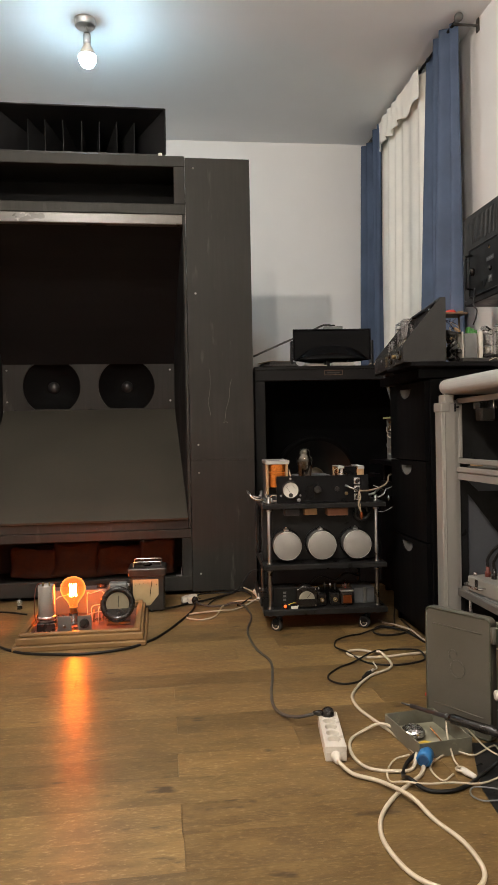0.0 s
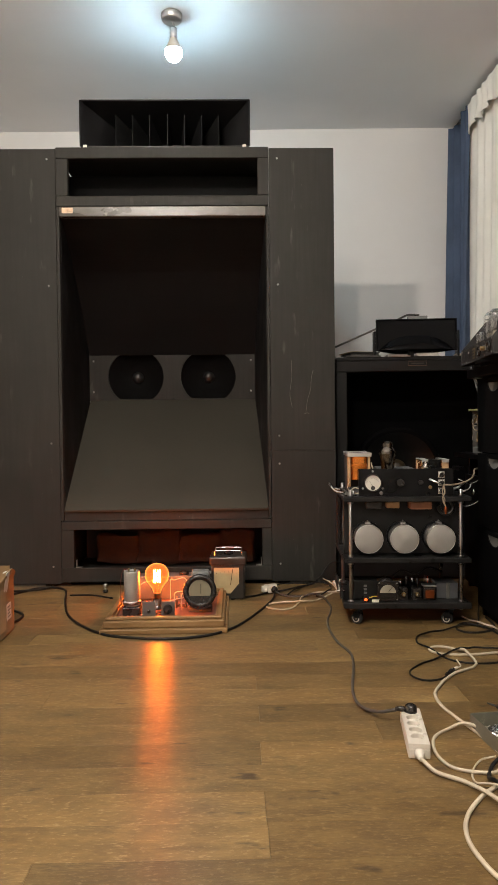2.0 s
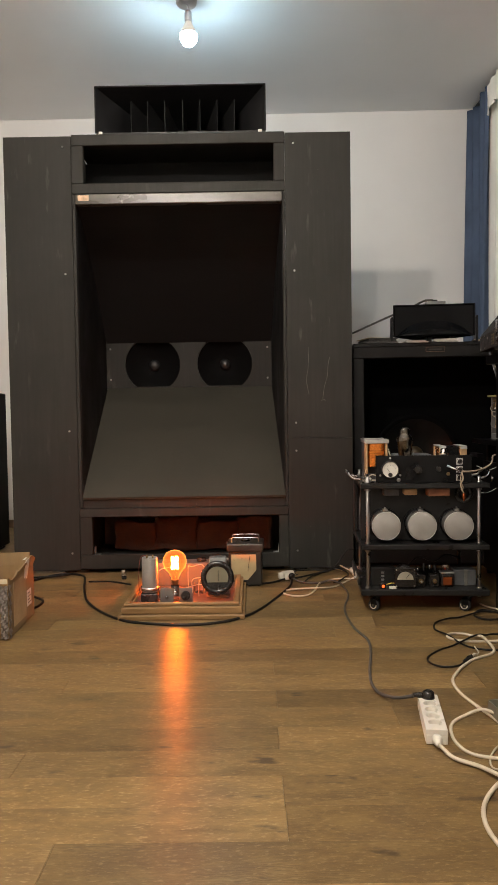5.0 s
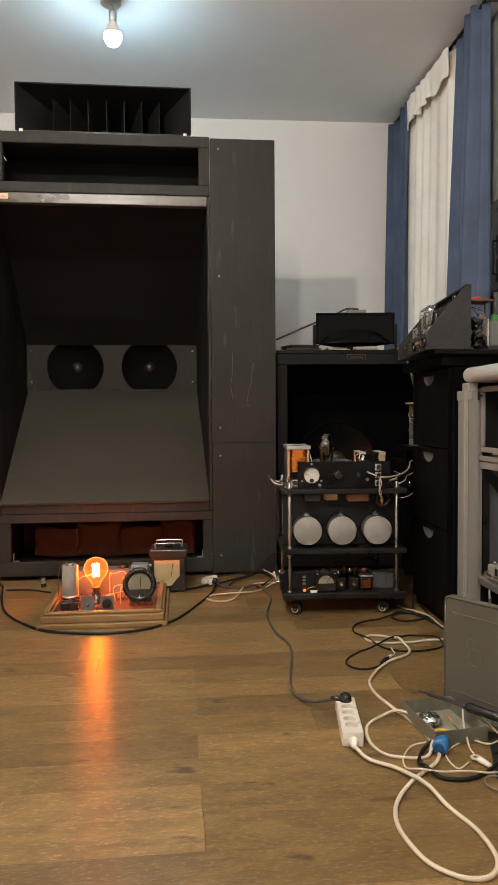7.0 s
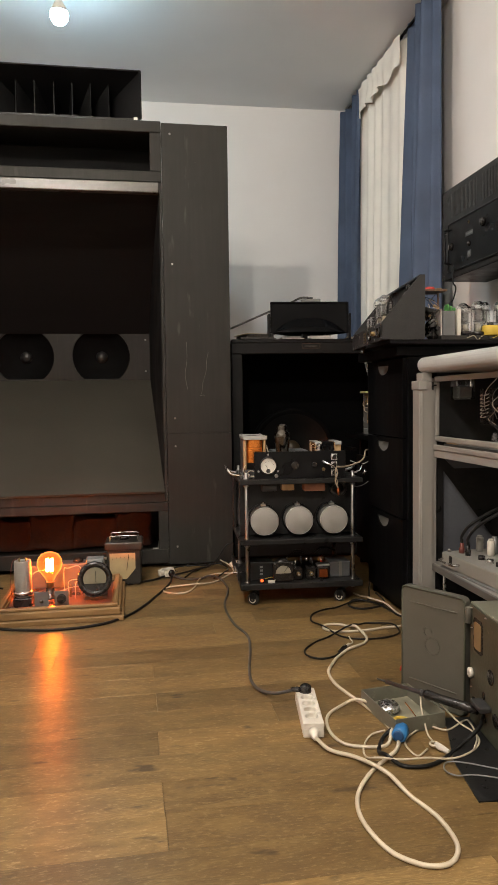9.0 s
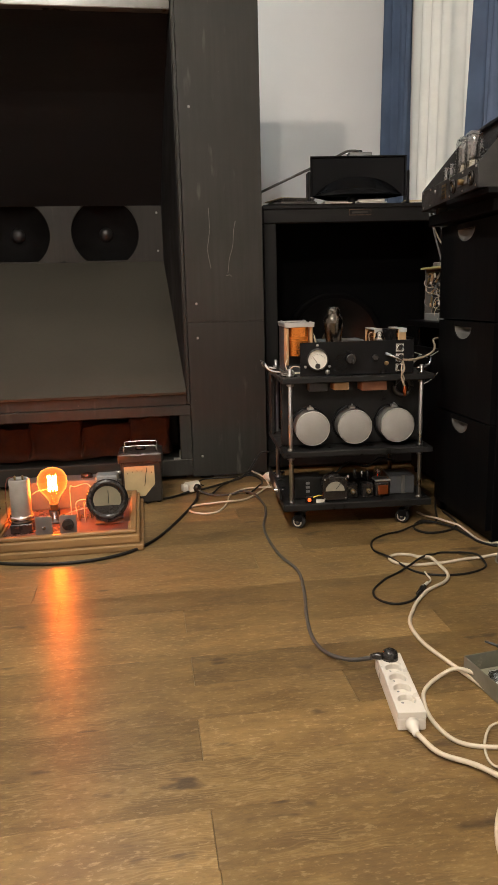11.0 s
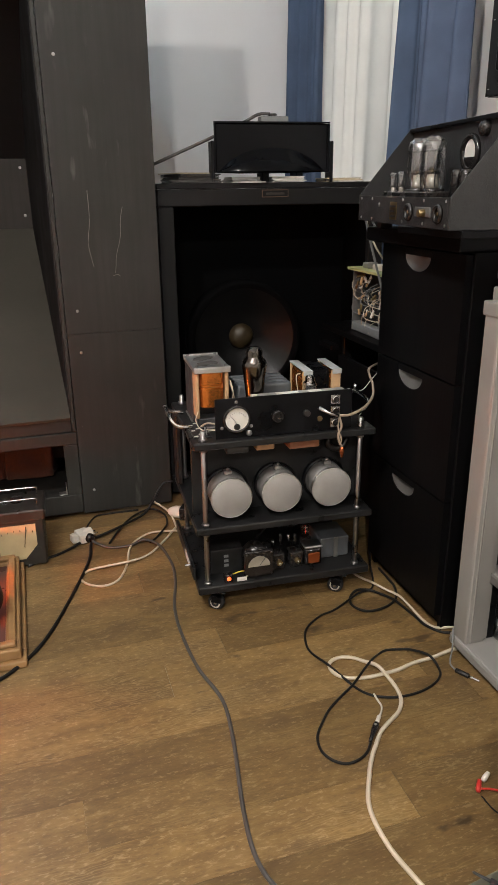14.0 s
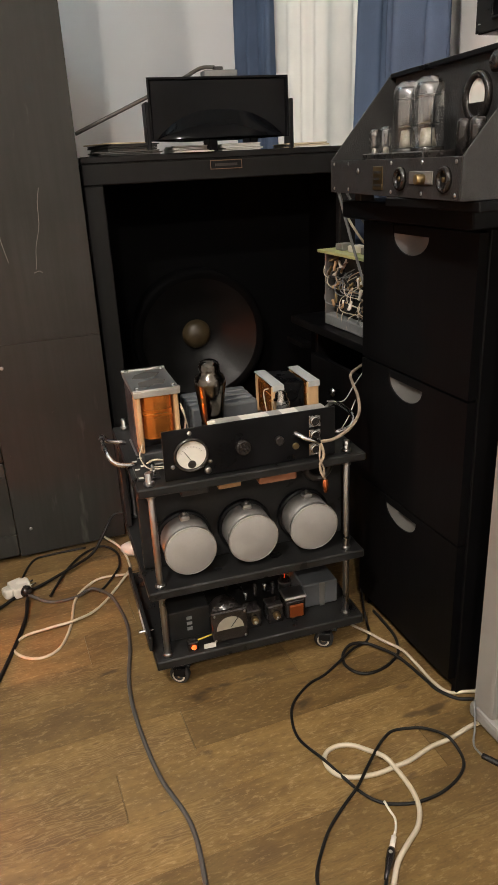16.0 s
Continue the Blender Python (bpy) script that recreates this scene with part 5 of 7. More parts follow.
part("lead", tube([(-0.145, -0.16, 0.012), (-0.125, -0.165, 0.02), (-0.11, -0.16, 0.018)], 0.0018, 6), YELLOW_PLASTIC, t)
part("indicator", disc_facing(0.0058, 0.006, -0.158, -0.186, 0.012, 16, 0.002), NEON, t, "small glowing orange indicator")
part("indicator_body", box(-0.17, -0.146, -0.18, -0.16, 0.0, 0.022, 0.002), BAKELITE, t)
part("label", box(-0.135, -0.108, -0.183, -0.18, 0.001, 0.012, 0), PAPER, t)
part("valve_base", mv(cyl(0.017, 0, 0.03, 20), 0.11, -0.03, 0.0), BAKELITE, t)
part("valve_glow", mv(lathe([(0.013, 0), (0.016, 0.012), (0.016, 0.035), (0.008, 0.045), (0, 0.047)], 20), 0.11, -0.03, 0.03), VALVE_GLASS, t)
part("heater", mv(cyl(0.0012, 0, 0.012, 8), 0.11, -0.03, 0.036), RED_GLOW, t, "dull red valve heater")
part("terminal", mv(cyl(0.004, 0, 0.035, 10), -0.232, -0.11, 0.03, 0, -90), CHROME, t)


# ---- square loudspeaker behind the trolley ----
t = thing("square_speaker_cabinet", 0.872, 3.632, 0, -4.2, "black wooden loudspeaker cabinet with an open front and grey cone", "loudspeaker")
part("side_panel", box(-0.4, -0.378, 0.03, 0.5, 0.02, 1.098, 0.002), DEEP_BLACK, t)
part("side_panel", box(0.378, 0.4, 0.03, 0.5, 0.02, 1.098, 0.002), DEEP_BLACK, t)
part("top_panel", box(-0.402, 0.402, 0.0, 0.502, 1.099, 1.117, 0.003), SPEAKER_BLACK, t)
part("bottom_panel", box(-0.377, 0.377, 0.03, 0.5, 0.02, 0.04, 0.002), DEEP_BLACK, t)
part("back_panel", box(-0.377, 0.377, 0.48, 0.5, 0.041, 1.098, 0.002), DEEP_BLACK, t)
part("plinth", box(-0.37, 0.37, 0.05, 0.47, 0, 0.019, 0.001), SPEAKER_BLACK, t)
part("rail", box(-0.4, 0.4, -0.001, 0.0295, 1.044, 1.0985, 0.003), SPEAKER_BLACK, t)
part("rail", box(-0.4, 0.4, 0, 0.0295, 0.02, 0.09, 0.003), SPEAKER_BLACK, t)
for xa, xb in ((-0.4, -0.347), (0.347, 0.4)):
    part("stile", box(xa, xb, 0, 0.0295, 0.0905, 1.0435, 0.003), SPEAKER_BLACK, t)
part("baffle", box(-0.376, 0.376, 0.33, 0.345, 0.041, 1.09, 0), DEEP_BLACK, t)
DX, DZ = -0.058, 0.541
d = part("driver", mv(lathe([(0.197, 0.0), (0.17, -0.018), (0.12, -0.05), (0.06, -0.082), (0, -0.085)], 56, False), DX, 0.235, DZ, 90), CONE_GREY, t, "large grey paper loudspeaker cone")
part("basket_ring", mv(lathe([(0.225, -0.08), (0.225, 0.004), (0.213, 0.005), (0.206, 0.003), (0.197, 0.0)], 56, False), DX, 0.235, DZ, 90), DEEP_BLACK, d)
part("dust_cap", mv(lathe([(0.05, 0), (0.045, 0.016), (0.03, 0.028), (0, 0.034)], 32, False), DX, 0.302, DZ, 90), CAP_BROWN, d, "brown domed dust cap")
b = part("badge", box(-0.046, 0.046, -0.004, -0.0015, 1.07, 1.094, 0.001), BLACK, t, "plain dark badge with a brown rim")
for x0, x1, z0, z1 in ((-0.046, 0.046, 1.07, 1.072), (-0.046, 0.046, 1.092, 1.094), (-0.046, -0.0445, 1.072, 1.092), (0.0445, 0.046, 1.072, 1.092)):
    part("rim", box(x0, x1, -0.0052, -0.004, z0, z1, 0), DARK_WOOD_EDGE, b)
part("badge_bar", box(-0.032, 0.032, -0.0052, -0.004, 1.078, 1.085, 0), BAKE_BROWN, b)

SBT = pose(0.872, 3.632, 1.117, 0, 0, -5)


def on_speaker(name, x, y, label, category, z=0.0, rz=0):
    o = new(name)
    o.empty_display_size = 0.05
    o.matrix_basis = SBT @ pose(x, y, z, 0, 0, rz)
    return tagged(o, label, category)


t = on_speaker("table_horn", -0.0, 0.03, "glossy black plastic horn with a curved lower lip on props", "horn")
w, h0, h1 = 0.2, 0.032, 0.19
part("top_wall", prism([(-w, 0), (w, 0), (0.09, 0.16), (-0.09, 0.16)], h1 - 0.005, h1, "z"), TABLE_HORN, t)
for s in (-1, 1):
    part("side_wall", prism([(s * w, 0), (s * (w - 0.006), 0), (s * 0.085, 0.16), (s * 0.09, 0.16)], h0, h1 - 0.0055, "z"), TABLE_HORN, t)
    part("side_prop", box(s * (w + 0.006) - 0.005, s * (w + 0.006) + 0.005, -0.01, 0.05, 0.0, 0.13, 0.002), BLACK, t)
part("throat_wall", box(-0.09, 0.09, 0.16, 0.172, h0, h1, 0.002), BLACK, t)
part("face", box(-w + 0.0065, w - 0.0065, 0.004, 0.012, h0, h1 - 0.006, 0.003), TABLE_HORN, t, "flat glossy black face")
bm = bmesh.new()
rows = []
for j in range(9):
    v = j / 8
    row_ = []
    for i in range(25):
        u = -1 + i / 12
        hgt = 0.072 * max(0.0, 1 - abs(u) ** 2.6)
        row_.append(bm.verts.new((u * (w - 0.016), 0.004 - 0.045 * math.sin(math.pi * min(1, v * 0.5 + 0.5)) * (1 - abs(u) ** 3) * (1 - 0.25 * v), h0 + 0.004 + hgt * v)))
    rows.append(row_)
for a, b2 in zip(rows, rows[1:]):
    for i in range(24):
        f = bm.faces.new((a[i], a[i + 1], b2[i + 1], b2[i]))
        f.smooth = True
bmesh.ops.remove_doubles(bm, verts=bm.verts[:], dist=0.0002)
bmesh.ops.recalc_face_normals(bm, faces=bm.faces[:])
part("lower_lip", bm, TABLE_HORN, t, "bulging curved lower lip")
for xx in (-0.02, 0.1):
    part("prop", box(xx - 0.012, xx + 0.012, 0.02, 0.1, 0.0, h0 + 0.004, 0.002), BLACK, t)
t = on_speaker("line_adapter", 0.0, 0.07, "small grey adapter box lying on the horn", "adapter", z=0.19)
part("body", box(-0.035, 0.06, -0.02, 0.03, 0, 0.018, 0.003, 2), GREY, t)
part("plug", box(-0.005, 0.022, -0.01, 0.012, 0.018, 0.027, 0.002), BAKELITE, t)
part("lead", tube([(0.0, 0, 0.026), (-0.04, 0.0, 0.024), (-0.09, -0.01, 0.0), (-0.16, -0.02, -0.03), (-0.26, -0.03, -0.072), (-0.4, 0.0, -0.13)], 0.005, 8), GREY_WIRE, t)
for x, y, ww, dd, hh_, rz, m, lab in ((-0.27, 0.13, 0.07, 0.1, 0.03, 12, BOOK_DARK, "stack of dark booklets with worn edges"), (-0.26, 0.06, 0.085, 0.05, 0.012, -8, BOOK_DARK, "thin dark booklets lying flat"), (-0.29, 0.12, 0.06, 0.08, 0.004, 20, PAPER_BROWN, "yellowed sheet lying on dark booklets"),
                                      (0.265, 0.12, 0.06, 0.09, 0.014, -6, PAPER_BROWN, "thin stack of yellowed booklets"), (0.27, 0.05, 0.05, 0.04, 0.005, 9, PAPER, "folded sheet of white paper"),
                                      (-0.08, 0.012, 0.045, 0.03, 0.004, 3, PAPER, "folded sheet of white paper"), (0.06, 0.10, 0.055, 0.08, 0.02, -4, PAPER, "white paper stack beneath the horn"), (-0.09, 0.12, 0.05, 0.06, 0.02, 5, PAPER, "white paper stack beneath the horn")):
    t = on_speaker("booklet", x, y, lab, "booklet", z=0.0305 if ww == 0.06 and dd == 0.08 and hh_ < 0.005 else 0.0, rz=rz)
    n = max(1, int(hh_ / 0.004))
    for k in range(n):
        part("sheet", mv(box(-ww, ww, -dd, dd, k * hh_ / n, (k + 0.8) * hh_ / n, 0.0005), 0.004 * math.sin(k * 2.1), 0.004 * math.cos(k * 1.7), 0, 0, 0, 3 * math.sin(k * 1.3)), m, t)


# ---- black drawer unit and what stands on it ----
def drawer_unit():
    t = thing("drawer_unit", 0.95, 2.6, 0, 0, "tall black three drawer cabinet with grey half moon grips", "cabinet")
    part("side_panel", box(0.018, 0.64, 0.0, 0.018, 0.0, 0.964, 0.002), BLACK_WOOD, t)
    part("side_panel", box(0.018, 0.64, 0.374, 0.392, 0.0, 0.964, 0.002), BLACK_WOOD, t)
    part("back_panel", box(0.62, 0.64, 0.0185, 0.3735, 0.03, 0.964, 0.001), BLACK_WOOD, t)
    part("plinth", box(0.03, 0.045, 0.0185, 0.3735, 0.0, 0.042, 0.001), BLACK_WOOD, t)
    part("top_slab", box(-0.03, 0.65, -0.012, 0.43, 0.9645, 1.0, 0.003), BLACK_WOOD, t)
    for z0, z1 in ((0.044, 0.364), (0.369, 0.662), (0.667, 0.958)):
        gy, gr, gz = 0.21, 0.062, z1 - 0.018
        arc = [(gy - gr * math.cos(math.pi * k / 20), gz - 0.6 * gr * math.sin(math.pi * k / 20)) for k in range(21)]
        face = [(0.006, z0), (0.386, z0), (0.386, z1), (gy + gr, z1)] + [(gy + gr, gz)] + arc[::-1][1:-1] + [(gy - gr, gz), (gy - gr, z1), (0.006, z1)]
        d = part("drawer_front", prism(face, -0.001, 0.017, "x"), BLACK_WOOD, t)
        part("drawer_lip", box(0.0, 0.017, gy - gr + 0.0005, gy + gr - 0.0005, gz + 0.0005, z1, 0.0008), BLACK_WOOD, d)
        bm = bmesh.new()
        grid = []
        for j in range(6):
            v = j / 5
            grid.append([bm.verts.new((0.0165 - 0.014 * v, gy - gr * 1.0 * math.cos(math.pi * k / 20) * (0.35 + 0.65 * v), gz - 0.6 * gr * math.sin(math.pi * k / 20) * (0.15 + 0.85 * v))) for k in range(21)])
        for a, b in zip(grid, grid[1:]):
            for k in range(20):
                f = bm.faces.new((a[k], a[k + 1], b[k + 1], b[k]))
                f.smooth = True
        bm.faces.new(grid[0])
        bmesh.ops.recalc_face_normals(bm, faces=bm.faces[:])
        part("grip", bm, ALU_DULL, d, "grey half moon metal grip")
    return t


drawer_unit()
single("loose_board", box(0.862, 1.56, 2.50, 2.76, 1.0005, 1.016, 0.002), BLACK_WOOD, "thin dark board lying on the drawer cabinet", "board")
t = thing("cable_clip", 0.938, 2.665, 0.983, 0, "small round chrome screw knob under the board", "knob")
part("knob", mv(lathe([(0, 0), (0.009, 0), (0.011, 0.004), (0.009, 0.01), (0, 0.012)], 16), 0, 0, 0, 0, -90), CHROME, t)


def valve_tube(t, x, y, z, r, h, mat=VALVE_GLASS):
    v = part("valve", mv(lathe([(r * 0.8, 0), (r, h * 0.06), (r, h * 0.8), (r * 0.88, h * 0.91), (r * 0.5, h * 0.985), (0, h)], 28, False), x, y, z), mat, t, "clear glass valve")
    part("anode", mv(join(box(-r * 0.42, r * 0.42, -r * 0.22, r * 0.22, h * 0.36, h * 0.72, r * 0.1), cyl(r * 0.8, h * 0.73, h * 0.745, 20), cyl(r * 0.75, h * 0.33, h * 0.345, 20),
                          *[mv(cyl(r * 0.045, h * 0.02, h * 0.8, 6), sx * r * 0.5, 0, 0) for sx in (-1, 1)]), x, y, z), CORE, v)
    part("stem", mv(lathe([(r * 0.55, 0), (r * 0.5, h * 0.12), (r * 0.42, h * 0.26), (0, h * 0.28)], 18), x, y, z + 0.001), STEM_GLASS, v)
    part("getter", mv(lathe([(r * 0.80, h * 0.90), (r * 0.46, h * 0.972), (0, h * 0.985)], 20, False), x, y, z), SILVER_GETTER, v)
    part("base", mv(cyl(r * 1.05, -h * 0.1, 0.0, 24), x, y, z), BAKELITE, v)


def sloping_amplifier():
    # runs along local x from the far end to the near end, its open front towards -y
    t = thing("sloping_amplifier", 0.905, 3.05, 1.0165, -97, "grey crackle finish amplifier with sloping cheeks, glass valves and a meter", "amplifier")
    L, D, H = 0.535, 0.15, 0.222
    part("front_lip", box(0, L, 0.0, 0.004, 0.0, 0.062, 0.001), CRACKLE, t)
    part("base", box(0.004, L - 0.004, 0.0045, D, 0.0, 0.006, 0.001), BLACK, t)
    part("deck", box(0.004, L - 0.004, 0.0045, D - 0.012, 0.05, 0.056, 0.001), BLACK, t)
    cheek = [(0.0, 0.0), (D, 0.0), (D, H), (D - 0.018, H), (0.0, 0.062)]
    part("cheek", prism(cheek, -0.004, 0.0, "x", 0.0008), CRACKLE, t)
    part("cheek", prism(cheek, L, L + 0.004, "x", 0.0008), CRACKLE, t)
    part("back_panel", box(0.0, L, D - 0.008, D - 0.003, 0.057, H - 0.008, 0.0005), CRACKLE, t)
    part("top_strip", box(0.0, L, D - 0.02, D, H - 0.0075, H + 0.001, 0.001), BLACK, t)
    for x, h, r in ((0.135, 0.048, 0.0115), (0.185, 0.05, 0.0115)):
        valve_tube(t, x, 0.04, 0.068, r, h)
    for x in (0.213, 0.292):
        valve_tube(t, x, 0.07, 0.078, 0.0275, 0.112)
    for x in (0.415, 0.455):
        part("dark_can", mv(lathe([(0, 0), (0.0125, 0), (0.0125, 0.055), (0.009, 0.06), (0, 0.06)], 18), x, 0.07, 0.056), BAKELITE, t)
    part("socket_strip", box(0.12, 0.375, 0.02, 0.11, 0.056, 0.072, 0.002), BAKELITE, t)
    ym, MX, MZ = D - 0.0085, 0.332, 0.152
    m = part("meter", mv(lathe([(0.0275, 0), (0.04, 0), (0.041, 0.007), (0.037, 0.011), (0.0285, 0.008), (0.0275, 0.005)], 36, False), MX, ym, MZ, 90), BAKELITE, t)
    part("dial", mv(cyl(0.0285, 0, 0.004, 32), MX, ym, MZ, 90), DIAL_WHITE, m)
    low = [(0.0285 * math.cos(a), 0.0285 * math.sin(a)) for a in [math.pi * 1.1 + math.pi * 0.8 * k / 12 for k in range(13)]]
    part("dial_mask", mv(prism(low, 0, 0.006, "z"), MX, ym, MZ, 90), BAKELITE, m)
    part("top_cap", mv(lathe([(0, 0), (0.016, 0), (0.016, 0.012), (0.008, 0.018), (0, 0.018)], 20), 0.392, ym, 0.198, 90), BAKELITE, t)
    part("dark_disc", mv(cyl(0.02, 0, 0.004, 28), 0.165, ym, 0.15, 90), BAKELITE, t)
    for x in (0.34, 0.492):
        s = part("socket", mv(lathe([(0.012, 0), (0.019, 0), (0.02, 0.004), (0.017, 0.008), (0.013, 0.008), (0.012, 0.002)], 24, False), x, 0.0, 0.03, 90), BAKELITE, t)
        part("pin", mv(cyl(0.004, 0, 0.006, 10), x, 0.0, 0.03, 90), BRASS, s)
    part("jack_plate", box(0.374, 0.455, -0.003, -0.0005, 0.022, 0.042, 0.001), ALU_DULL, t)
    part("jack", mv(cyl(0.008, 0, 0.016, 14), 0.425, -0.001, 0.03, 90), BRASS, t)
    part("name_plate", box(0.224, 0.266, -0.002, -0.0003, 0.01, 0.05, 0.0004), BRASS, t, "small tarnished brass plate")
    for i in range(3):
        part("plate_bar", box(0.229, 0.26 - 0.006 * (i % 2), -0.0028, -0.002, 0.016 + i * 0.011, 0.02 + i * 0.011, 0), BAKE_BROWN, t)
    for x in (0.02, 0.1, 0.30, 0.415, 0.522):
        for z in (0.008, 0.055):
            screw(t, x, -0.0002, z, 0.0034)
    screw(t, 0.15, -0.0002, 0.042, 0.005)
    for x, zz in ((0.06, -0.0165), (0.33, -0.0003), (0.48, -0.0003)):
        part("foot", box(x, x + 0.03, 0.03, 0.06, zz, 0.0, 0.0), RUBBER, t)
    return t


sloping_amplifier()

# open chassis with valves at the back of the cabinet top
t = thing("open_valve_chassis", 1.10, 2.62, 1.0165, 0, "open radio chassis with valves, a grey can and loose parts", "chassis")
part("chassis", box(-0.01, 0.33, -0.03, 0.10, 0.0, 0.022, 0.002), BAKE_BROWN, t)
part("shield_can", box(0.002, 0.05, -0.02, 0.05, 0.022, 0.112, 0.003, 2), GREY, t, "grey painted shield can")
for x in (-0.008, 0.056):
    part("frame_plate", box(x, x + 0.005, -0.024, 0.07, 0.022, 0.118, 0.001), WHITE_PLASTIC, t, "pale upright plate")
part("frame_plate", box(0.061, 0.07, -0.024, -0.018, 0.022, 0.118, 0.001), WHITE_PLASTIC, t)
for k in range(3):
    part("terminal_block", box(0.022 + 0.012 * k, 0.032 + 0.012 * k, -0.01, 0.015, 0.1125, 0.137 - 0.006 * k, 0.002), GREEN_PLASTIC, t)
part("winding", mv(lathe([(0, 0), (0.03, 0), (0.034, 0.006), (0.034, 0.032), (0.03, 0.038), (0, 0.038)], 24), 0.195, -0.005, 0.022), YELLOW_PLASTIC, t, "yellow taped coil")
part("core", mv(cyl(0.012, 0.0382, 0.05, 16), 0.195, -0.005, 0.022), CORE, t)
for x, y, h, r in ((0.097, -0.003, 0.098, 0.022), (0.15, 0.004, 0.115, 0.025), (0.118, 0.06, 0.115, 0.022), (0.205, 0.06, 0.12, 0.022), (0.26, 0.05, 0.12, 0.022)):
    valve_tube(t, x, y, 0.037, r, h)
part("bracket_shelf", join(box(-0.062, 0.026, 0.0, 0.09, 0.186, 0.192, 0.001), box(0.012, 0.018, 0.05, 0.056, 0.022, 0.186, 0.001), box(-0.06, -0.054, 0.05, 0.056, 0.0, 0.186, 0.001)), DARK_WOOD_EDGE, t, "small brown shelf on thin posts")
part("red_part", mv(lathe([(0, 0), (0.018, 0), (0.02, 0.006), (0.014, 0.012), (0, 0.013)], 18), -0.028, 0.03, 0.192), RED_PLASTIC, t)
part("pale_part", box(-0.004, 0.018, 0.02, 0.05, 0.1925, 0.2, 0.002), CARD, t)
for k, (x, y, z, r) in enumerate(((-0.04, 0.0, 0.06, 0.016), (-0.035, 0.03, 0.1, 0.014), (-0.045, -0.01, 0.11, 0.012), (-0.03, 0.01, 0.025, 0.017), (-0.05, 0.04, 0.05, 0.014))):
    part("component", mv(cyl(r, -0.02, 0.02, 16), x, y, z, 70 + 20 * k, 0, 30 * k), (BAKELITE, CORE, BAKE_BROWN)[k % 3], t)
rnd = random.Random(31)
for k in range(26):
    x, y, z = rnd.uniform(-0.058, -0.014), rnd.uniform(-0.03, 0.05), rnd.uniform(0.012, 0.14)
    dx, dy, dz = rnd.uniform(-0.02, 0.02), rnd.uniform(-0.02, 0.02), rnd.uniform(0.015, 0.04)
    part("wire", tube([(x, y, z - 0.01), (x + dx, y + dy, z + dz * 0.3), (x - dx * 0.6, y + dy * 0.5, z + dz), (x + dx * 0.8, y - dy, z + dz * 0.5)], 0.0011, 6, 4), (BLACK_WIRE, BAKELITE, CREAM_WIRE, GREY_WIRE, BLACK_WIRE, CLOTH_WIRE, DARK_COPPER)[k % 7], t)
for k in range(12):
    part("component", mv(cyl(rnd.uniform(0.004, 0.008), -0.012, 0.012, 10), rnd.uniform(-0.05, -0.016), rnd.uniform(-0.025, 0.02), rnd.uniform(0.02, 0.13), rnd.uniform(0, 180), 0, rnd.uniform(0, 180)), (CHEEK, BAKELITE, ALU_DULL, BAKE_BROWN)[k % 4], t)
part("wire", tube([(0.045, 0.0, 0.145), (0.055, 0.0, 0.17), (0.06, 0.0, 0.2), (0.058, 0.02, 0.225), (0.1, 0.1, 0.3)], 0.0028, 8), BLACK_WIRE, t)
for k in range(4):
    part("wire", tube([(0.09 + 0.05 * k, -0.032, 0.012), (0.11 + 0.05 * k, -0.045, 0.02), (0.13 + 0.05 * k, -0.035, 0.006), (0.15 + 0.05 * k, -0.03, 0.02)], 0.0018, 6), (CREAM_WIRE, BLACK_WIRE, YELLOW_PLASTIC)[k % 3], t)

# wall hung black receiver
t = thing("wall_receiver", 1.40, 2.78, 1.345, 0, "large black receiver box fixed to the wall above the cabinet", "receiver")
part("case", box(0.004, 0.218, -0.6, 0.47, 0.0, 0.40, 0.004), BLACK, t)
part("front_plate", box(0.0, 0.0038, -0.6, 0.47, 0.002, 0.398, 0.001), BLACK_PLATE, t)
for ya in (0.15, -0.13, -0.41):
    part("vent", join(*[box(-0.001, -0.0002, ya + i * 0.012, ya + i * 0.012 + 0.004, 0.265, 0.375, 0) for i in range(20)]), BAKELITE, t)
part("sub_panel", box(-0.005, -0.0005, -0.5, 0.40, 0.03, 0.235, 0.002), BLACK, t)
for y, z, r in ((0.365, 0.135, 0.017), (0.08, 0.175, 0.018), (0.20, 0.115, 0.011), (0.21, 0.21, 0.006), (-0.12, 0.13, 0.03)):
    part("knob", mv(lathe([(0, 0), (r, 0), (r * 0.95, r * 0.6), (r * 0.6, r * 0.9), (0, r * 0.9)], 20), -0.005, y, z, 0, -90), BAKELITE, t)
part("pilot", mv(cyl(0.006, 0, 0.004, 12), -0.005, 0.205, 0.205, 0, -90), BRASS, t)
part("label", box(-0.0065, -0.0052, 0.17, 0.235, 0.15, 0.168, 0), CRACKLE_GREY, t)
for k in range(3):
    part("print_bar", box(-0.0072, -0.0066, 0.178 + 0.018 * k, 0.19 + 0.018 * k, 0.156, 0.162, 0), GREY, t)
part("label", box(-0.0065, -0.0052, 0.185, 0.22, 0.06, 0.088, 0), CRACKLE_GREY, t)
part("dial_window", mv(lathe([(0, 0), (0.011, 0), (0.011, 0.001), (0, 0.001)], 18), -0.0066, 0.202, 0.074, 0, -90), GREY, t)
for za, zb, ya, yb_ in ((0.235, 0.241, -0.505, 0.405), (0.024, 0.03, -0.505, 0.405), (0.0305, 0.2345, 0.399, 0.405)):
    part("panel_frame", box(-0.009, -0.0006, ya, yb_, za, zb, 0.0015), BLACK_PLATE, t)
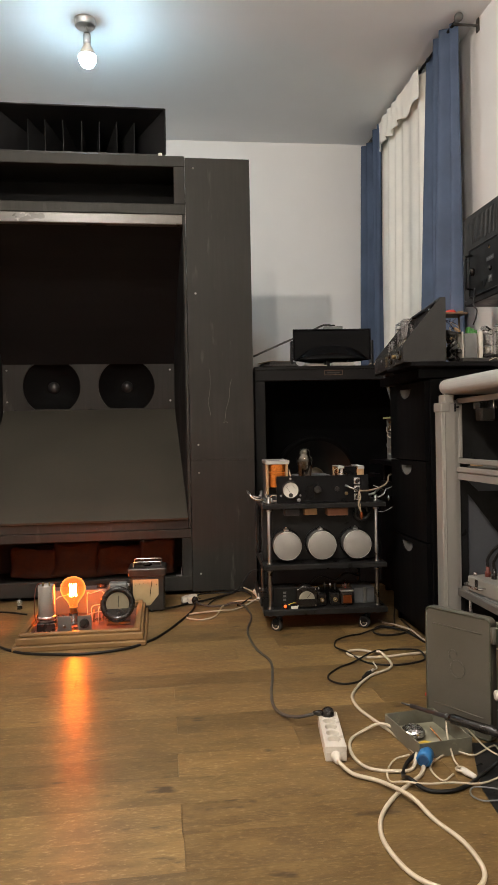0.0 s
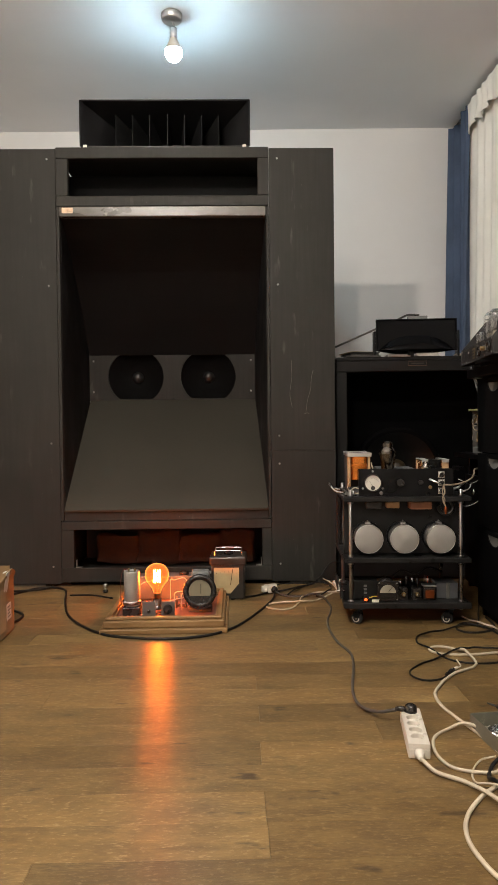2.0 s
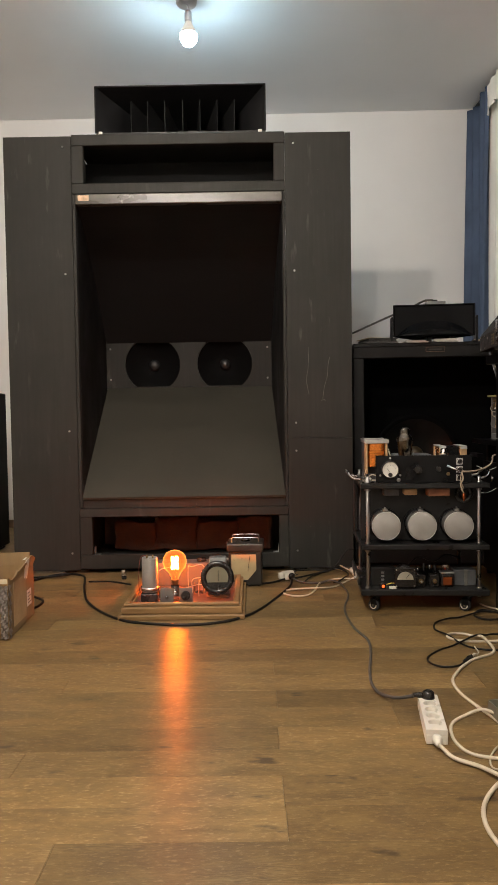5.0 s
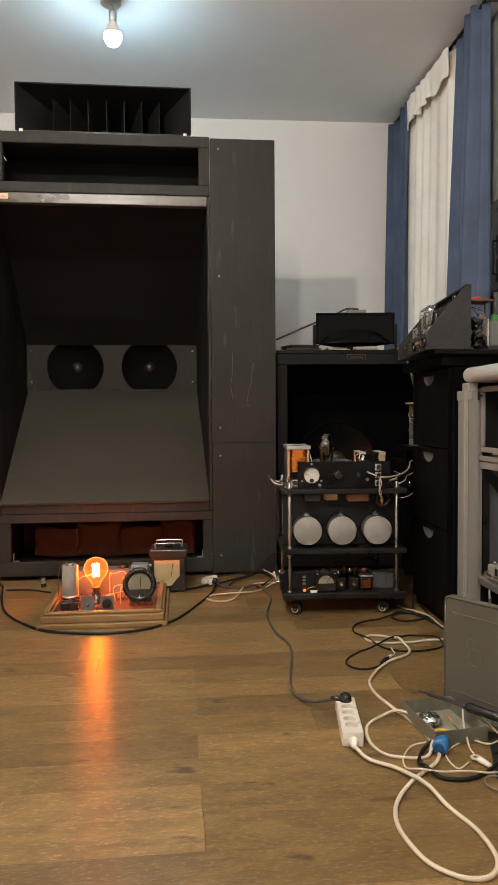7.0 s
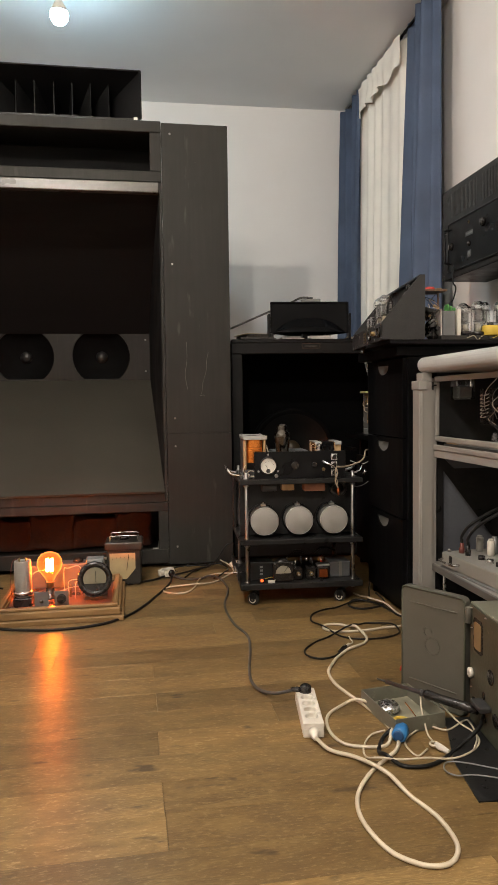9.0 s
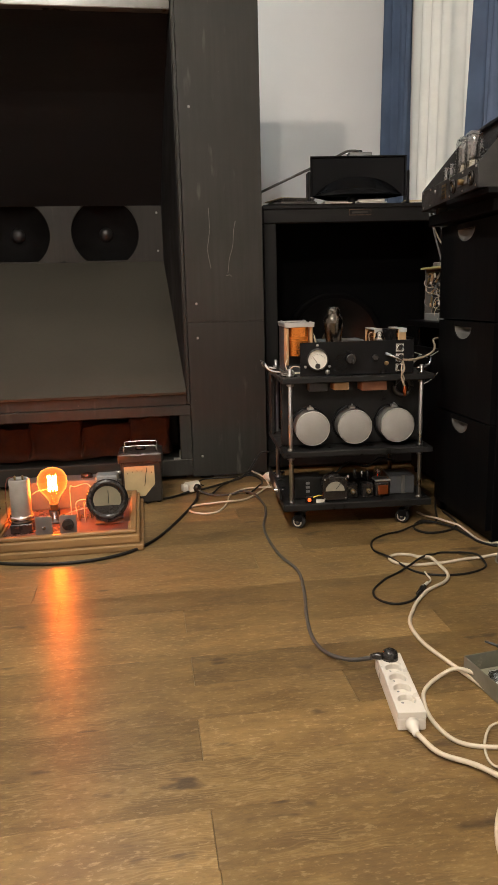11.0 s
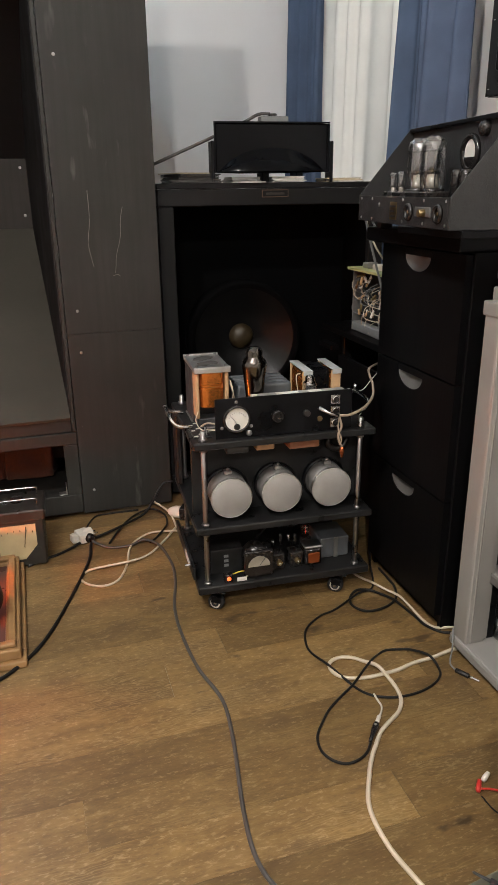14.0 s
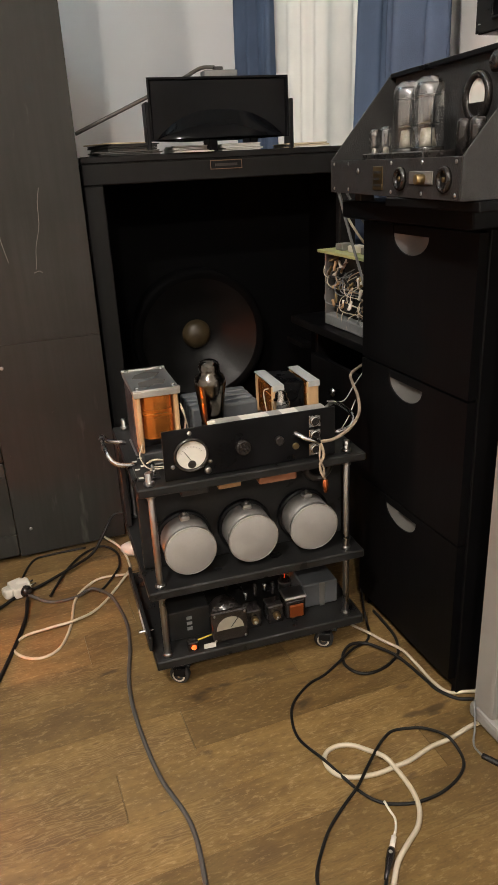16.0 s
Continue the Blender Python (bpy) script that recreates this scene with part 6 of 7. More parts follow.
part("handle", tube([(-0.005, 0.375, 0.06), (-0.03, 0.375, 0.064), (-0.034, 0.375, 0.075), (-0.034, 0.375, 0.195), (-0.03, 0.375, 0.206), (-0.005, 0.375, 0.21)], 0.005, 8, 3), BLACK, t)
for z in (0.02, 0.2, 0.38):
    screw(t, -0.0002, 0.455, z, 0.004, 0, 0)
t = thing("hanging_box", 1.42, 2.45, 1.21, 0, "dark metal box fixed to the wall below the receiver", "box")
part("case", box(0.0, 0.198, -0.2, 0.33, 0.0, 0.125, 0.004), BLACK_PLATE, t)
part("front_plate", box(-0.003, -0.0004, -0.19, 0.32, 0.008, 0.117, 0.001), BLACK, t)


# ---- low black shelf unit behind the drawers, with an open circuit ----
t = thing("low_shelf_unit", 1.07, 3.03, 0, 0, "black low shelf unit with a small round knob", "shelf")
part("side_panel", box(0.012, 0.5, 0.46, 0.478, 0.0, 0.62, 0.002), BLACK_WOOD, t)
part("side_panel", box(0.012, 0.5, 0.0, 0.018, 0.0, 0.62, 0.002), BLACK_WOOD, t)
part("door", box(-0.004, 0.012, 0.004, 0.474, 0.03, 0.54, 0.002), BLACK_WOOD, t)
part("top", box(-0.03, 0.5, 0.0, 0.56, 0.6205, 0.642, 0.002), BLACK_WOOD, t)
part("rail", box(-0.03, 0.0, 0.478, 0.59, 0.555, 0.572, 0.001), BLACK_WOOD, t)
part("back_panel", box(0.3, 0.312, 0.0, 0.56, 0.6425, 1.0, 0.001), BLACK_WOOD, t)
part("knob", mv(lathe([(0, 0), (0.006, 0), (0.006, 0.012), (0.014, 0.016), (0.014, 0.026), (0, 0.028)], 20), -0.004, 0.29, 0.47, 0, -90), CHROME, t)
t = thing("open_circuit_unit", 1.08, 3.28, 0.642, 0, "open metal frame unit with a pale circuit board and wiring", "circuit")
part("board", box(-0.01, 0.2, -0.15, 0.18, 0.198, 0.206, 0.001), PCB, t, "pale green circuit board on top")
part("frame_plate", box(0.0, 0.2, 0.15, 0.154, 0.0, 0.198, 0.001), ALU_DULL, t)
part("frame_plate", box(0.0, 0.2, -0.14, -0.136, 0.0, 0.198, 0.001), ALU, t)
part("chassis", box(0.03, 0.2, -0.135, 0.149, 0.0, 0.19, 0.003), BLACK_PLATE, t)
part("base_tray", box(-0.002, 0.029, -0.135, 0.149, 0.0, 0.03, 0.003), GREY, t)
for i, (y, z) in enumerate(((-0.05, 0.206), (0.02, 0.206), (0.09, 0.206))):
    part("component", box(0.02, 0.06, y, y + 0.04, z, z + 0.018, 0.004, 2), (INSTR, WHITE_PLASTIC)[i % 2], t)
rnd = random.Random(11)
for k in range(84):
    y, z = rnd.uniform(-0.12, 0.13), rnd.uniform(0.05, 0.185)
    if k % 3:
        part("resistor", mv(cyl(0.004, -0.014, 0.014, 8), rnd.uniform(-0.004, 0.03), y, z, rnd.uniform(0, 90), 0, rnd.uniform(0, 180)), (BRASS, CHEEK, BAKE_BROWN, WHITE_PLASTIC)[k % 4], t)
    else:
        part("wire", tube([(0.02, y, z), (0.005, y + 0.03, z - 0.02), (0.0, y + 0.02, z - 0.05), (0.03, y - 0.02, z - 0.06)], 0.0013, 6), (CREAM_WIRE, CLOTH_WIRE, GREY)[(k // 3) % 3], t)
part("lead", tube([(-0.09, -0.09, 0.385), (-0.06, -0.1, 0.27), (-0.025, -0.11, 0.15), (-0.01, -0.125, 0.08), (0.01, -0.13, 0.06)], 0.0035, 8), GREY, t, "pale grey hanging lead")
part("lead", tube([(-0.09, -0.09, 0.385), (-0.05, -0.08, 0.3), (0.0, -0.11, 0.22), (0.03, -0.12, 0.207)], 0.003, 8), CREAM_WIRE, t)
part("lead", tube([(-0.09, -0.12, 0.382), (-0.04, -0.13, 0.3), (0.02, -0.14, 0.22)], 0.003, 8), GREY, t)


# ---- silver grey instrument rack ----
def ribbed_post(x0, y0, z0, z1):
    """A tall folded post: broad flat faces, one narrow raised bead and a rounded outer edge."""
    w, d = 0.05, 0.06
    out = [(0.0, 0.010), (0.0012, 0.003), (0.003, 0.0012), (0.010, 0.0), (0.0125, -0.0016), (0.015, 0.0), (w, 0.0), (w, d), (0.006, d), (0.0, d - 0.006)]
    return mv(prism(out, z0, z1, "z"), x0, y0, 0)


BLUE_GREY = mk("blue_grey_bay_paint", (0.075, 0.08, 0.092), 0.5, var=0.2, scale=5, fine=140, bump=0.08)


def rack():
    t = thing("instrument_rack", 0.956, 2.538, 0, 0, "silver grey metal instrument rack with open bays", "rack")
    for y0 in (-0.065, -1.0):
        post = part("post", ribbed_post(0.0, y0, 0.045, 0.868), SILVER_PAINT, t)
        part("post_flange", box(0.0505, 0.068, y0 + 0.006, y0 + 0.058, 0.045, 0.88, 0.002), SILVER_PAINT, post)
        part("post_cap", box(-0.003, 0.030, y0 - 0.004, y0 + 0.063, 0.84, 0.872, 0.004, 2), SILVER_PAINT, post)
        part("post_neck", box(0.014, 0.0495, y0 + 0.002, y0 + 0.058, 0.8685, 0.9, 0.003), SILVER_PAINT, post)
        part("post", box(0.5, 0.56, y0, y0 + 0.062, 0.045, 0.9, 0.004, 2), SILVER_PAINT, t)
    part("top_cap", box(0.012, 0.58, -1.01, -0.004, 0.9005, 0.954, 0.024, 5), RACK_CAP, t, "rounded pale top cap")
    part("sticker", box(0.135, 0.17, -1.0115, -1.0101, 0.92, 0.93, 0), STICKER, t)
    part("skid", box(-0.005, 0.09, -1.0, 0.0, 0.012, 0.044, 0.008, 2), SILVER_PAINT, t)
    part("skid", box(0.49, 0.58, -1.0, 0.0, 0.012, 0.044, 0.008, 2), SILVER_PAINT, t)
    for x in (0.03, 0.53):
        for y in (-0.03, -0.97):
            part("foot", mv(cyl(0.018, 0, 0.012, 16), x, y, 0), RUBBER, t)
    part("base_tray", box(0.09, 0.49, -1.0, -0.02, 0.012, 0.03, 0.003), ALU_DULL, t)
    # upper bay: open instrument frame facing the room
    for z0, z1 in ((0.868, 0.886), (0.661, 0.679)):
        part("bay_rail", box(0.062, 0.078, -0.93, -0.045, z0, z1, 0.004, 2), SILVER_PAINT, t)
    part("bay_stile", box(0.062, 0.078, -0.062, -0.045, 0.6795, 0.8675, 0.004, 2), SILVER_PAINT, t)
    part("shelf", box(0.062, 0.55, -0.94, -0.05, 0.622, 0.64, 0.003), SILVER_PAINT, t)
    part("shelf_lip", box(0.054, 0.0615, -0.94, -0.05, 0.632, 0.65, 0.002), SILVER_PAINT, t)
    part("shelf_lip", box(0.058, 0.0615, -0.94, -0.05, 0.606, 0.63, 0.001), SILVER_PAINT, t)
    part("latch", join(box(0.046, 0.062, -0.072, -0.066, 0.852, 0.858, 0.001), box(0.046, 0.05, -0.074, -0.064, 0.84, 0.868, 0.001)), BLACK, t)
    part("bay_back", box(0.48, 0.486, -0.94, -0.03, 0.642, 0.898, 0.001), BLACK_PLATE, t)
    part("bay_end", box(0.08, 0.478, -0.036, -0.03, 0.642, 0.898, 0.001), BLACK_PLATE, t)
    part("lower_back", box(0.48, 0.486, -0.94, -0.02, 0.05, 0.604, 0.001), BLACK_PLATE, t)
    part("lower_end", box(0.085, 0.478, -0.022, -0.016, 0.05, 0.604, 0.001), BLACK_PLATE, t)
    part("end_panel", prism([(0.11, 0.215), (0.32, 0.215), (0.32, 0.28), (0.11, 0.55)], -0.027, -0.0225, "y"), BLUE_GREY, t, "blue grey inner panel")
    part("end_panel", prism([(0.11, 0.598), (0.15, 0.56), (0.30, 0.56), (0.30, 0.598)], -0.027, -0.0225, "y"), BLUE_GREY, t)
    part("lower_shelf", box(0.06, 0.55, -0.95, -0.025, 0.213, 0.229, 0.003), SILVER_PAINT, t)
    part("shelf_edge", box(0.052, 0.0595, -0.95, -0.025, 0.205, 0.231, 0.003), ALU_DULL, t)
    part("shelf_leg", box(0.062, 0.082, -0.06, -0.04, 0.045, 0.2125, 0.002), BLACK, t)
    part("shelf_leg", mv(cyl(0.008, 0.045, 0.2125, 14), 0.10, -0.052, 0), CHROME, t)
    return t


rack()
t = thing("rack_electronics", 1.10, 2.40, 0.64, 0, "open electronics with a plastic box and wire bundles in the rack", "electronics")
part("tray", box(-0.05, 0.32, -0.6, 0.08, 0.0, 0.012, 0.002), ALU_DULL, t)
part("clear_box", box(-0.028, 0.037, 0.02, 0.075, 0.165, 0.235, 0.004, 2), GLASS, t, "clear plastic box")
part("box_insert", box(-0.018, 0.027, 0.03, 0.065, 0.17, 0.21, 0.003), ALU_DULL, t)
part("hanger", box(-0.012, 0.02, 0.0765, 0.1, 0.17, 0.25, 0.001), BLACK, t)
part("relay_block", box(0.046, 0.11, -0.08, 0.005, 0.08, 0.2, 0.004, 2), BAKELITE, t)
for k in range(7):
    part("tag_strip", tube([(0.045, -0.012, 0.11 + k * 0.012), (0.032, -0.025, 0.105 + k * 0.012), (0.032, -0.05, 0.105 + k * 0.012), (0.045, -0.06, 0.111 + k * 0.012)], 0.0018, 6), PAPER, t)
rnd = random.Random(21)
for k in range(34):
    y, z = rnd.uniform(-0.5, -0.07), rnd.uniform(0.12, 0.225)
    dz = rnd.uniform(0.05, 0.11)
    part("wire", tube([(0.06, y, z + 0.02), (0.02 + rnd.uniform(-0.01, 0.02), y + 0.02, z - 0.02), (0.02, y + rnd.uniform(-0.02, 0.03), z - dz * 0.7), (0.03, y + rnd.uniform(-0.03, 0.02), max(0.014, z - dz))], 0.0011 + 0.0004 * (k % 2), 6), (CREAM_WIRE, PAPER, GREY, BLACK_WIRE, CLOTH_WIRE, BLACK_WIRE)[k % 6], t)
for k in range(5):
    part("valve", mv(lathe([(0.01, 0), (0.011, 0.035), (0.006, 0.048), (0, 0.05)], 16), -0.01, -0.2 - k * 0.05, 0.012), (VALVE_GLASS, ALU)[k % 2], t)
part("orange_part", mv(box(-0.01, 0.01, -0.03, 0.03, 0.0, 0.008, 0.002), -0.035, 0.04, 0.012), CHEEK, t)

t = thing("bench_instrument", 1.035, 2.395, 0.229, 4, "light grey bench instrument with terminals and a chrome handle", "instrument")
part("case", box(-0.02, 0.3, -0.32, 0.02, 0.008, 0.058, 0.005, 2), INSTR, t)
part("base", box(-0.024, 0.31, -0.33, 0.024, 0.0, 0.0075, 0.002), GREY, t)
part("handle", tube([(-0.02, 0.012, 0.035), (-0.035, 0.008, 0.033), (-0.038, -0.01, 0.031), (-0.038, -0.075, 0.031), (-0.035, -0.09, 0.033), (-0.02, -0.095, 0.035)], 0.0038, 8, 4), CHROME, t)
part("catch", box(-0.024, -0.0205, -0.05, -0.035, 0.03, 0.054, 0.001), BAKELITE, t)
for k, (y, m) in enumerate(((-0.025, DULL_RED), (-0.065, BAKELITE))):
    part("terminal", mv(lathe([(0, 0), (0.0095, 0), (0.0095, 0.016), (0.0065, 0.02), (0.0065, 0.034), (0, 0.035)], 16), 0.03, y, 0.058), m, t)
    part("lead", tube([(0.03, y, 0.09), (0.032, y, 0.12), (0.055, y - 0.03, 0.165), (0.12, y - 0.1, 0.225), (0.2, y - 0.2, 0.26)], 0.0055, 8), BLACK_WIRE, t)
for k in range(6):
    part("valve_can", mv(join(cyl(0.0125, 0, 0.05, 18, 0.003), cyl(0.009, 0.05, 0.056, 14, 0.001)), 0.10 + 0.035 * (k % 2), -0.02 - 0.034 * k, 0.058), (INSTR, ALU, WHITE_PLASTIC)[k % 3], t)
part("knob", mv(cyl(0.007, 0, 0.012, 14), 0.0, 0.004, 0.058), CHROME, t)
for k in range(3):
    part("control", mv(lathe([(0, 0), (0.012, 0), (0.011, 0.012), (0, 0.013)], 16), 0.04, -0.13 - 0.05 * k, 0.058), (BAKELITE, CHROME)[k % 2], t)

# loose things on the rack's base tray
t = thing("loose_valve_holder", 1.14, 2.46, 0.03, 20, "old metal valve holder lying in the rack tray", "spare part")
part("ring", lathe([(0.02, 0), (0.03, 0), (0.03, 0.02), (0.024, 0.026), (0.02, 0.02)], 24), ALU, t)
part("block", box(-0.02, 0.05, 0.035, 0.09, 0.0, 0.04, 0.004), BAKELITE, t)
t = thing("porcelain_insulator", 1.16, 2.30, 0.03, 0, "white porcelain insulator lying in the rack tray", "insulator")
part("body", lathe([(0, 0), (0.03, 0), (0.034, 0.01), (0.03, 0.02), (0.034, 0.03), (0.03, 0.045), (0, 0.05)], 24), WHITE_PLASTIC, t)


# ---- opened field apparatus with upright lid ----
LIDM = pose(0.752, 1.886, 0, 0, 0, -59.5)
t = new("apparatus_lid")
t.matrix_basis = LIDM
tagged(t, "grey olive sheet metal lid standing upright on the floor", "lid")
hw_, hh_ = 0.1, 0.308


def rounded(hw0, z0, z1, r, n=5):
    pts = []
    for cx, cz, a0 in ((hw0 - r, z0 + r, -90), (hw0 - r, z1 - r, 0), (-hw0 + r, z1 - r, 90), (-hw0 + r, z0 + r, 180)):
        for k in range(n + 1):
            a = radians(a0 + 90 * k / n)
            pts.append((cx + r * math.cos(a), cz + r * math.sin(a)))
    return pts


part("shell", prism(rounded(hw_, 0.0, hh_, 0.016), -0.012, 0.012, "y", 0.003), OLIVE, t)
part("rim", tube([(x, -0.0115, z) for x, z in rounded(hw_ - 0.003, 0.003, hh_ - 0.003, 0.014)] + [(hw_ - 0.017, -0.0115, 0.003)], 0.0032, 6, 1, False), OLIVE_DARK, t, "dark worn rolled rim")
for z in (0.055, 0.265):
    part("bead", mv(cyl(0.0018, -0.074, 0.074, 8), 0, -0.0118, z, 0, 90), OLIVE, t)
part("emblem", tube([(0.022 * math.cos(a), -0.0125, 0.16 + 0.022 * math.sin(a)) for a in [2 * math.pi * k / 24 for k in range(25)]], 0.0011, 6, 1, False), OLIVE, t)
part("emblem", tube([(0.012 * math.cos(a) - 0.014, -0.0125, 0.195 + 0.012 * math.sin(a)) for a in [2 * math.pi * k / 24 for k in range(17)]], 0.001, 6, 1, False), OLIVE, t)
part("label", box(-0.07, 0.05, -0.0136, -0.0124, 0.006, 0.026, 0), TRAY, t)
for z in (0.04, 0.12, 0.2, 0.28):
    screw(t, -hw_ - 0.0005, 0.0, z, 0.0032, 0, 0)

t = thing("opened_apparatus", 0.80, 1.785, 0, -6, "dark olive opened apparatus chassis with holes and a white knob", "apparatus")
part("side_plate", box(0.0, 0.004, -0.42, 0.0, 0.004, 0.298, 0.001), OLIVE_DARK, t)
part("top_plate", box(0.0, 0.32, -0.42, 0.0, 0.2985, 0.304, 0.002), TRAY, t)
part("bottom_plate", box(0.0045, 0.32, -0.42, 0.0, 0.004, 0.01, 0.001), OLIVE_DARK, t)
part("far_plate", box(0.0045, 0.32, -0.006, 0.0, 0.0105, 0.298, 0.001), OLIVE_DARK, t)
part("window_plate", mv(prism(rounded(0.021, 0.0, 0.066, 0.009), -0.0015, 0.0, "y"), -0.0012, -0.052, 0.198, 0, 0, -90), CARD, t, "brownish round cornered window plate")
part("window_rim", mv(prism(rounded(0.029, 0.0, 0.084, 0.012), -0.001, 0.0, "y"), 0.0, -0.052, 0.189, 0, 0, -90), BAKELITE, t)
part("knob", mv(lathe([(0, 0), (0.0125, 0), (0.013, 0.003), (0.0125, 0.005), (0.013, 0.007), (0.010, 0.009), (0, 0.01)], 24), -0.001, -0.015, 0.128, 0, -90), WHITE_PLASTIC, t, "white ribbed knob")
for y, z, r in ((-0.03, 0.06, 0.012), (-0.09, 0.1, 0.009), (-0.13, 0.16, 0.018), (-0.1, 0.045, 0.007), (-0.16, 0.07, 0.016)):
    part("hole_bush", mv(lathe([(0, 0), (r, 0), (r, 0.0015), (0, 0.0015)], 18), -0.0003, y, z, 0, -90), BAKELITE, t)
for y, z in ((-0.012, 0.29), (-0.012, 0.24), (-0.012, 0.03), (-0.012, 0.09), (-0.1, 0.29), (-0.2, 0.29)):
    screw(t, -0.0003, y, z, 0.004, 0, 0)
part("bump_stop", box(-0.03, -0.0005, -0.14, -0.08, 0.078, 0.092, 0.004, 2), RUBBER, t)
part("hinge", mv(cyl(0.008, -0.02, 0.02, 14), -0.006, -0.004, 0.27), OLIVE, t)
part("foot_rail", box(0.02, 0.3, -0.4, -0.02, 0.0, 0.0038, 0.0), RUBBER, t)
single("floor_mat", prism([(0.645, 1.44), (1.02, 1.40), (1.04, 1.77), (0.74, 1.80), (0.668, 1.60)], 0.0004, 0.0036, "z"), BLACK_PLATE, "thin dark sheet lying on the floor", "mat")


# ---- parts tray, soldering iron and small things ----
t = thing("parts_tray", 0.642, 1.842, 0, 7, "shallow green grey metal tray holding foil and small parts", "tray")
a, b_, hz_ = 0.068, 0.093, 0.039
part("bottom", box(-a, a, -b_, b_, 0.001, 0.003, 0.0005), TRAY_PALE, t, "paler worn tray bottom")
for x0, x1, y0, y1 in ((-a, a, -b_ - 0.0016, -b_ + 0.0004), (-a, a, b_ - 0.0004, b_ + 0.0016), (-a - 0.0016, -a + 0.0004, -b_, b_), (a - 0.0004, a + 0.0016, -b_, b_)):
    part("rim", box(x0, x1, y0, y1, 0.001, hz_, 0.0006), TRAY, t)
t = thing("crumpled_foil", 0.615, 1.865, 0.003, 0, "crumpled bright foil lying in the tray", "foil")
bm = bmesh.new()
bmesh.ops.create_icosphere(bm, subdivisions=4, radius=1)
for v in bm.verts:
    n_ = v.co.normalized()
    k = 1 + 0.22 * noise.noise(n_ * 3.5) + 0.10 * abs(noise.noise(n_ * 9))
    v.co = Vector((n_.x * 0.026 * k, n_.y * 0.033 * k, max(0.0, 0.012 + n_.z * 0.013 * k)))
for f in bm.faces:
    f.smooth = True
part("sheet", bm, FOIL, t)
t = thing("yellow_ring", 0.622, 1.795, 0.003, 0, "small yellow plastic ring lying in the tray", "ring")
part("ring", mv(tube([(0.016 * math.cos(x), 0.016 * math.sin(x), 0.006) for x in [2 * math.pi * k / 20 for k in range(21)]], 0.005, 8, 1, False), 0, 0, 0), YELLOW_PLASTIC, t)
t = thing("copper_wire", 0.66, 1.81, 0.003, 0, "thin bent copper wire lying in the tray", "wire")
part("strand", tube([(-0.02, -0.03, 0.002), (0.005, -0.02, 0.003), (0.01, 0.02, 0.004), (0.0, 0.055, 0.02)], 0.0014, 6), COPPER, t)

P0, P1 = Vector((0.608, 1.935, 0.062)), Vector((0.79, 1.70, 0.058))
d_ = (P1 - P0)
t = new("soldering_iron")
t.matrix_basis = Matrix.Translation(P0) @ d_.to_track_quat("Z", "Y").to_matrix().to_4x4()
tagged(t, "soldering iron with a black handle resting on the tray", "soldering iron")
part("tip", lathe([(0, 0), (0.0022, 0.003), (0.003, 0.03), (0, 0.03)], 12), CORE, t)
part("shaft", lathe([(0, 0.03), (0.0055, 0.03), (0.0055, 0.13), (0.008, 0.131), (0.008, 0.14), (0, 0.14)], 16), CORE, t)
part("handle", lathe([(0, 0.141), (0.0085, 0.141), (0.013, 0.15), (0.011, 0.19), (0.012, 0.25), (0.01, 0.285), (0, 0.287)], 20), BAKELITE, t)

t = thing("blue_plug", 0.588, 1.714, 0.0, -35, "round blue plastic mains plug lying on the floor", "plug")
part("body", join(mv(cyl(0.0185, -0.017, 0.017, 8, 0.004), 0, 0, 0.019, 90), mv(cyl(0.0145, 0.017, 0.028, 8, 0.002), 0, 0, 0.019, -90)), BLUE_PLASTIC, t)
part("face", mv(lathe([(0.007, 0), (0.0125, 0), (0.0125, 0.0012), (0.007, 0.0012)], 20), 0, -0.0168, 0.019, 90), BLUE_DARK, t, "darker blue socket ring")
for s in (-1, 1):
    part("pin", mv(cyl(0.0022, 0, 0.018, 10), s * 0.0095, 0.035, 0.019, 90), CHROME, t)


# ---- white multi socket strip ----
STRIPM = pose(0.404, 1.867, 0, 0, 0, -97.9)
t = new("socket_strip")
t.matrix_basis = STRIPM
tagged(t, "white five way mains socket strip lying on the floor", "socket strip")
L2, W2, H2, CELL = 0.105, 0.0253, 0.037, 0.0365


def socket_well(x):
    """One square of the strip's top with a round sunken socket in it."""
    bm = bmesh.new()
    n, r = 32, 0.0168
    rings = []
    for rr, z in ((0, H2), (r, H2), (r - 0.0008, H2 - 0.0012), (r - 0.0012, H2 - 0.011), (0.0001, H2 - 0.011)):
        ring = []
        for k in range(n):
            c, q = math.cos(2 * math.pi * (k + 0.5) / n), math.sin(2 * math.pi * (k + 0.5) / n)
            d = min(CELL / 2 / max(abs(c), 1e-6), (W2 - 0.003) / max(abs(q), 1e-6)) if rr == 0 else rr
            ring.append(bm.verts.new((x + d * c, d * q, z)))
        rings.append(ring)
    for a_, b_ in zip(rings, rings[1:]):
        for k in range(n):
            bm.faces.new((a_[k], a_[(k + 1) % n], b_[(k + 1) % n], b_[k]))
    bmesh.ops.recalc_face_normals(bm, faces=bm.faces[:])
    return bm


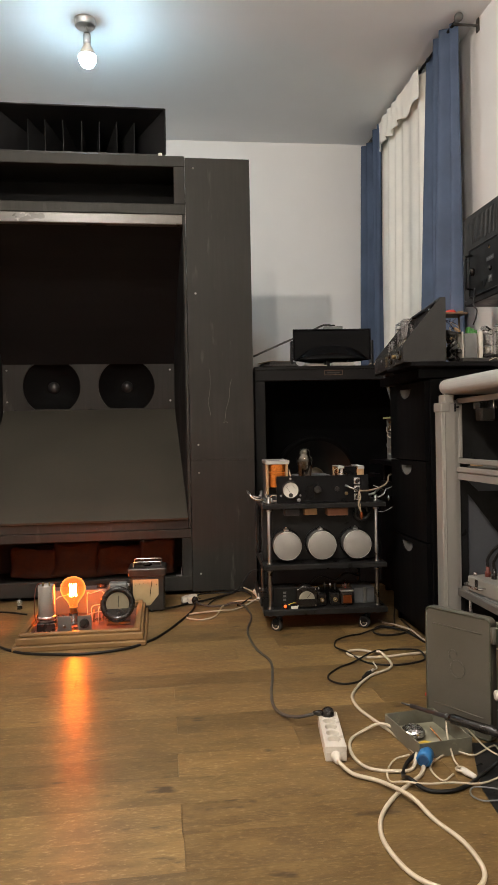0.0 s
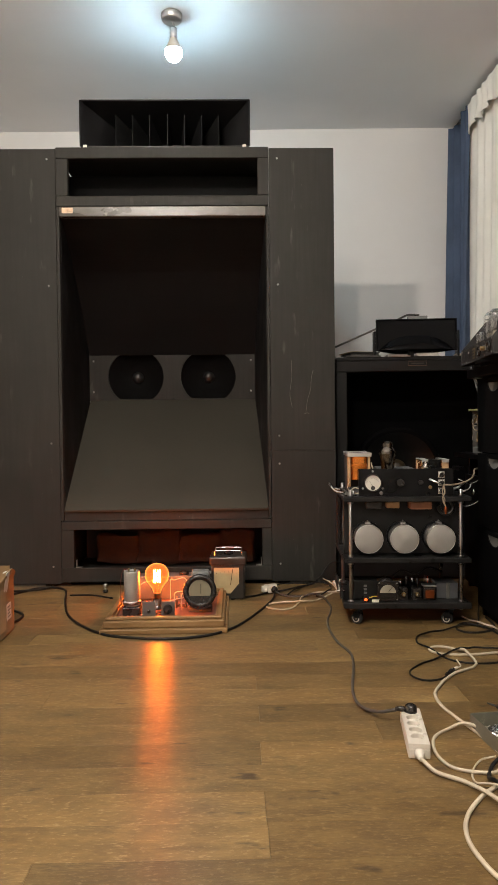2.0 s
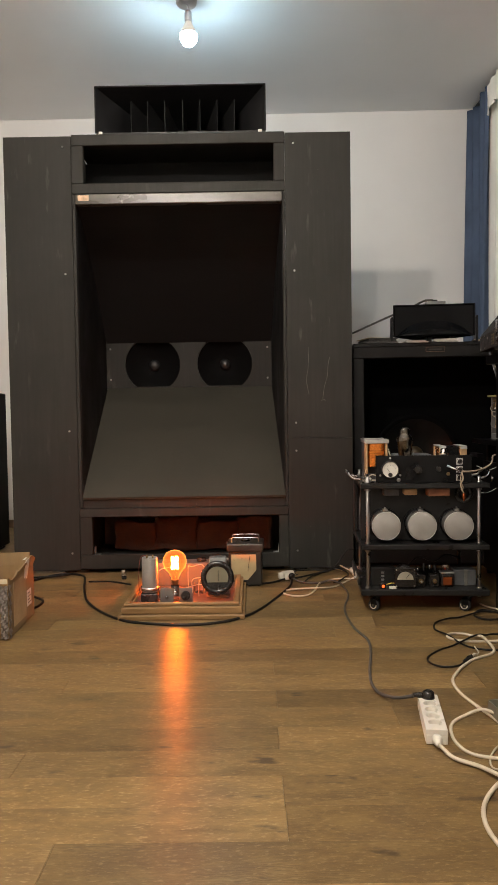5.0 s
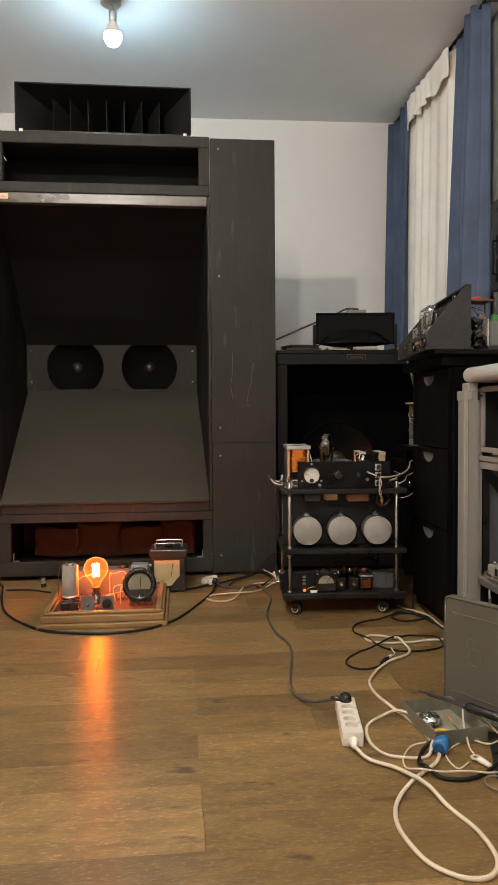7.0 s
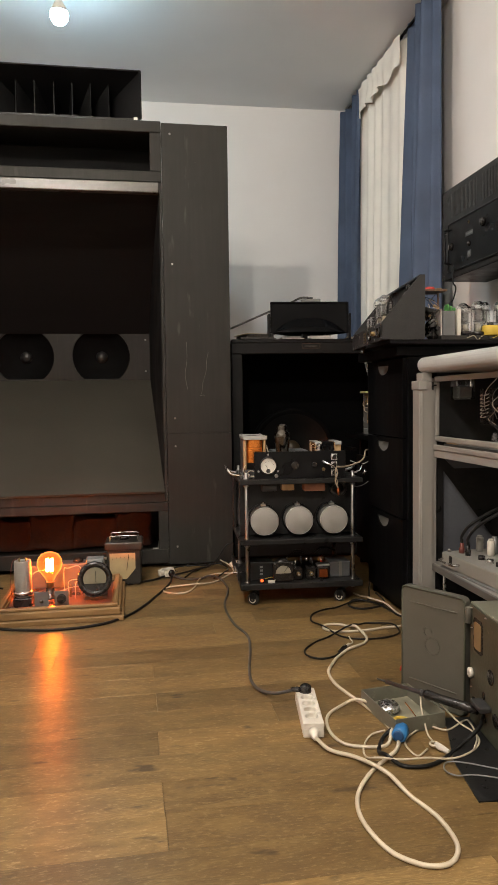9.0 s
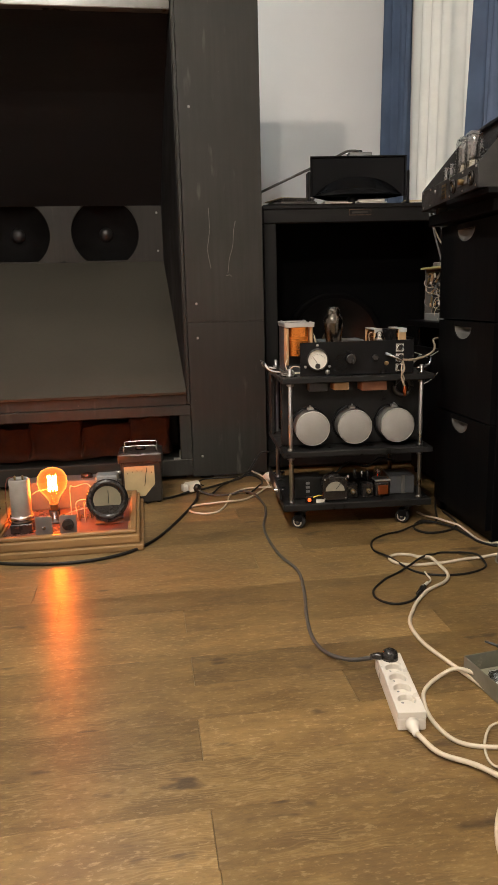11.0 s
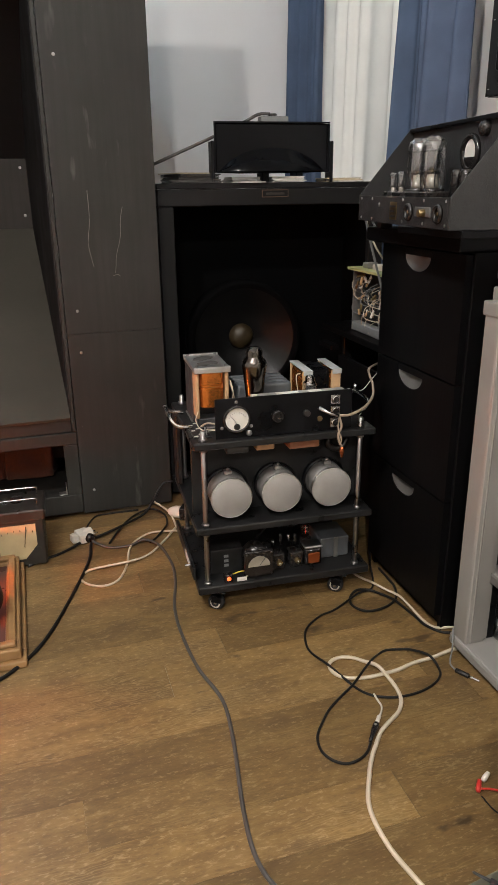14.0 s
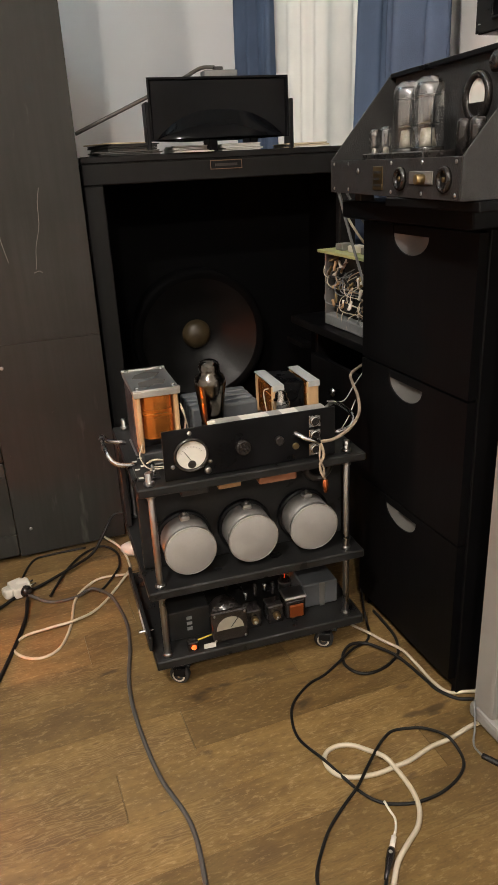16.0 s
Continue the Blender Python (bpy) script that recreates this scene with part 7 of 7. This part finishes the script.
XS = [-0.0825 + k * CELL for k in range(5)]
X1 = XS[-1] + CELL / 2
part("body", join(box(-L2, L2, -W2, W2, 0.0015, H2 - 0.012, 0.003, 2), box(-L2, L2, -W2, -W2 + 0.0032, H2 - 0.0125, H2, 0.002, 2), box(-L2, L2, W2 - 0.0032, W2, H2 - 0.0125, H2, 0.002, 2),
                  box(X1 - 0.0005, L2 - 0.0002, -W2 + 0.002, W2 - 0.002, H2 - 0.0125, H2 + 0.0001, 0.0007), box(-L2 + 0.0002, XS[0] - CELL / 2 + 0.0005, -W2 + 0.002, W2 - 0.002, H2 - 0.0125, H2 + 0.0001, 0.0007)), WHITE_PLASTIC, t)
for k, x in enumerate(XS):
    o = part("socket", socket_well(x), WHITE_PLASTIC, t)
    for s_ in (-1, 1):
        part("contact_hole", mv(cyl(0.0026, 0, 0.0006, 10), x + s_ * 0.006, s_ * 0.006, H2 - 0.0109), GREY, o)
        part("earth_clip", box(x - 0.002, x + 0.002, s_ * 0.0148 - 0.0006, s_ * 0.0148 + 0.0006, H2 - 0.0109, H2 - 0.004, 0.0003), ALU, o)
part("cable_boot", mv(lathe([(0, 0), (0.0125, 0), (0.012, 0.012), (0.0075, 0.017), (0.0065, 0.032), (0, 0.032)], 16), L2 - 0.001, 0, 0.016, 0, 90), WHITE_PLASTIC, t)
for sx in (-1, 1):
    part("foot", box(sx * 0.08 - 0.01, sx * 0.08 + 0.01, -0.02, 0.02, 0.0, 0.002, 0), RUBBER, t)
t = new("black_plug")
t.matrix_basis = STRIPM @ pose(XS[0], 0, H2 - 0.0105)
tagged(t, "black mains plug pushed into the socket strip", "plug")
part("body", lathe([(0, 0), (0.0160, 0), (0.0165, 0.012), (0.0145, 0.026), (0.008, 0.03), (0, 0.03)], 22), BAKELITE, t)
part("boot", mv(lathe([(0.006, 0), (0.0075, 0.012), (0.005, 0.03)], 12), 0.0, -0.01, 0.0165, 90), BAKELITE, t)

for x, y, rz, lab in ((0.129, 3.414, 20, "white mains plug lying on the floor"), (0.448, 3.492, -28, "white mains plug pushed into a black socket beside the trolley")):
    t = thing("white_plug", x, y, 0, rz, lab, "plug")
    part("body", mv(lathe([(0, 0), (0.02, 0), (0.022, 0.004), (0.022, 0.02), (0.016, 0.034), (0.01, 0.044), (0, 0.046)], 20), 0.02, 0, 0.022, 0, -90), WHITE_PLASTIC, t)
    if x < 0.2:
        part("side_block", join(box(-0.03, 0.012, -0.03, 0.03, 0.006, 0.038, 0.006, 2), box(-0.052, -0.029, -0.016, 0.016, 0.008, 0.036, 0.006, 2)), WHITE_PLASTIC, t)
    if x < 0.2:
        part("socket_cap", mv(lathe([(0, 0), (0.016, 0), (0.016, 0.012), (0.009, 0.02), (0, 0.02)], 18), -0.0, -0.022, 0.022, 90), BAKELITE, t)
    else:
        part("socket", box(0.0205, 0.06, -0.024, 0.024, 0.0, 0.046, 0.004, 2), BAKELITE, t, "black socket end")
    for s in (-1, 1):
        part("pin", mv(cyl(0.0023, 0, 0.018, 10), 0.021, s * 0.0095, 0.022, 0, 90), CHROME, t)


# ---- leads on the floor ----
def lead(label, pts, r, mat, zs=None, name="cable"):
    line = [(x, y, r + 0.0003 + (zs[i] if zs else 0.0)) for i, (x, y) in enumerate(pts)]
    return single(name, tube(line, r, 10, 7), mat, label, "cable")


lead("grey mains lead running across the floor to a socket strip", [(0.138, 3.385), (0.195, 3.332), (0.262, 3.325), (0.31, 3.335), (0.35, 3.28), (0.365, 3.208), (0.366, 3.129), (0.352, 3.04), (0.325, 2.92), (0.317, 2.80), (0.325, 2.645), (0.351, 2.515), (0.338, 2.381), (0.309, 2.223), (0.299, 2.12), (0.312, 2.05), (0.342, 1.985), (0.377, 1.948)], 0.0044, GREY_WIRE, [0.01, 0, 0, 0.008, 0.008] + [0] * 10 + [0.002, 0.018, 0.038])
lead("thin cream flex curled in a loop on the floor", [(0.431, 3.36), (0.354, 3.387), (0.31, 3.376), (0.261, 3.316), (0.233, 3.202), (0.197, 3.122), (0.15, 3.1), (0.107, 3.125), (0.09, 3.167), (0.118, 3.202), (0.181, 3.205), (0.246, 3.208), (0.304, 3.243), (0.362, 3.307), (0.418, 3.376), (0.433, 3.419), (0.427, 3.515), (0.391, 3.595)], 0.0036, CREAM_WIRE, [0.01, 0.004, 0, 0, 0, 0, 0, 0, 0, 0.002, 0.006, 0.008, 0, 0.0, 0.008, 0.004, 0.012, 0.02])
lead("black mains lead running past the display board", [(-1.09, 3.423), (-0.991, 3.56), (-0.864, 3.525), (-0.80, 3.28), (-0.735, 3.063), (-0.645, 2.903), (-0.527, 2.773), (-0.407, 2.728), (-0.292, 2.712), (-0.187, 2.728), (-0.1, 2.78), (-0.01, 2.91), (0.114, 3.232), (0.14, 3.36)], 0.005, BLACK_WIRE, [0] * 13 + [0.01])
lead("black lead crossing the floor behind the board", [(-0.06, 3.29), (0.0, 3.322), (0.057, 3.352), (0.128, 3.40), (0.171, 3.416), (0.257, 3.455), (0.335, 3.50), (0.375, 3.53), (0.42, 3.56), (0.455, 3.55)], 0.0045, BLACK_WIRE, [0, 0, 0.0, 0.006, 0.004, 0.012, 0.02, 0.05, 0.10, 0.11])
lead("black lead looped beside the trolley", [(0.199, 3.362), (0.237, 3.428), (0.272, 3.501), (0.322, 3.546), (0.376, 3.549), (0.411, 3.514), (0.408, 3.441), (0.386, 3.387), (0.354, 3.353), (0.328, 3.325)], 0.0036, BLACK_WIRE, [0, 0.008, 0, 0.006, 0.014, 0.004, 0.006, 0.01, 0, 0])
lead("black lead arching behind the white plug", [(0.127, 3.409), (0.134, 3.49), (0.174, 3.58), (0.228, 3.592), (0.33, 3.588)], 0.0034, BLACK_WIRE, [0.004, 0, 0, 0, 0])
lead("black audio lead lying in wide loops on the floor", [(0.956, 2.99), (0.93, 2.929), (0.911, 2.871), (0.885, 2.836), (0.841, 2.818), (0.799, 2.796), (0.741, 2.771), (0.694, 2.757), (0.643, 2.721), (0.619, 2.682), (0.608, 2.622), (0.628, 2.548), (0.656, 2.466), (0.678, 2.429), (0.704, 2.412), (0.74, 2.401), (0.789, 2.401), (0.836, 2.415), (0.867, 2.437), (0.88, 2.467), (0.875, 2.502), (0.85, 2.542), (0.821, 2.559), (0.79, 2.565), (0.765, 2.556), (0.735, 2.531), (0.696, 2.499), (0.656, 2.467), (0.616, 2.446), (0.571, 2.414), (0.536, 2.377), (0.513, 2.345), (0.505, 2.314), (0.509, 2.289), (0.523, 2.268), (0.543, 2.257), (0.57, 2.26), (0.596, 2.275), (0.618, 2.303)], 0.0031, BLACK_WIRE, [0.05, 0.02, 0, 0, 0.007, 0.007, 0, 0, 0, 0, 0, 0.006, 0, 0, 0, 0, 0, 0, 0, 0, 0.01, 0.004, 0, 0, 0, 0.01, 0.012, 0.008, 0, 0, 0, 0, 0, 0, 0, 0, 0, 0, 0])
t = thing("audio_jack", 0.618, 2.303, 0.0, 49, "black inline audio jack joint with a pale oval mark", "jack")
part("sleeve", mv(lathe([(0, -0.012), (0.0032, -0.012), (0.0045, 0.006), (0.0068, 0.022), (0.0072, 0.04), (0.0055, 0.0455), (0, 0.046)], 14), 0, 0, 0.0074, 0, 90), BAKELITE, t)
part("mark", mv(lathe([(0, 0), (0.0034, 0), (0.003, 0.0006), (0, 0.0008)], 14), 0.034, 0, 0.0143), INSTR, t, "pale oval mark")
part("tip", mv(cyl(0.0045, 0.0465, 0.07, 12, 0.0015), 0, 0, 0.0074, 0, 90), WHITE_PLASTIC, t)
lead("thin white wire curling from the jack", [(0.665, 2.357), (0.677, 2.371), (0.686, 2.388), (0.685, 2.404), (0.684, 2.422)], 0.0022, WHITE_PLASTIC, [0.004, 0, 0, 0.003, 0.007])
t = thing("audio_jack", 0.911, 2.44, 0.0, -61.5, "small silver audio jack plug on the floor", "jack")
part("sleeve", mv(cyl(0.006, 0, 0.035, 12, 0.0015), 0, 0, 0.0064, 0, 90), BAKELITE, t)
part("tip", mv(cyl(0.003, 0.0355, 0.062, 12, 0.001), 0, 0, 0.0064, 0, 90), CHROME, t)
lead("thin grey lead hanging down to the jack plug", [(0.911, 2.44), (0.915, 2.47), (0.935, 2.495), (0.95, 2.52)], 0.002, GREY, [0.004, 0.002, 0.02, 0.06])
lead("cream flex lying along the foot of the cabinet", [(0.872, 2.95), (0.886, 2.902), (0.901, 2.857), (0.916, 2.813), (0.938, 2.766), (0.944, 2.715), (0.947, 2.655), (0.958, 2.612), (0.991, 2.595), (1.012, 2.586)], 0.0036, CREAM_WIRE, [0, 0, 0.006, 0.008, 0.008, 0.004, 0, 0, 0.004, 0.004])
lead("black lead coiled once and lying along the cabinet foot", [(0.962, 2.935), (0.961, 2.889), (0.956, 2.826), (0.938, 2.781), (0.92, 2.759), (0.888, 2.741), (0.854, 2.733), (0.826, 2.736), (0.806, 2.753), (0.798, 2.785), (0.811, 2.814), (0.84, 2.831), (0.876, 2.825), (0.899, 2.794), (0.917, 2.76), (0.929, 2.72), (0.936, 2.663), (0.94, 2.629), (0.962, 2.59), (0.994, 2.573)], 0.0038, BLACK_WIRE, [0, 0, 0, 0, 0, 0, 0, 0, 0, 0, 0.004, 0.008, 0.004, 0.004, 0.004, 0, 0, 0, 0, 0])
lead("thick cream extension lead snaking over the floor", [(1.02, 2.52), (0.987, 2.514), (0.94, 2.512), (0.884, 2.501), (0.835, 2.498), (0.781, 2.486), (0.741, 2.484), (0.709, 2.483), (0.675, 2.489), (0.645, 2.502), (0.63, 2.525), (0.63, 2.551), (0.644, 2.568), (0.669, 2.573), (0.697, 2.563), (0.717, 2.542), (0.734, 2.504), (0.743, 2.473), (0.746, 2.435), (0.742, 2.407), (0.733, 2.383), (0.712, 2.357), (0.682, 2.338), (0.647, 2.315), (0.62, 2.285), (0.595, 2.255), (0.572, 2.22), (0.535, 2.147), (0.529, 2.063), (0.545, 1.98), (0.571, 1.878), (0.583, 1.785), (0.584, 1.72), (0.561, 1.668), (0.521, 1.63), (0.479, 1.593), (0.43, 1.532), (0.403, 1.473), (0.396, 1.408), (0.412, 1.327), (0.447, 1.283), (0.482, 1.268), (0.516, 1.279), (0.541, 1.323), (0.541, 1.403), (0.517, 1.486), (0.494, 1.555), (0.458, 1.641), (0.408, 1.686), (0.3865, 1.732)], 0.0046, CREAM_WIRE,
     [0, 0, 0, 0, 0, 0, 0, 0, 0, 0, 0, 0, 0, 0, 0, 0, 0.011, 0.004, 0, 0, 0, 0, 0, 0, 0, 0, 0, 0, 0, 0, 0, 0, 0, 0, 0, 0, 0, 0, 0, 0, 0, 0, 0, 0, 0, 0, 0.013, 0.004, 0.004, 0.012])
lead("cream mains lead of the blue plug lying in a loop", [(0.575, 1.735), (0.551, 1.697), (0.514, 1.689), (0.459, 1.709), (0.438, 1.752), (0.437, 1.811), (0.456, 1.871), (0.502, 1.915), (0.546, 1.918), (0.58, 1.872), (0.592, 1.80), (0.588, 1.745)], 0.0041, CREAM_WIRE, [0.016, 0.0, 0, 0, 0, 0, 0, 0, 0.013, 0.013, 0.014, 0.014])
lead("thick black lead of the soldering iron", [(0.573, 1.735), (0.545, 1.718), (0.518, 1.667), (0.518, 1.623), (0.547, 1.596), (0.595, 1.585), (0.642, 1.603), (0.69, 1.64), (0.76, 1.665), (0.79, 1.695)], 0.0047, BLACK_WIRE, [0.014, 0.002, 0.0, 0.014, 0, 0, 0, 0, 0.03, 0.05])
lead("thin cream flex tangled on the floor", [(0.561, 1.742), (0.525, 1.742), (0.492, 1.697), (0.483, 1.651), (0.503, 1.617), (0.55, 1.604), (0.602, 1.601), (0.669, 1.602), (0.727, 1.626), (0.764, 1.666), (0.771, 1.713), (0.754, 1.755), (0.72, 1.80)], 0.0023, CREAM_WIRE, [0.012, 0.004, 0, 0, 0.014, 0.012, 0.012, 0.004, 0.004, 0.004, 0.004, 0.01, 0.047])
lead("thin cream flex with a white clip", [(0.69, 1.835), (0.672, 1.784), (0.661, 1.725), (0.657, 1.69)], 0.0023, CREAM_WIRE, [0.046, 0.03, 0.004, 0.004])
lead("thin cream flex tangled on the floor", [(0.73, 1.625), (0.765, 1.68), (0.785, 1.76), (0.77, 1.766), (0.714, 1.731), (0.675, 1.759), (0.621, 1.732), (0.592, 1.694), (0.597, 1.635), (0.633, 1.66)], 0.0023, CREAM_WIRE, [0.008, 0.008, 0.006, 0.004, 0.004, 0.004, 0, 0, 0, 0])
lead("thin pale wire lying over the dark sheet", [(0.74, 1.50), (0.685, 1.528), (0.643, 1.534), (0.629, 1.56), (0.646, 1.589), (0.685, 1.58), (0.76, 1.53)], 0.0018, GREY, [0.004] * 7)
t = thing("white_clip", 0.655, 1.665, 0.0, -70, "small white plastic clip on a thin flex", "clip")
part("sleeve", mv(lathe([(0, 0), (0.006, 0), (0.008, 0.012), (0.0055, 0.04), (0, 0.042)], 14), 0, 0, 0.0085, 0, 90), WHITE_PLASTIC, t)
part("knot", mv(tube([(0.01 * math.cos(x), 0.01 * math.sin(x), 0.004) for x in [2 * math.pi * k / 14 for k in range(15)]], 0.003, 6, 1, False), -0.004, 0, 0.004), CREAM_WIRE, t)
lead("short black lead behind the board", [(-0.809, 3.407), (-0.703, 3.402), (-0.6, 3.34)], 0.004, BLACK_WIRE)
lead("black lead lying beside the cardboard box", [(-1.113, 3.50), (-0.972, 3.473), (-0.935, 3.57)], 0.005, BLACK_WIRE, [0, 0.012, 0])
lead("black lead curling out from the cardboard box", [(-1.0, 3.162), (-0.922, 3.067), (-0.93, 2.957), (-0.99, 2.93)], 0.005, BLACK_WIRE)
t = thing("crocodile_clip", 0.7875, 2.10, 0.0, 30, "red and white sleeved crocodile clips on the floor", "clip")
part("red_sleeve", mv(lathe([(0, 0), (0.004, 0), (0.0055, 0.007), (0.004, 0.024), (0, 0.025)], 12), -0.03, 0.03, 0.008, 0, 70, 20), RED_PLASTIC, t)
part("white_sleeve", mv(lathe([(0, 0), (0.004, 0), (0.0055, 0.007), (0.004, 0.021), (0, 0.022)], 12), 0.0, 0.035, 0.0085, 0, 60, -10), WHITE_PLASTIC, t)
part("lead", tube([(-0.02, 0.03, 0.008), (0.0, 0.01, 0.004), (0.01, -0.02, 0.003), (0.03, -0.05, 0.003)], 0.0022, 6), RED_PLASTIC, t)
part("lead", tube([(-0.035, 0.02, 0.008), (-0.045, -0.01, 0.003), (-0.05, -0.05, 0.003), (-0.06, -0.075, 0.003)], 0.0016, 6), BLACK_WIRE, t)
t = thing("small_glass_valve", -0.655, 3.47, 0.0, 0, "small glass valve standing on the floor", "valve")
part("base", lathe([(0, 0), (0.012, 0), (0.012, 0.012), (0, 0.012)], 16), BAKELITE, t)
part("glass", mv(lathe([(0.011, 0), (0.013, 0.01), (0.012, 0.028), (0.005, 0.036), (0, 0.037)], 18), 0, 0, 0.012), VALVE_GLASS, t)


# ---- floor planks ----
PW, PL, GAP = 0.1165, 1.2, 0.0004
JOINTS = {21: 0.258, 17: 0.250, 14: 0.023, 13: 0.618, 12: 0.025, 10: 0.022, 8: 0.023, 7: 0.025}
Y0 = 1.402 - 7 * PW
rndp = random.Random(3)
plank_meshes = {}


def plank_mesh(length, width):
    key = (round(length, 3), round(width, 3))
    if key not in plank_meshes:
        me = bpy.data.meshes.new("plank")
        bm = box(GAP, key[0] - GAP, GAP, key[1] - GAP, -0.0085, 0.0, 0.0002)
        bm.to_mesh(me)
        bm.free()
        me.materials.append(FLOOR)
        plank_meshes[key] = me
    return plank_meshes[key]


row = -1
while Y0 + row * PW < 5.15:
    y = Y0 + row * PW
    wdt = min(PW, 5.15 - y)
    joint = JOINTS.get(row, rndp.choice((0.31, 0.62, -0.28, 0.42, -0.5, 0.8)) + rndp.uniform(-0.05, 0.05))
    edges = sorted({-3.4, 1.62, *[e for e in (joint + k * PL for k in range(-4, 4)) if -3.35 < e < 1.58]})
    for x0, x1 in zip(edges, edges[1:]):
        ob = new("plank", plank_mesh(x1 - x0, wdt))
        ob.parent = part_floor
        ob.location = (x0, y, 0)
    row += 1
rest = []
y = Y0 - 2 * PW
while y > -2.4:
    x = -3.4 + rndp.uniform(0.1, 1.1)
    edges = [-3.4] + [x + k * PL for k in range(6) if x + k * PL < 1.6] + [1.62]
    for x0, x1 in zip(edges, edges[1:]):
        rest.append(mv(box(GAP, x1 - x0 - GAP, max(GAP, -2.4 - y), PW - GAP, -0.0085, 0, 0.0005), x0, y, 0))
    y -= PW
ob = part("planks", join(*rest), FLOOR, part_floor)
tagged(ob, kind="stuff")
